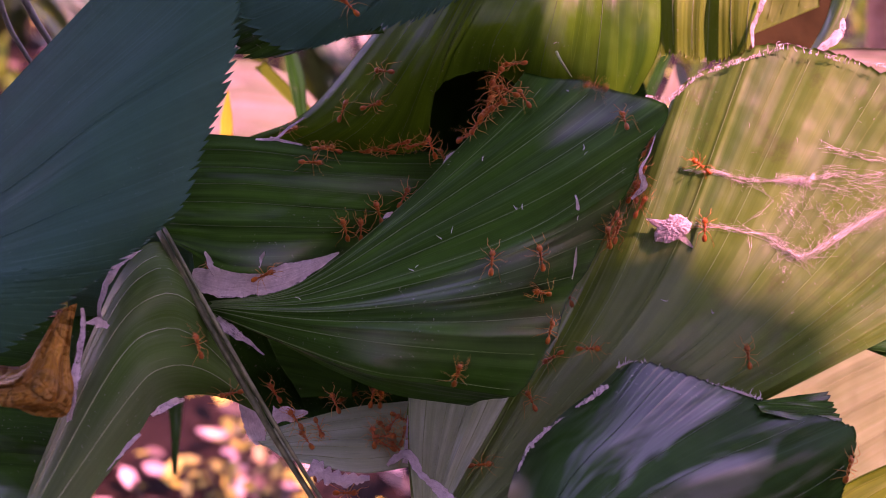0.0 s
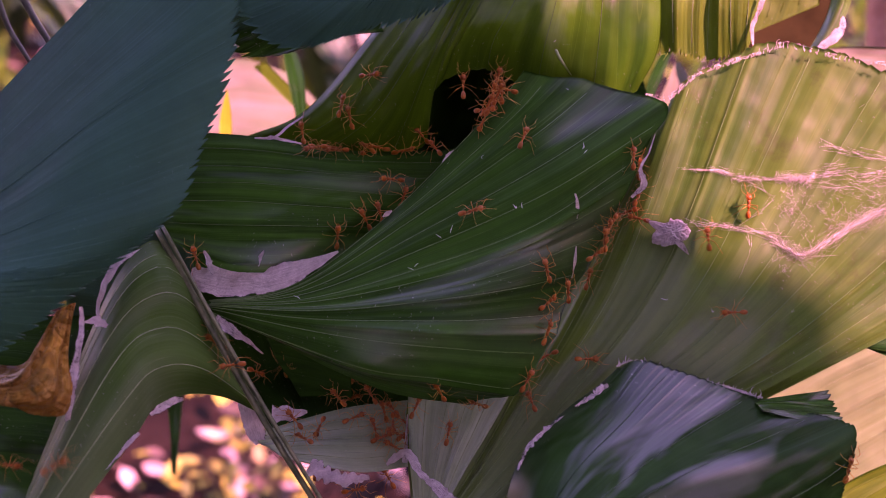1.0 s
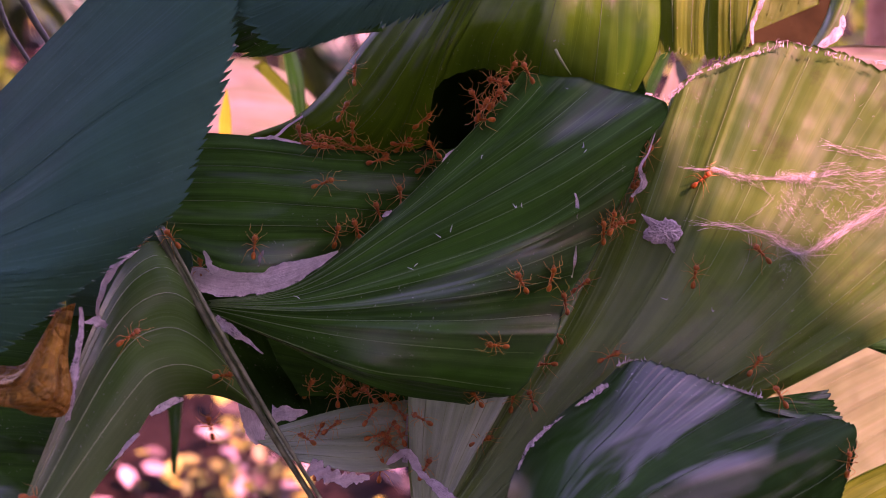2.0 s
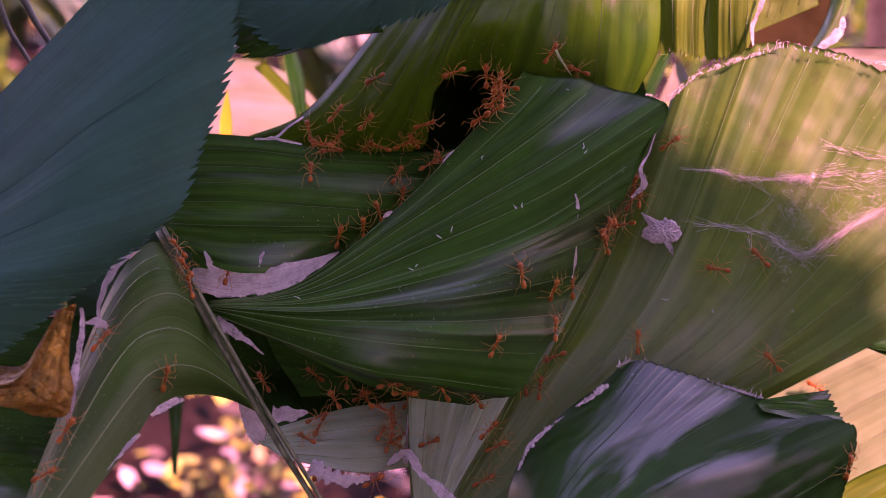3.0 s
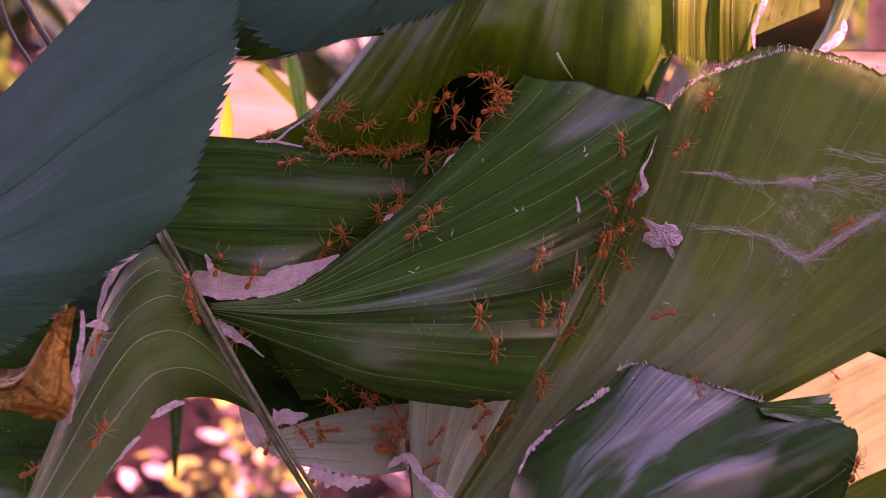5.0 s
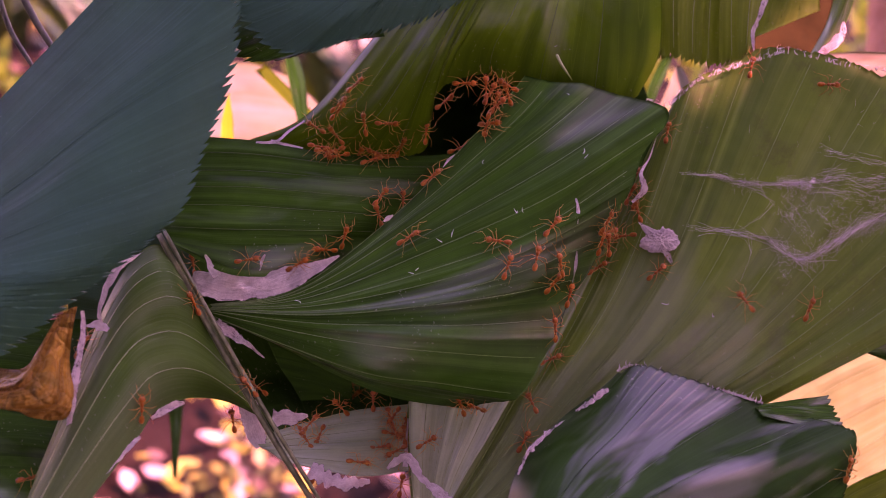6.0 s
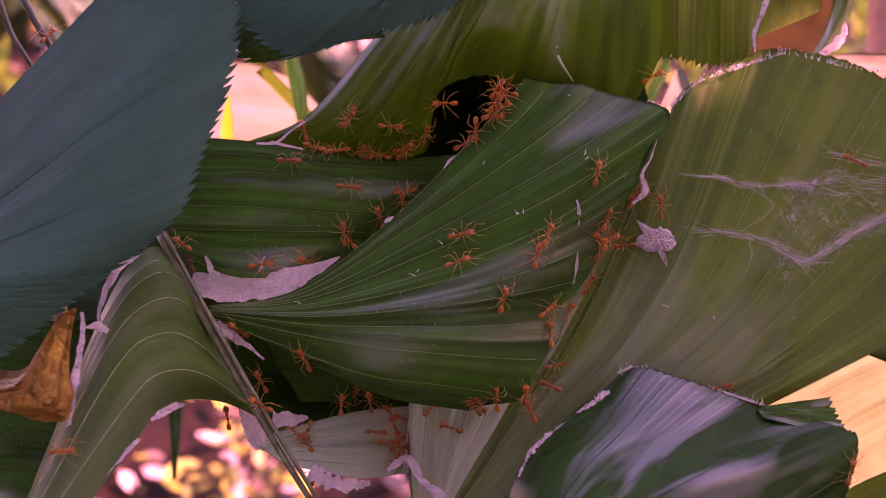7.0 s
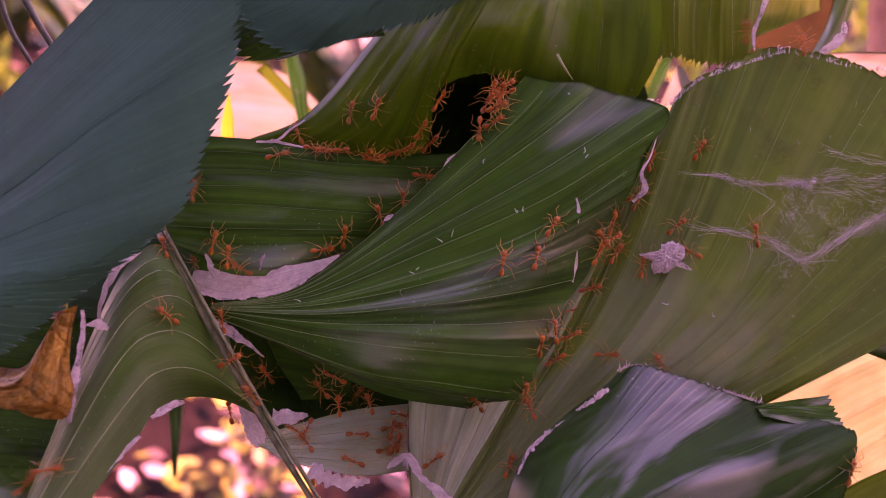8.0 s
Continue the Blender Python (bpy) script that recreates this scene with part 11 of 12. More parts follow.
    walk(ANTS[55], [(0, on_leaf(95.0, -17.5, -52.3, 80, 33, -15)), (0.5, on_leaf(94.6, -17.8, -52.4, 80, 32, -14)), (1, on_leaf(94.9, -17.5, -52.6, 80, 33, -15)), (1.5, on_leaf(94.7, -17.9, -51.4, 80, 29, -4)), (3, on_leaf(94.7, -17.9, -51.9, 80, 31, -13)), (3.5, on_leaf(97.5, -15.6, -53.0, 20, 35, -23)), (4, on_leaf(94.5, -18.1, -51.3, 80, 31, -12)), (4.25, on_leaf(97.5, -15.9, -52.1, 80, 34, -19)), (4.5, on_leaf(93.9, -18.5, -51.0, 80, 29, -8)), (5.25, on_leaf(97.5, -15.9, -52.1, 80, 34, -19)), (6, on_leaf(94.7, -18.0, -51.3, 80, 32, -13)), (6.25, on_leaf(96.1, -17.0, -51.5, 40, 33, -15)), (6.5, on_leaf(97.8, -15.7, -52.1, 0, 32, -9)), (6.64, on_leaf(95.1, -17.2, -53.1, -45, 33, -17)), (6.78, on_leaf(92.6, -18.6, -54.3, -90, 31, -15)), (6.85, on_leaf(89.9, -18.4, -59.8, -90, 32, -22)), (6.92, on_leaf(87.6, -17.3, -65.4, -90, 31, -32)), (7, on_leaf(85.8, -14.7, -71.7, -90, 29, -29)), (7.08, on_leaf(87.4, -17.3, -65.6, -150, 31, -32)), (7.15, on_leaf(89.8, -18.5, -60.0, -210, 32, -22)), (7.22, on_leaf(92.1, -18.8, -54.6, -270, 31, -16)), (7.32, on_leaf(88.2, -20.7, -49.7, -270, 13, 8)), (7.41, on_leaf(86.3, -18.3, -45.9, -270, 1, 33)), (7.5, on_leaf(85.2, -12.9, -42.4, -270, 1, 51)), (7.67, on_leaf(75.5, -9.0, -38.2, -263, 6, 44)), (7.83, on_leaf(65.2, -7.3, -33.6, -256, 8, 43)), (8, on_leaf(56.4, 2.8, -29.8, -250, -7, 18))])
    walk(ANTS[56], [(0, on_leaf(-39.0, 4.3, -44.9, 130, 34, 15)), (0.25, on_leaf(-38.1, 8.3, -48.2, 125, 9, 35)), (0.5, on_leaf(-36.1, 5.3, -50.3, 120, -1, 36)), (0.75, on_leaf(-37.9, 8.0, -48.3, 125, -2, 35)), (1, on_leaf(-38.8, 4.3, -45.1, 130, 22, 17)), (1.5, on_leaf(-39.6, 10.4, -47.8, 130, -2, 34)), (1.88, on_leaf(-54.3, 8.0, -47.6, 112, 0, 9)), (2.25, on_leaf(-69.3, 8.0, -47.8, 95, 0, 0)), (2.62, on_leaf(-73.2, -25.1, -41.8, 77, 25, -11)), (3, on_leaf(-84.9, -28.6, -41.4, 60, 0, 13)), (3.25, on_leaf(-84.9, -26.8, -38.6, 60, -25, 34)), (3.5, on_leaf(-85.0, -24.7, -35.7, 60, -34, 33)), (3.75, on_leaf(-87.6, -24.9, -39.5, 70, -39, 35)), (4, on_leaf(-90.9, -23.4, -43.5, 80, -30, 16)), (4.25, on_leaf(-85.5, -29.5, -43.6, 60, -25, 31)), (4.5, on_leaf(-82.3, -30.5, -43.5, 40, 0, 19)), (4.88, on_leaf(-79.0, -29.4, -42.3, 52, 17, 13)), (5.25, on_leaf(-76.2, -27.6, -40.4, 65, 27, 8)), (5.62, on_leaf(-73.2, -25.6, -38.5, 77, 46, -4)), (6, on_leaf(-70.7, -22.2, -36.7, 90, 33, -7)), (6.17, on_leaf(-72.1, 8.0, -42.8, 90, 8, 0)), (6.33, on_leaf(-63.9, 8.0, -43.5, 90, 0, 0)), (6.5, on_leaf(-55.8, 8.0, -44.6, 90, 0, 0)), (7, on_leaf(-56.7, 8.0, -43.5, 100, 0, 0)), (7.25, on_leaf(-51.8, -1.7, -37.6, 100, 12, -25)), (7.5, on_leaf(-47.5, -9.2, -32.4, 100, 28, 0)), (7.75, on_leaf(-52.6, 2.0, -31.2, 65, 31, 14)), (8, on_leaf(-53.1, -8.1, -27.3, 30, 6, 7))])
    walk(ANTS[57], [(0, on_leaf(-47.6, 23.7, -41.2, 120, 24, 25)), (0.25, on_leaf(-41.4, 3.9, -42.2, 125, 16, 11)), (0.5, on_leaf(-40.0, 11.1, -47.7, 130, -4, 35)), (0.67, on_leaf(-60.4, 8.0, -50.9, 96, 0, 10)), (0.83, on_leaf(-81.2, 8.0, -54.7, 63, 0, 0)), (1, on_leaf(-85.7, -32.5, -49.0, 30, -11, 25)), (1.17, on_leaf(-81.1, -29.1, -40.1, 33, -5, 24)), (1.33, on_leaf(-76.4, -25.0, -30.9, 36, 1, 25)), (1.5, on_leaf(-72.3, -19.1, -21.5, 40, 23, 31)), (2.25, on_leaf(-75.7, -20.3, -21.9, 50, 2, 28)), (3, on_leaf(-79.7, -19.9, -22.5, 60, -22, 33)), (3.17, on_leaf(-78.4, -16.4, -16.2, 40, -22, 33)), (3.33, on_leaf(-77.2, -12.5, -9.8, 20, -19, 38)), (3.5, on_leaf(-76.7, -6.3, -3.1, 0, -9, 49)), (3.75, on_leaf(-72.3, -7.9, -4.2, 0, 9, 49)), (4, on_leaf(-68.7, -7.3, -5.3, 0, 21, 27)), (4.17, on_leaf(-71.5, -13.6, -11.1, 33, 18, 27)), (4.33, on_leaf(-74.8, -17.4, -16.7, 66, 5, 30)), (4.5, on_leaf(-78.6, -19.8, -21.6, 100, -19, 32)), (5.25, on_leaf(-81.4, -18.9, -22.7, 80, -32, 34)), (6, on_leaf(-85.3, -15.8, -23.6, 60, -45, 37)), (6.17, on_leaf(-78.8, -22.5, -26.2, 56, -20, 27)), (6.33, on_leaf(-74.2, -23.7, -29.1, 53, 4, 22)), (6.5, on_leaf(-70.6, -22.6, -32.6, 50, 29, 7)), (6.67, on_leaf(-65.3, -14.8, -28.6, 83, 43, -5)), (6.83, on_leaf(-59.5, -7.0, -24.4, 116, 53, 19)), (7, on_leaf(-53.0, 0.7, -19.8, 150, 32, -1)), (7.5, on_leaf(-51.2, 1.6, -23.0, 130, 20, -26)), (7.75, on_leaf(-53.7, 0.1, -20.5, 115, 18, -1)), (8, on_leaf(-56.5, 0.0, -18.1, 100, 5, -5))])
    walk(ANTS[58], [(0, on_leaf(21.7, 24.0, 27.4, 200, 0, 0)), (3, on_leaf(21.7, 24.0, 27.4, 200, 0, 0)), (4.08, on_leaf(18.6, 24.0, 31.1, 156, 0, 0)), (4.15, on_leaf(15.5, 24.0, 34.7, 113, 0, 0)), (4.22, on_leaf(11.6, 8.0, 36.2, 70, 0, 0)), (4.36, on_leaf(14.0, 8.0, 38.8, 70, 0, 0)), (4.5, on_leaf(14.5, 8.0, 40.4, 70, 0, 0)), (5.25, on_leaf(13.9, 8.0, 42.3, 80, 0, 0)), (6, on_leaf(11.2, 8.0, 43.0, 90, 0, 0)), (6.14, on_leaf(11.4, 8.0, 40.1, 145, 0, 0)), (6.28, on_leaf(11.4, 8.0, 37.3, 200, 0, 0)), (6.35, on_leaf(15.5, 24.0, 34.7, 200, 0, 0)), (6.42, on_leaf(18.6, 24.0, 31.1, 200, 0, 0)), (6.5, on_leaf(21.7, 24.0, 27.4, 200, 0, 0)), (7.08, on_leaf(18.6, 24.0, 31.1, 160, 0, 0)), (7.15, on_leaf(15.5, 24.0, 34.7, 120, 0, 0)), (7.22, on_leaf(11.1, 8.0, 37.0, 80, 0, 0)), (7.5, on_leaf(12.8, 8.0, 38.9, 80, 0, 0)), (8, on_leaf(14.1, 8.0, 38.3, 80, 0, 0))])
    walk(ANTS[59], [(0, on_leaf(-20.5, 22.0, -27.7, 100, 0, 0)), (0.07, on_leaf(-23.4, 22.0, -31.6, 93, 0, 0)), (0.15, on_leaf(-26.2, 22.0, -35.5, 86, 0, 0)), (0.23, on_leaf(-30.6, 36.1, -41.5, 80, -1, 23)), (0.36, on_leaf(-24.0, 34.5, -43.3, 80, -6, 46)), (0.5, on_leaf(-16.7, 21.0, -43.3, 80, 12, 48)), (0.75, on_leaf(-22.7, 34.3, -43.5, 70, 0, 46)), (1, on_leaf(-27.9, 35.9, -41.6, 60, -6, 21)), (1.5, on_leaf(-26.9, 34.8, -43.3, 60, -6, 35)), (2.25, on_leaf(-21.4, 35.9, -41.6, 35, 10, 23)), (3, on_leaf(-13.2, -8.4, -33.6, 10, -6, -1)), (3.25, on_leaf(-21.9, 35.9, -41.5, 35, 10, 23)), (3.5, on_leaf(-28.1, 35.2, -43.1, 60, -4, 35)), (4, on_leaf(-27.9, 34.1, -44.3, 60, -3, 50)), (4.5, on_leaf(-28.4, 35.7, -42.1, 60, -4, 25)), (6, on_leaf(-26.4, 34.6, -43.6, 60, -7, 47)), (6.25, on_leaf(-19.0, 19.1, -44.1, 30, 11, 54)), (6.5, on_leaf(-13.1, 16.6, -46.8, 0, 25, 36)), (6.64, on_leaf(-13.3, 20.6, -44.5, 45, 5, 33)), (6.78, on_leaf(-14.0, 34.1, -43.6, 90, -13, 40)), (6.85, on_leaf(-10.9, 22.0, -39.2, 90, 0, 15)), (6.92, on_leaf(-8.6, 22.0, -35.0, 90, 0, 0)), (7, on_leaf(-6.3, 22.0, -30.9, 90, 0, 0)), (7.08, on_leaf(-8.6, 22.0, -35.0, 116, 0, 0)), (7.15, on_leaf(-10.9, 22.0, -39.2, 143, 0, 0)), (7.22, on_leaf(-14.3, 33.8, -43.9, 170, -9, 25)), (7.36, on_leaf(-10.3, -3.5, -37.3, 170, -4, 0)), (7.5, on_leaf(-8.2, -4.8, -36.4, 170, -1, -25)), (7.67, on_leaf(-15.0, 35.1, -42.6, 133, -10, 0)), (7.83, on_leaf(-20.3, 35.3, -42.9, 96, 0, 25)), (8, on_leaf(-25.6, 34.9, -43.0, 60, -3, 35))])
    walk(ANTS[60], [(0, on_leaf(21.9, 24.0, 34.2, 200, 0, 0)), (3, on_leaf(21.9, 24.0, 34.2, 200, 0, 0)), (4.11, on_leaf(17.1, 24.0, 36.3, 145, 0, 0)), (4.22, on_leaf(11.6, 8.0, 36.2, 90, 0, 0)), (4.32, on_leaf(7.0, 8.0, 34.2, 90, 0, 0)), (4.41, on_leaf(2.4, 8.0, 32.2, 90, 0, 0)), (4.5, on_leaf(-4.1, 19.6, 30.9, 90, 25, -22)), (4.88, on_leaf(1.3, 8.0, 33.1, 82, 0, 0)), (5.25, on_leaf(4.9, 8.0, 35.9, 75, 0, 0)), (5.62, on_leaf(8.5, 8.0, 38.6, 67, 0, 0)), (6, on_leaf(12.0, 8.0, 41.5, 60, 0, 0)), (6.09, on_leaf(11.8, 8.0, 40.1, 106, 0, 0)), (6.18, on_leaf(11.7, 8.0, 38.6, 153, 0, 0)), (6.28, on_leaf(11.4, 8.0, 37.3, 200, 0, 0)), (6.39, on_leaf(17.1, 24.0, 36.3, 200, 0, 0)), (6.5, on_leaf(21.9, 24.0, 34.2, 200, 0, 0)), (7.11, on_leaf(17.1, 24.0, 36.3, 135, 0, 0)), (7.22, on_leaf(11.1, 8.0, 37.0, 70, 0, 0)), (7.36, on_leaf(12.3, 8.0, 39.4, 70, 0, 0)), (7.5, on_leaf(13.5, 8.0, 41.9, 70, 0, 0)), (8, on_leaf(12.6, 8.0, 42.1, 70, 0, 0))])
    walk(ANTS[61], [(0, on_leaf(-22.2, 22.0, -27.3, 100, 0, 0)), (1.84, on_leaf(-25.6, 22.0, -33.3, 120, 0, 0)), (2.17, on_leaf(-30.5, 36.0, -41.7, 140, -1, 23)), (3.17, on_leaf(-40.0, 25.0, -35.4, 143, 14, 5)), (3.33, on_leaf(-50.2, 22.5, -30.6, 146, -1, -19)), (3.5, on_leaf(-53.6, -8.5, -23.0, 150, 21, 5)), (3.67, on_leaf(-50.8, 22.5, -30.5, 110, -1, -19)), (3.83, on_leaf(-41.1, 24.8, -35.1, 70, 10, -1)), (4, on_leaf(-32.3, 36.3, -41.3, 30, -3, 10)), (4.5, on_leaf(-31.4, 26.5, -39.1, 30, 2, -9)), (6, on_leaf(-29.0, 36.2, -40.5, 30, -4, 9)), (6.25, on_leaf(-27.7, 35.6, -42.4, 45, -6, 21)), (6.5, on_leaf(-26.3, 33.9, -44.2, 60, -6, 46)), (6.75, on_leaf(-28.5, 35.3, -43.0, 50, -4, 35)), (7, on_leaf(-30.7, 36.0, -41.7, 40, -1, 23)), (7.5, on_leaf(-29.5, 36.2, -41.1, 40, -3, 9)), (8, on_leaf(-30.7, 36.3, -40.7, 30, -1, 10))])
    walk(ANTS[62], [(0, on_leaf(24.1, 24.0, 28.4, 200, 0, 0)), (3, on_leaf(24.1, 24.0, 28.4, 200, 0, 0)), (3.08, on_leaf(20.2, 24.0, 31.8, 156, 0, 0)), (3.15, on_leaf(16.3, 24.0, 35.1, 113, 0, 0)), (3.23, on_leaf(11.7, 8.0, 35.8, 70, 0, 0)), (3.5, on_leaf(12.9, 8.0, 38.0, 70, 0, 0)), (3.64, on_leaf(12.2, 8.0, 36.9, 135, 0, 0)), (3.77, on_leaf(11.6, 8.0, 35.9, 200, 0, 0)), (3.85, on_leaf(16.3, 24.0, 35.1, 200, 0, 0)), (3.92, on_leaf(20.2, 24.0, 31.8, 200, 0, 0)), (4, on_leaf(24.1, 24.0, 28.4, 200, 0, 0)), (4.72, on_leaf(20.2, 24.0, 31.8, 156, 0, 0)), (4.95, on_leaf(16.3, 24.0, 35.1, 113, 0, 0)), (5.17, on_leaf(11.6, 8.0, 36.6, 70, 0, 0)), (6, on_leaf(13.5, 8.0, 39.2, 70, 0, 0)), (6.5, on_leaf(14.0, 8.0, 39.8, 80, 0, 0)), (7, on_leaf(14.4, 8.0, 38.8, 80, 0, 0)), (7.17, on_leaf(17.6, 8.0, 42.2, 110, 0, 0)), (7.33, on_leaf(20.5, 5.7, 45.0, 140, 12, 7)), (7.5, on_leaf(24.2, 10.6, 49.4, 170, 16, -17)), (7.67, on_leaf(43.0, 12.0, 52.6, 143, 20, -12)), (7.83, on_leaf(64.7, 22.8, 58.1, 116, -4, -23)), (8, on_leaf(84.3, 21.9, 61.1, 90, -12, -12))])
    walk(ANTS[63], [(0, on_leaf(-20.7, 22.0, -29.0, 100, 0, 0)), (1.84, on_leaf(-24.9, 22.0, -34.2, 80, 0, 0)), (2.17, on_leaf(-30.5, 36.0, -41.7, 60, -1, 23)), (2.59, on_leaf(-27.1, 35.0, -43.1, 60, -6, 35)), (3, on_leaf(-23.7, 33.1, -44.4, 60, -6, 58)), (3.25, on_leaf(-28.4, 35.2, -43.1, 45, -4, 35)), (3.5, on_leaf(-33.1, 36.2, -41.6, 30, 0, 24)), (3.67, on_leaf(-30.6, 33.1, -44.9, 80, 0, 33)), (3.83, on_leaf(-26.5, 14.7, -45.3, 130, 0, 35)), (4, on_leaf(-24.1, 10.6, -48.0, 180, 7, 53)), (4.25, on_leaf(-22.6, 15.2, -45.4, 120, 7, 62)), (4.5, on_leaf(-24.1, 33.6, -44.2, 60, -6, 58)), (5.25, on_leaf(-17.9, 19.0, -44.5, 80, 4, 34)), (6, on_leaf(-14.6, 16.7, -46.2, 100, 7, 33)), (6.25, on_leaf(-11.2, 18.9, -46.0, 80, 14, 58)), (6.5, on_leaf(-7.5, 9.2, -43.9, 60, -10, 33)), (6.64, on_leaf(-10.6, 22.3, -44.0, 75, 11, 48)), (6.78, on_leaf(-14.0, 34.1, -43.6, 90, -13, 40)), (6.89, on_leaf(-9.9, 22.0, -37.8, 90, 0, 15)), (7, on_leaf(-6.5, 22.0, -32.2, 90, 0, 0)), (7.11, on_leaf(-9.9, 22.0, -37.8, 105, 0, 0)), (7.22, on_leaf(-14.3, 33.8, -43.9, 120, -9, 25)), (7.36, on_leaf(-19.3, 34.1, -44.0, 120, -1, 50)), (7.5, on_leaf(-24.3, 33.8, -44.0, 120, -5, 47)), (7.75, on_leaf(-30.1, 35.7, -42.4, 125, 0, 24)), (8, on_leaf(-34.4, 26.1, -39.2, 130, 11, 0))])
    walk(ANTS[64], [(0, on_leaf(26.8, 24.0, 30.2, 200, 0, 0)), (1.72, on_leaf(22.0, 24.0, 33.0, 156, 0, 0)), (1.95, on_leaf(17.2, 24.0, 35.7, 113, 0, 0)), (2.17, on_leaf(11.9, 8.0, 35.6, 70, 0, 0)), (2.59, on_leaf(13.2, 8.0, 39.5, 70, 0, 0)), (3, on_leaf(14.5, 8.0, 43.3, 70, 0, 0)), (3.17, on_leaf(20.2, 5.6, 44.8, 96, 12, 8)), (3.33, on_leaf(26.8, 12.1, 48.0, 123, 5, -16)), (3.5, on_leaf(32.8, 11.7, 49.9, 150, 2, -18)), (3.67, on_leaf(27.0, 12.2, 47.8, 120, 4, -29)), (3.83, on_leaf(20.6, 5.6, 44.6, 90, 6, -4)), (4, on_leaf(15.0, 8.0, 42.9, 60, 0, 0)), (4.25, on_leaf(12.0, 8.0, 44.2, 35, 0, 0)), (4.5, on_leaf(7.2, 8.0, 44.4, 10, 0, 0)), (5.25, on_leaf(11.3, 8.0, 47.7, 5, 0, 0)), (6, on_leaf(13.7, 12.2, 50.5, 0, -9, -25)), (6.25, on_leaf(13.4, 8.0, 45.9, 35, 0, 0)), (6.5, on_leaf(13.2, 8.0, 42.0, 70, 0, 0)), (7.25, on_leaf(14.9, 8.0, 45.3, 40, 0, 0)), (7.5, on_leaf(16.7, 11.1, 49.5, 10, -25, -25)), (7.75, on_leaf(15.9, 8.0, 46.2, 20, 0, 0)), (8, on_leaf(15.6, 8.0, 43.6, 30, 0, 0))])
    walk(ANTS[65], [(0, on_leaf(-24.8, 22.0, -25.3, 100, 0, 0)), (0.07, on_leaf(-26.2, 22.0, -30.0, 86, 0, 0)), (0.15, on_leaf(-27.6, 22.0, -34.7, 73, 0, 0)), (0.23, on_leaf(-30.6, 36.1, -41.5, 60, -1, 23)), (0.36, on_leaf(-28.9, 35.2, -43.2, 60, -3, 36)), (0.5, on_leaf(-27.0, 33.3, -44.8, 60, -6, 61)), (1, on_leaf(-26.8, 32.4, -45.2, 50, -6, 61)), (1.25, on_leaf(-26.3, 12.6, -46.3, 55, 1, 36)), (1.5, on_leaf(-27.3, 7.7, -49.6, 60, 5, 48)), (2.25, on_leaf(-30.6, 9.3, -47.8, 45, 5, 43)), (3, on_leaf(-34.1, 12.6, -46.4, 30, -4, 35)), (3.17, on_leaf(-37.1, 6.9, -42.4, 70, 20, 29)), (3.33, on_leaf(-44.0, 26.5, -42.5, 110, 15, 32)), (3.5, on_leaf(-47.9, 25.9, -39.2, 150, 40, 46)), (3.67, on_leaf(-43.3, 25.2, -43.3, 106, 15, 32)), (3.83, on_leaf(-38.0, 20.0, -46.5, 63, 7, 35)), (4, on_leaf(-32.1, 8.5, -48.4, 20, 4, 51)), (4.25, on_leaf(-36.0, 4.0, -50.4, 40, 1, 26)), (4.5, on_leaf(-39.3, -9.6, -49.4, 60, 26, 26)), (4.88, on_leaf(-41.6, -9.3, -48.0, 70, 1, 1)), (5.25, on_leaf(-48.2, 8.2, -49.4, 80, -3, 26)), (5.62, on_leaf(-51.7, 8.0, -47.1, 90, 0, 1)), (6, on_leaf(-55.3, 8.0, -44.7, 100, 0, 0)), (6.17, on_leaf(-49.7, 8.0, -45.7, 110, 0, 0)), (6.33, on_leaf(-41.0, -10.1, -43.0, 120, 25, 21)), (6.5, on_leaf(-39.0, 9.9, -47.9, 130, 0, 34)), (6.75, on_leaf(-42.5, 3.7, -43.2, 140, -16, 29)), (7, on_leaf(-44.4, -9.9, -37.6, 150, 8, 18)), (7.25, on_leaf(-45.3, -9.6, -36.0, 105, 28, 22)), (7.5, on_leaf(-46.1, -9.2, -34.4, 60, 28, 22)), (7.67, on_leaf(-67.9, 8.0, -43.9, 43, 3, 0)), (7.83, on_leaf(-74.4, -26.2, -44.0, 26, 28, -10)), (8, on_leaf(-88.3, -31.2, -49.0, 10, 3, 14))])
    walk(ANTS[66], [(0, on_leaf(26.6, 24.0, 28.9, 200, 0, 0)), (3, on_leaf(26.6, 24.0, 28.9, 200, 0, 0)), (4.08, on_leaf(21.9, 24.0, 32.1, 256, 0, 0)), (4.15, on_leaf(17.2, 24.0, 35.2, 313, 0, 0)), (4.22, on_leaf(11.6, 8.0, 36.2, 370, 0, 0)), (4.32, on_leaf(7.7, 8.0, 32.7, 370, 0, 0)), (4.41, on_leaf(3.9, 8.0, 29.2, 370, 0, 0)), (4.5, on_leaf(-1.8, 20.1, 26.3, 370, 6, 25)), (5.25, on_leaf(1.9, 8.0, 26.6, 375, 0, 0)), (6, on_leaf(3.8, 8.0, 27.2, 380, 0, 0)), (6.25, on_leaf(8.2, -3.2, 22.5, 380, -25, 25)), (6.5, on_leaf(12.5, -6.9, 18.5, 380, -7, 13)), (6.75, on_leaf(8.8, -3.1, 23.0, 385, -26, 38)), (7, on_leaf(5.1, 8.0, 28.3, 390, -1, 13)), (7.25, on_leaf(-0.4, 8.0, 27.2, 415, 0, 0)), (7.5, on_leaf(-6.1, 21.6, 27.7, 440, 14, -25)), (8, on_leaf(-4.8, 19.0, 30.6, 420, 27, -50))])
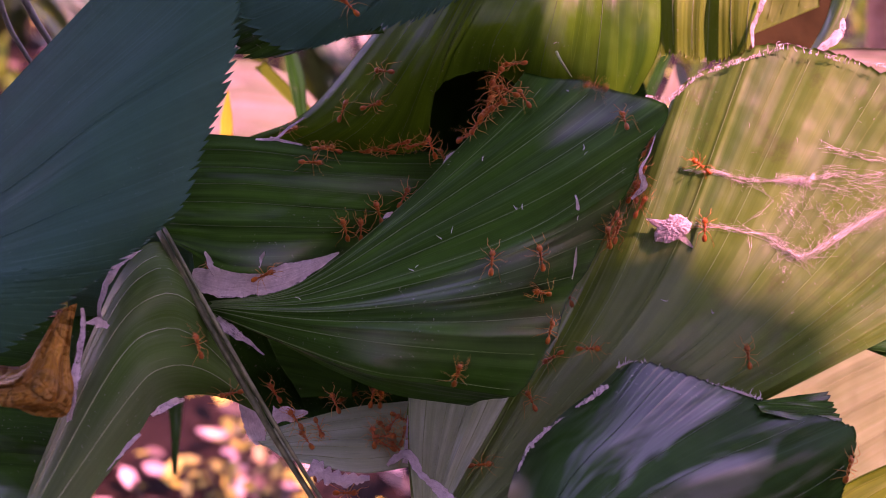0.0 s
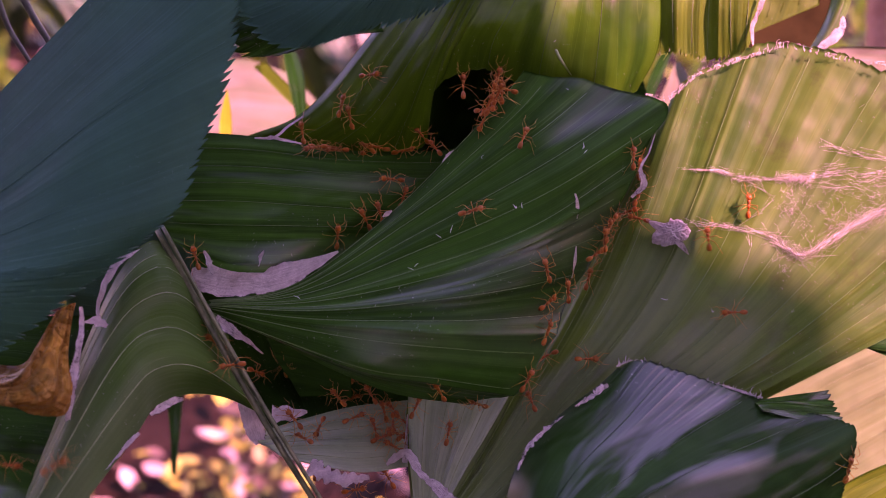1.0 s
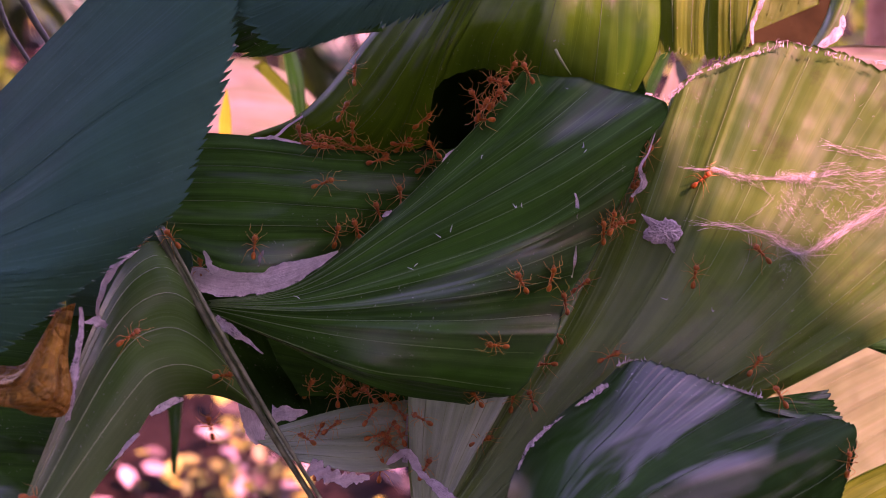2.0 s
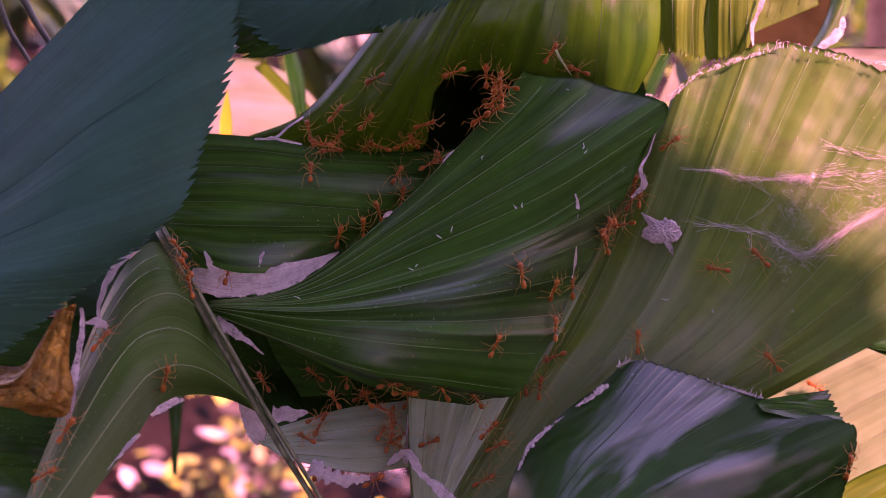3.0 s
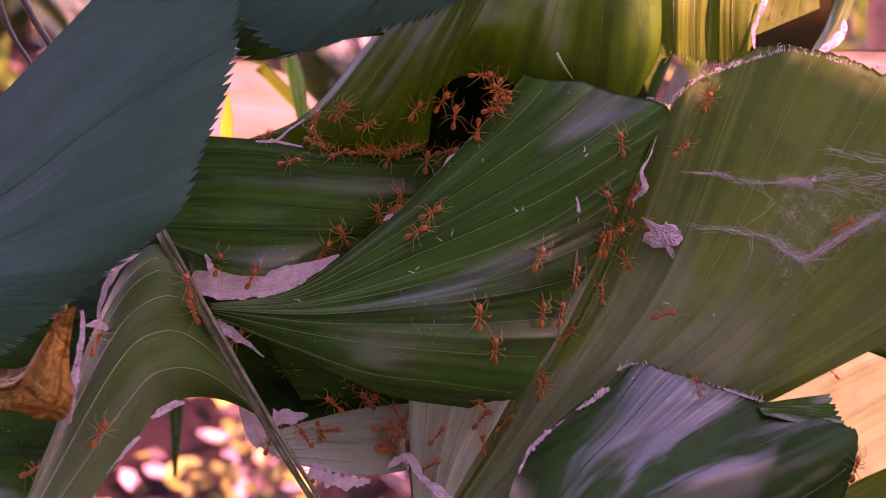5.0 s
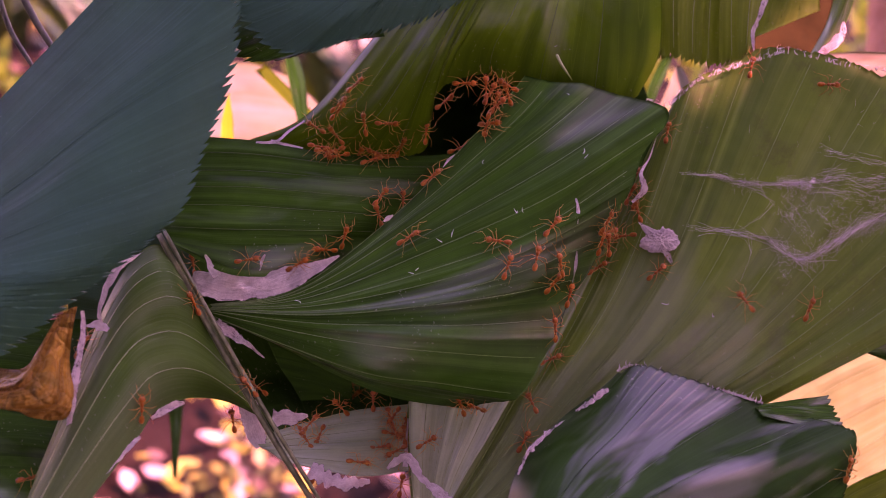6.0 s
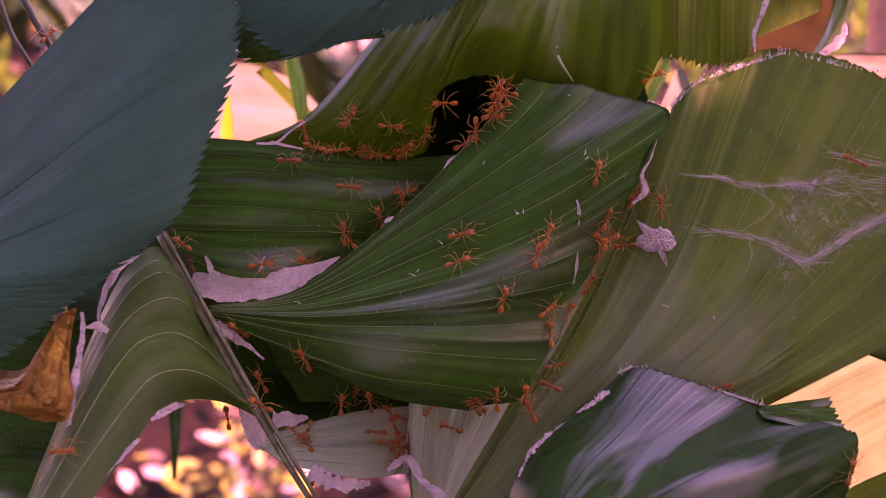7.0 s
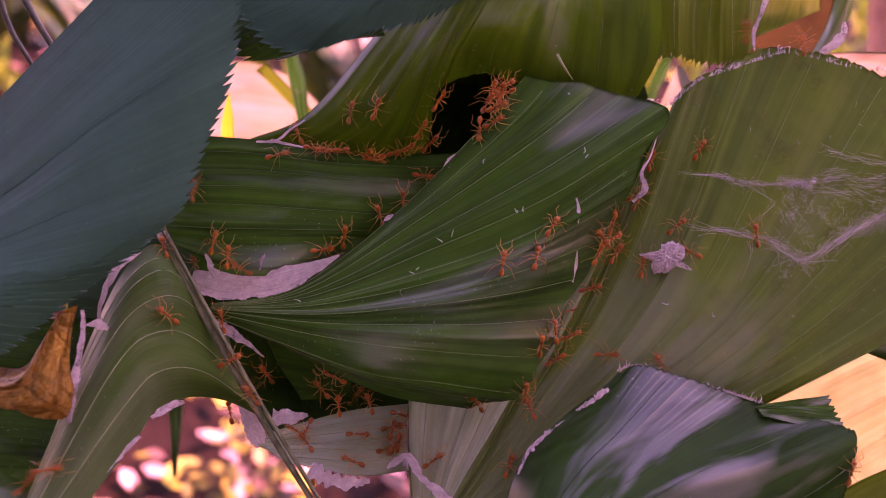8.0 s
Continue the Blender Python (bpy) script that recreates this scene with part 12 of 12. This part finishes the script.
    walk(ANTS[67], [(0, on_leaf(-21.9, 22.0, -22.2, 100, 0, 0)), (0.07, on_leaf(-24.3, 22.0, -27.9, 81, 0, 0)), (0.15, on_leaf(-26.7, 22.0, -33.6, 63, 0, 0)), (0.23, on_leaf(-30.6, 36.1, -41.5, 45, -1, 23)), (0.5, on_leaf(-33.9, 35.8, -42.4, 45, 8, 28)), (0.67, on_leaf(-36.8, 25.7, -38.4, 66, 8, 3)), (0.83, on_leaf(-40.8, 24.9, -35.8, 88, 10, 0)), (1, on_leaf(-44.7, 24.0, -33.2, 110, 8, -9)), (1.17, on_leaf(-41.0, -5.4, -18.6, 103, -16, -4)), (1.33, on_leaf(-43.5, 2.1, -8.0, 96, -6, 12)), (1.5, on_leaf(-45.0, 3.3, 3.4, 90, 3, 11)), (1.88, on_leaf(-47.5, 2.5, 0.7, 87, 3, 10)), (2.25, on_leaf(-50.0, 1.9, -1.9, 85, 4, 10)), (2.62, on_leaf(-52.5, 1.3, -4.5, 82, 3, -1)), (3, on_leaf(-55.7, 3.6, -7.3, 80, 1, 21)), (3.25, on_leaf(-58.6, 3.5, -5.8, 90, 1, 26)), (3.5, on_leaf(-62.6, 8.0, -4.5, 100, 0, 1)), (4, on_leaf(-63.1, 3.8, -7.1, 150, -13, 22)), (4.25, on_leaf(-59.3, 3.1, -8.1, 115, 7, 14)), (4.5, on_leaf(-56.5, 3.1, -8.9, 80, -3, 12)), (4.88, on_leaf(-51.4, 3.4, -7.6, 67, 1, 1)), (5.25, on_leaf(-46.8, 2.5, -6.2, 55, 15, -12)), (5.62, on_leaf(-42.4, 2.4, -4.9, 42, -9, 6)), (6, on_leaf(-37.9, 1.9, -3.4, 30, 3, 1)), (6.17, on_leaf(-30.8, -6.2, -12.5, 26, -16, 26)), (6.33, on_leaf(-24.2, -12.3, -20.7, 23, -25, 7)), (6.5, on_leaf(-18.3, -14.8, -29.3, 20, -18, -17)), (6.75, on_leaf(-20.9, -5.4, -33.0, 40, -18, -42)), (7, on_leaf(-26.5, 35.7, -41.7, 60, -3, -17)), (7.25, on_leaf(-22.4, -6.4, -31.6, 55, -20, -42)), (7.5, on_leaf(-21.4, -14.2, -26.9, 50, -23, -17)), (7.75, on_leaf(-23.5, -12.8, -28.2, 105, -26, -23)), (8, on_leaf(-26.1, -5.5, -30.4, 160, -22, -48))])
    walk(ANTS[68], [(0, on_leaf(23.1, 24.0, 27.6, 200, 0, 0)), (0.07, on_leaf(19.6, 24.0, 31.2, 170, 0, 0)), (0.15, on_leaf(16.0, 24.0, 34.8, 140, 0, 0)), (0.23, on_leaf(11.7, 8.0, 35.9, 110, 0, 0)), (0.32, on_leaf(6.5, 8.0, 32.6, 110, 0, 0)), (0.41, on_leaf(1.3, 8.0, 29.4, 110, 0, 0)), (0.5, on_leaf(-3.9, 8.0, 26.1, 110, 0, 0)), (0.67, on_leaf(4.3, 1.2, 26.0, 96, -14, 21)), (0.83, on_leaf(12.3, -2.4, 26.3, 83, -23, 41)), (1, on_leaf(20.1, -5.0, 26.7, 70, 0, 18)), (1.25, on_leaf(16.0, -0.7, 30.3, 77, -25, 43)), (1.5, on_leaf(11.7, 2.5, 33.9, 85, -3, 18)), (1.88, on_leaf(9.8, 8.0, 37.6, 113, 0, 0)), (2.25, on_leaf(7.6, 8.0, 40.6, 142, 0, 0)), (2.62, on_leaf(5.4, 8.0, 43.5, 171, 0, 0)), (3, on_leaf(3.3, 8.0, 46.3, 200, 0, 0)), (3.17, on_leaf(2.8, 8.0, 46.5, 140, 0, 0)), (3.33, on_leaf(2.2, 8.0, 46.7, 80, 0, 0)), (3.5, on_leaf(1.7, 7.1, 46.8, 20, 25, -23)), (3.67, on_leaf(-0.1, 10.0, 42.6, 50, 30, -20)), (3.83, on_leaf(-1.9, 12.4, 38.5, 80, 39, -45)), (4, on_leaf(-3.8, 15.6, 34.2, 110, 39, -52)), (4.25, on_leaf(-5.4, 18.2, 31.0, 55, 14, -48)), (4.5, on_leaf(-8.7, 20.8, 27.2, 0, 18, -48)), (5.25, on_leaf(-11.1, 14.9, 31.5, 0, 16, -52)), (6, on_leaf(-15.2, 11.2, 35.1, 0, -8, -27)), (6.25, on_leaf(-14.2, 14.0, 31.5, 5, 0, -47)), (6.5, on_leaf(-13.4, 18.8, 27.9, 10, 11, -51)), (6.75, on_leaf(-18.0, 18.2, 28.0, 35, -11, -42)), (7, on_leaf(-22.8, 19.1, 28.2, 60, -14, -40)), (7.5, on_leaf(-22.3, 18.1, 29.2, 70, -14, -40)), (7.75, on_leaf(-21.1, 18.9, 27.9, 35, -8, -44)), (8, on_leaf(-19.5, 18.0, 26.5, 0, 6, -19))])
    walk(ANTS[69], [(0, on_leaf(-20.5, 22.0, -25.3, 100, 0, 0)), (1.72, on_leaf(-23.4, 22.0, -30.0, 96, 0, 0)), (1.95, on_leaf(-26.2, 22.0, -34.7, 93, 0, 0)), (2.17, on_leaf(-30.5, 36.0, -41.7, 90, -1, 23)), (3, on_leaf(-27.1, 25.6, -36.8, 90, 0, -1)), (3.17, on_leaf(-40.0, 24.7, -32.4, 80, 7, -9)), (3.33, on_leaf(-48.7, 2.9, -25.9, 70, 32, 9)), (3.5, on_leaf(-58.8, -4.5, -21.3, 60, 52, 18)), (3.67, on_leaf(-52.4, -8.8, -25.1, 90, 27, -4)), (3.83, on_leaf(-53.1, 20.9, -32.8, 120, 52, 13)), (4, on_leaf(-48.1, 26.6, -38.3, 150, 49, 36)), (4.17, on_leaf(-51.8, 22.5, -30.5, 106, 24, 11)), (4.33, on_leaf(-51.8, 1.0, -21.5, 63, 45, -6)), (4.5, on_leaf(-56.5, 0.2, -14.5, 20, 20, 18)), (4.88, on_leaf(-54.3, 0.3, -19.8, 47, 8, 0)), (5.25, on_leaf(-56.3, 16.3, -26.6, 75, 33, -11)), (5.62, on_leaf(-49.5, -8.9, -29.1, 102, 28, 13)), (6, on_leaf(-48.3, -8.1, -34.1, 130, 28, 22)), (6.5, on_leaf(-46.4, -9.7, -35.9, 160, 3, -2)), (6.75, on_leaf(-51.6, 20.0, -38.3, 140, 28, 19)), (7, on_leaf(-51.3, 22.2, -36.5, 120, 30, 16)), (7.25, on_leaf(-46.0, 25.0, -35.3, 60, 5, -8)), (7.5, on_leaf(-40.2, 24.9, -33.6, 0, 6, -11)), (7.75, on_leaf(-44.8, 24.2, -33.8, 60, -2, -23)), (8, on_leaf(-49.4, 24.6, -34.3, 120, 3, -20))])
    walk(ANTS[70], [(0, on_leaf(22.3, 24.0, 28.6, 200, 0, 0)), (3, on_leaf(22.3, 24.0, 28.6, 200, 0, 0)), (3.11, on_leaf(17.4, 24.0, 33.5, 140, 0, 0)), (3.23, on_leaf(11.7, 8.0, 35.8, 80, 0, 0)), (3.36, on_leaf(12.7, 8.0, 38.7, 80, 0, 0)), (3.5, on_leaf(13.6, 8.0, 41.7, 80, 0, 0)), (4, on_leaf(12.8, 8.0, 39.9, 70, 0, 0)), (4.17, on_leaf(7.8, 8.0, 39.2, 73, 0, 0)), (4.33, on_leaf(2.8, 8.0, 38.4, 76, 0, 0)), (4.5, on_leaf(-3.9, 11.7, 37.4, 80, 12, -25)), (5.25, on_leaf(1.6, 8.0, 41.2, 40, 0, 0)), (6, on_leaf(5.2, 8.0, 44.5, 0, 0, 0)), (6.25, on_leaf(8.5, 8.0, 41.8, 30, 0, 0)), (6.5, on_leaf(11.8, 8.0, 39.0, 60, 0, 0)), (7.25, on_leaf(14.1, 8.0, 40.7, 55, 0, 0)), (7.5, on_leaf(16.5, 8.0, 42.7, 50, 0, 0)), (7.75, on_leaf(13.8, 8.0, 40.8, 55, 0, 0)), (8, on_leaf(11.4, 8.0, 39.1, 60, 0, 0))])
    walk(ANTS[71], [(0, on_leaf(-23.1, 22.0, -25.4, 100, 0, 0)), (0.07, on_leaf(-25.1, 22.0, -30.0, 130, 0, 0)), (0.15, on_leaf(-27.1, 22.0, -34.7, 160, 0, 0)), (0.23, on_leaf(-30.6, 36.1, -41.5, 190, -1, 23)), (0.36, on_leaf(-26.8, 31.1, -45.7, 190, -1, 35)), (0.5, on_leaf(-21.9, 11.9, -47.1, 190, 13, 47)), (0.67, on_leaf(-22.6, 11.9, -46.9, 136, 11, 47)), (0.83, on_leaf(-23.3, 12.0, -46.7, 83, 3, 34)), (1, on_leaf(-24.1, 12.3, -46.5, 30, 1, 35)), (1.5, on_leaf(-21.7, 12.4, -46.7, 40, 4, 34)), (2.25, on_leaf(-19.0, 14.7, -46.2, 80, 4, 35)), (3, on_leaf(-16.2, 17.6, -45.8, 120, 12, 60)), (3.25, on_leaf(-17.8, 12.2, -48.7, 82, 25, 37)), (3.5, on_leaf(-19.3, 6.7, -51.3, 45, 22, 53)), (3.75, on_leaf(-15.2, 7.0, -54.2, 42, 35, 47)), (4, on_leaf(-11.2, 9.0, -57.5, 40, 37, 53)), (4.25, on_leaf(-5.5, 4.2, -55.3, 20, 12, 28)), (4.5, on_leaf(-2.0, 4.8, -53.3, 0, -12, 30)), (4.88, on_leaf(-2.8, 4.1, -55.6, 20, -19, 28)), (5.25, on_leaf(-5.4, 3.3, -57.2, 40, 0, 26)), (5.62, on_leaf(-8.2, 3.5, -59.1, 60, -10, 28)), (6, on_leaf(-11.1, 8.0, -61.8, 80, 0, 3)), (6.25, on_leaf(-11.5, 9.1, -57.0, 70, 25, 28)), (6.5, on_leaf(-12.0, 11.5, -52.7, 60, 37, 34)), (6.75, on_leaf(-12.1, 11.4, -52.8, 105, 38, 34)), (7, on_leaf(-12.1, 11.2, -53.1, 150, 38, 33)), (7.25, on_leaf(-12.7, 10.7, -53.0, 95, 38, 35)), (7.5, on_leaf(-13.2, 10.2, -53.0, 40, 37, 36)), (7.75, on_leaf(-18.3, 4.6, -53.8, 95, 26, 50)), (8, on_leaf(-23.1, 0.3, -55.0, 150, 14, 55))])
    walk(ANTS[72], [(0, on_leaf(25.9, 24.0, 34.4, 200, 0, 0)), (0.07, on_leaf(21.4, 24.0, 35.7, 153, 0, 0)), (0.15, on_leaf(16.9, 24.0, 37.0, 106, 0, 0)), (0.23, on_leaf(11.7, 8.0, 35.9, 60, 0, 0)), (0.5, on_leaf(11.7, 8.0, 37.3, 60, 0, 0)), (0.59, on_leaf(11.7, 8.0, 36.7, 106, 0, 0)), (0.68, on_leaf(11.7, 8.0, 36.2, 153, 0, 0)), (0.78, on_leaf(11.7, 8.0, 35.7, 200, 0, 0)), (0.89, on_leaf(19.2, 24.0, 36.4, 200, 0, 0)), (1, on_leaf(25.9, 24.0, 34.4, 200, 0, 0)), (1.84, on_leaf(19.2, 24.0, 36.4, 145, 0, 0)), (2.17, on_leaf(11.9, 8.0, 35.6, 90, 0, 0)), (2.59, on_leaf(11.7, 8.0, 40.3, 90, 0, 0)), (3, on_leaf(11.5, 8.0, 44.8, 90, 0, 0)), (3.5, on_leaf(11.7, 8.0, 44.0, 60, 0, 0)), (3.75, on_leaf(8.1, 8.0, 44.9, 105, 0, 0)), (4, on_leaf(4.6, 8.0, 45.9, 150, 0, 0)), (4.17, on_leaf(-0.3, 8.8, 43.0, 130, 25, -21)), (4.33, on_leaf(-5.1, 8.4, 40.0, 110, 28, -44)), (4.5, on_leaf(-11.5, 9.5, 36.4, 90, 3, -31)), (5.25, on_leaf(-5.3, 9.5, 38.8, 60, 27, -46)), (6, on_leaf(-0.8, 11.9, 40.6, 30, 30, -21)), (6.5, on_leaf(1.3, 8.0, 40.5, 20, 5, 0)), (6.67, on_leaf(1.0, 8.0, 40.2, 73, 0, 0)), (6.83, on_leaf(0.8, 8.0, 39.8, 126, 0, 0)), (7, on_leaf(0.6, 8.0, 39.5, 180, 0, 0)), (7.25, on_leaf(0.4, 8.0, 34.3, 140, 0, 0)), (7.5, on_leaf(0.2, 8.0, 29.3, 100, 0, 0)), (7.75, on_leaf(-3.6, 18.4, 32.4, 90, 23, -24)), (8, on_leaf(-7.0, 13.9, 33.8, 80, 23, -49))])
    walk(ANTS[73], [(0, on_leaf(-21.2, 22.0, -23.6, 100, 0, 0)), (0.57, on_leaf(-23.9, 22.0, -28.8, 76, 0, 0)), (0.65, on_leaf(-26.5, 22.0, -34.1, 53, 0, 0)), (0.72, on_leaf(-30.6, 36.1, -41.6, 30, -1, 23)), (1, on_leaf(-33.8, 35.8, -42.4, 30, 0, 25)), (1.5, on_leaf(-32.0, 36.0, -41.9, 30, -3, 23)), (1.88, on_leaf(-36.0, 26.1, -39.9, 52, -4, -1)), (2.25, on_leaf(-41.1, 26.5, -39.4, 75, -5, -22)), (2.62, on_leaf(-46.5, 28.2, -39.2, 97, 19, 2)), (3, on_leaf(-50.5, 22.5, -37.9, 120, 29, 18)), (3.17, on_leaf(-50.0, -8.3, -31.6, 80, 32, 28)), (3.33, on_leaf(-56.1, -5.1, -30.0, 40, 30, 16)), (3.5, on_leaf(-60.2, -10.0, -27.5, 0, 46, 15)), (3.67, on_leaf(-53.9, -3.5, -33.3, 46, 53, 36)), (3.83, on_leaf(-44.6, -9.8, -37.2, 93, 28, 19)), (4, on_leaf(-39.0, 4.3, -44.7, 140, 34, 15)), (4.5, on_leaf(-39.1, 10.3, -47.8, 130, 9, 34)), (6, on_leaf(-39.5, 12.5, -47.0, 130, -1, 33)), (6.25, on_leaf(-37.3, 8.8, -48.0, 125, -3, 36)), (6.5, on_leaf(-35.5, 6.7, -49.5, 120, 5, 47)), (7, on_leaf(-35.4, 4.9, -50.3, 120, 0, 35)), (8, on_leaf(-35.1, 3.1, -50.5, 120, 0, 36))])
    for k, home in enumerate(MILLING):
        mill(ANTS[74 + k], home, 300 + k)
    for i, ant in enumerate(ANTS):
        step(ant, i, i not in CALM and i < 74)


motions()
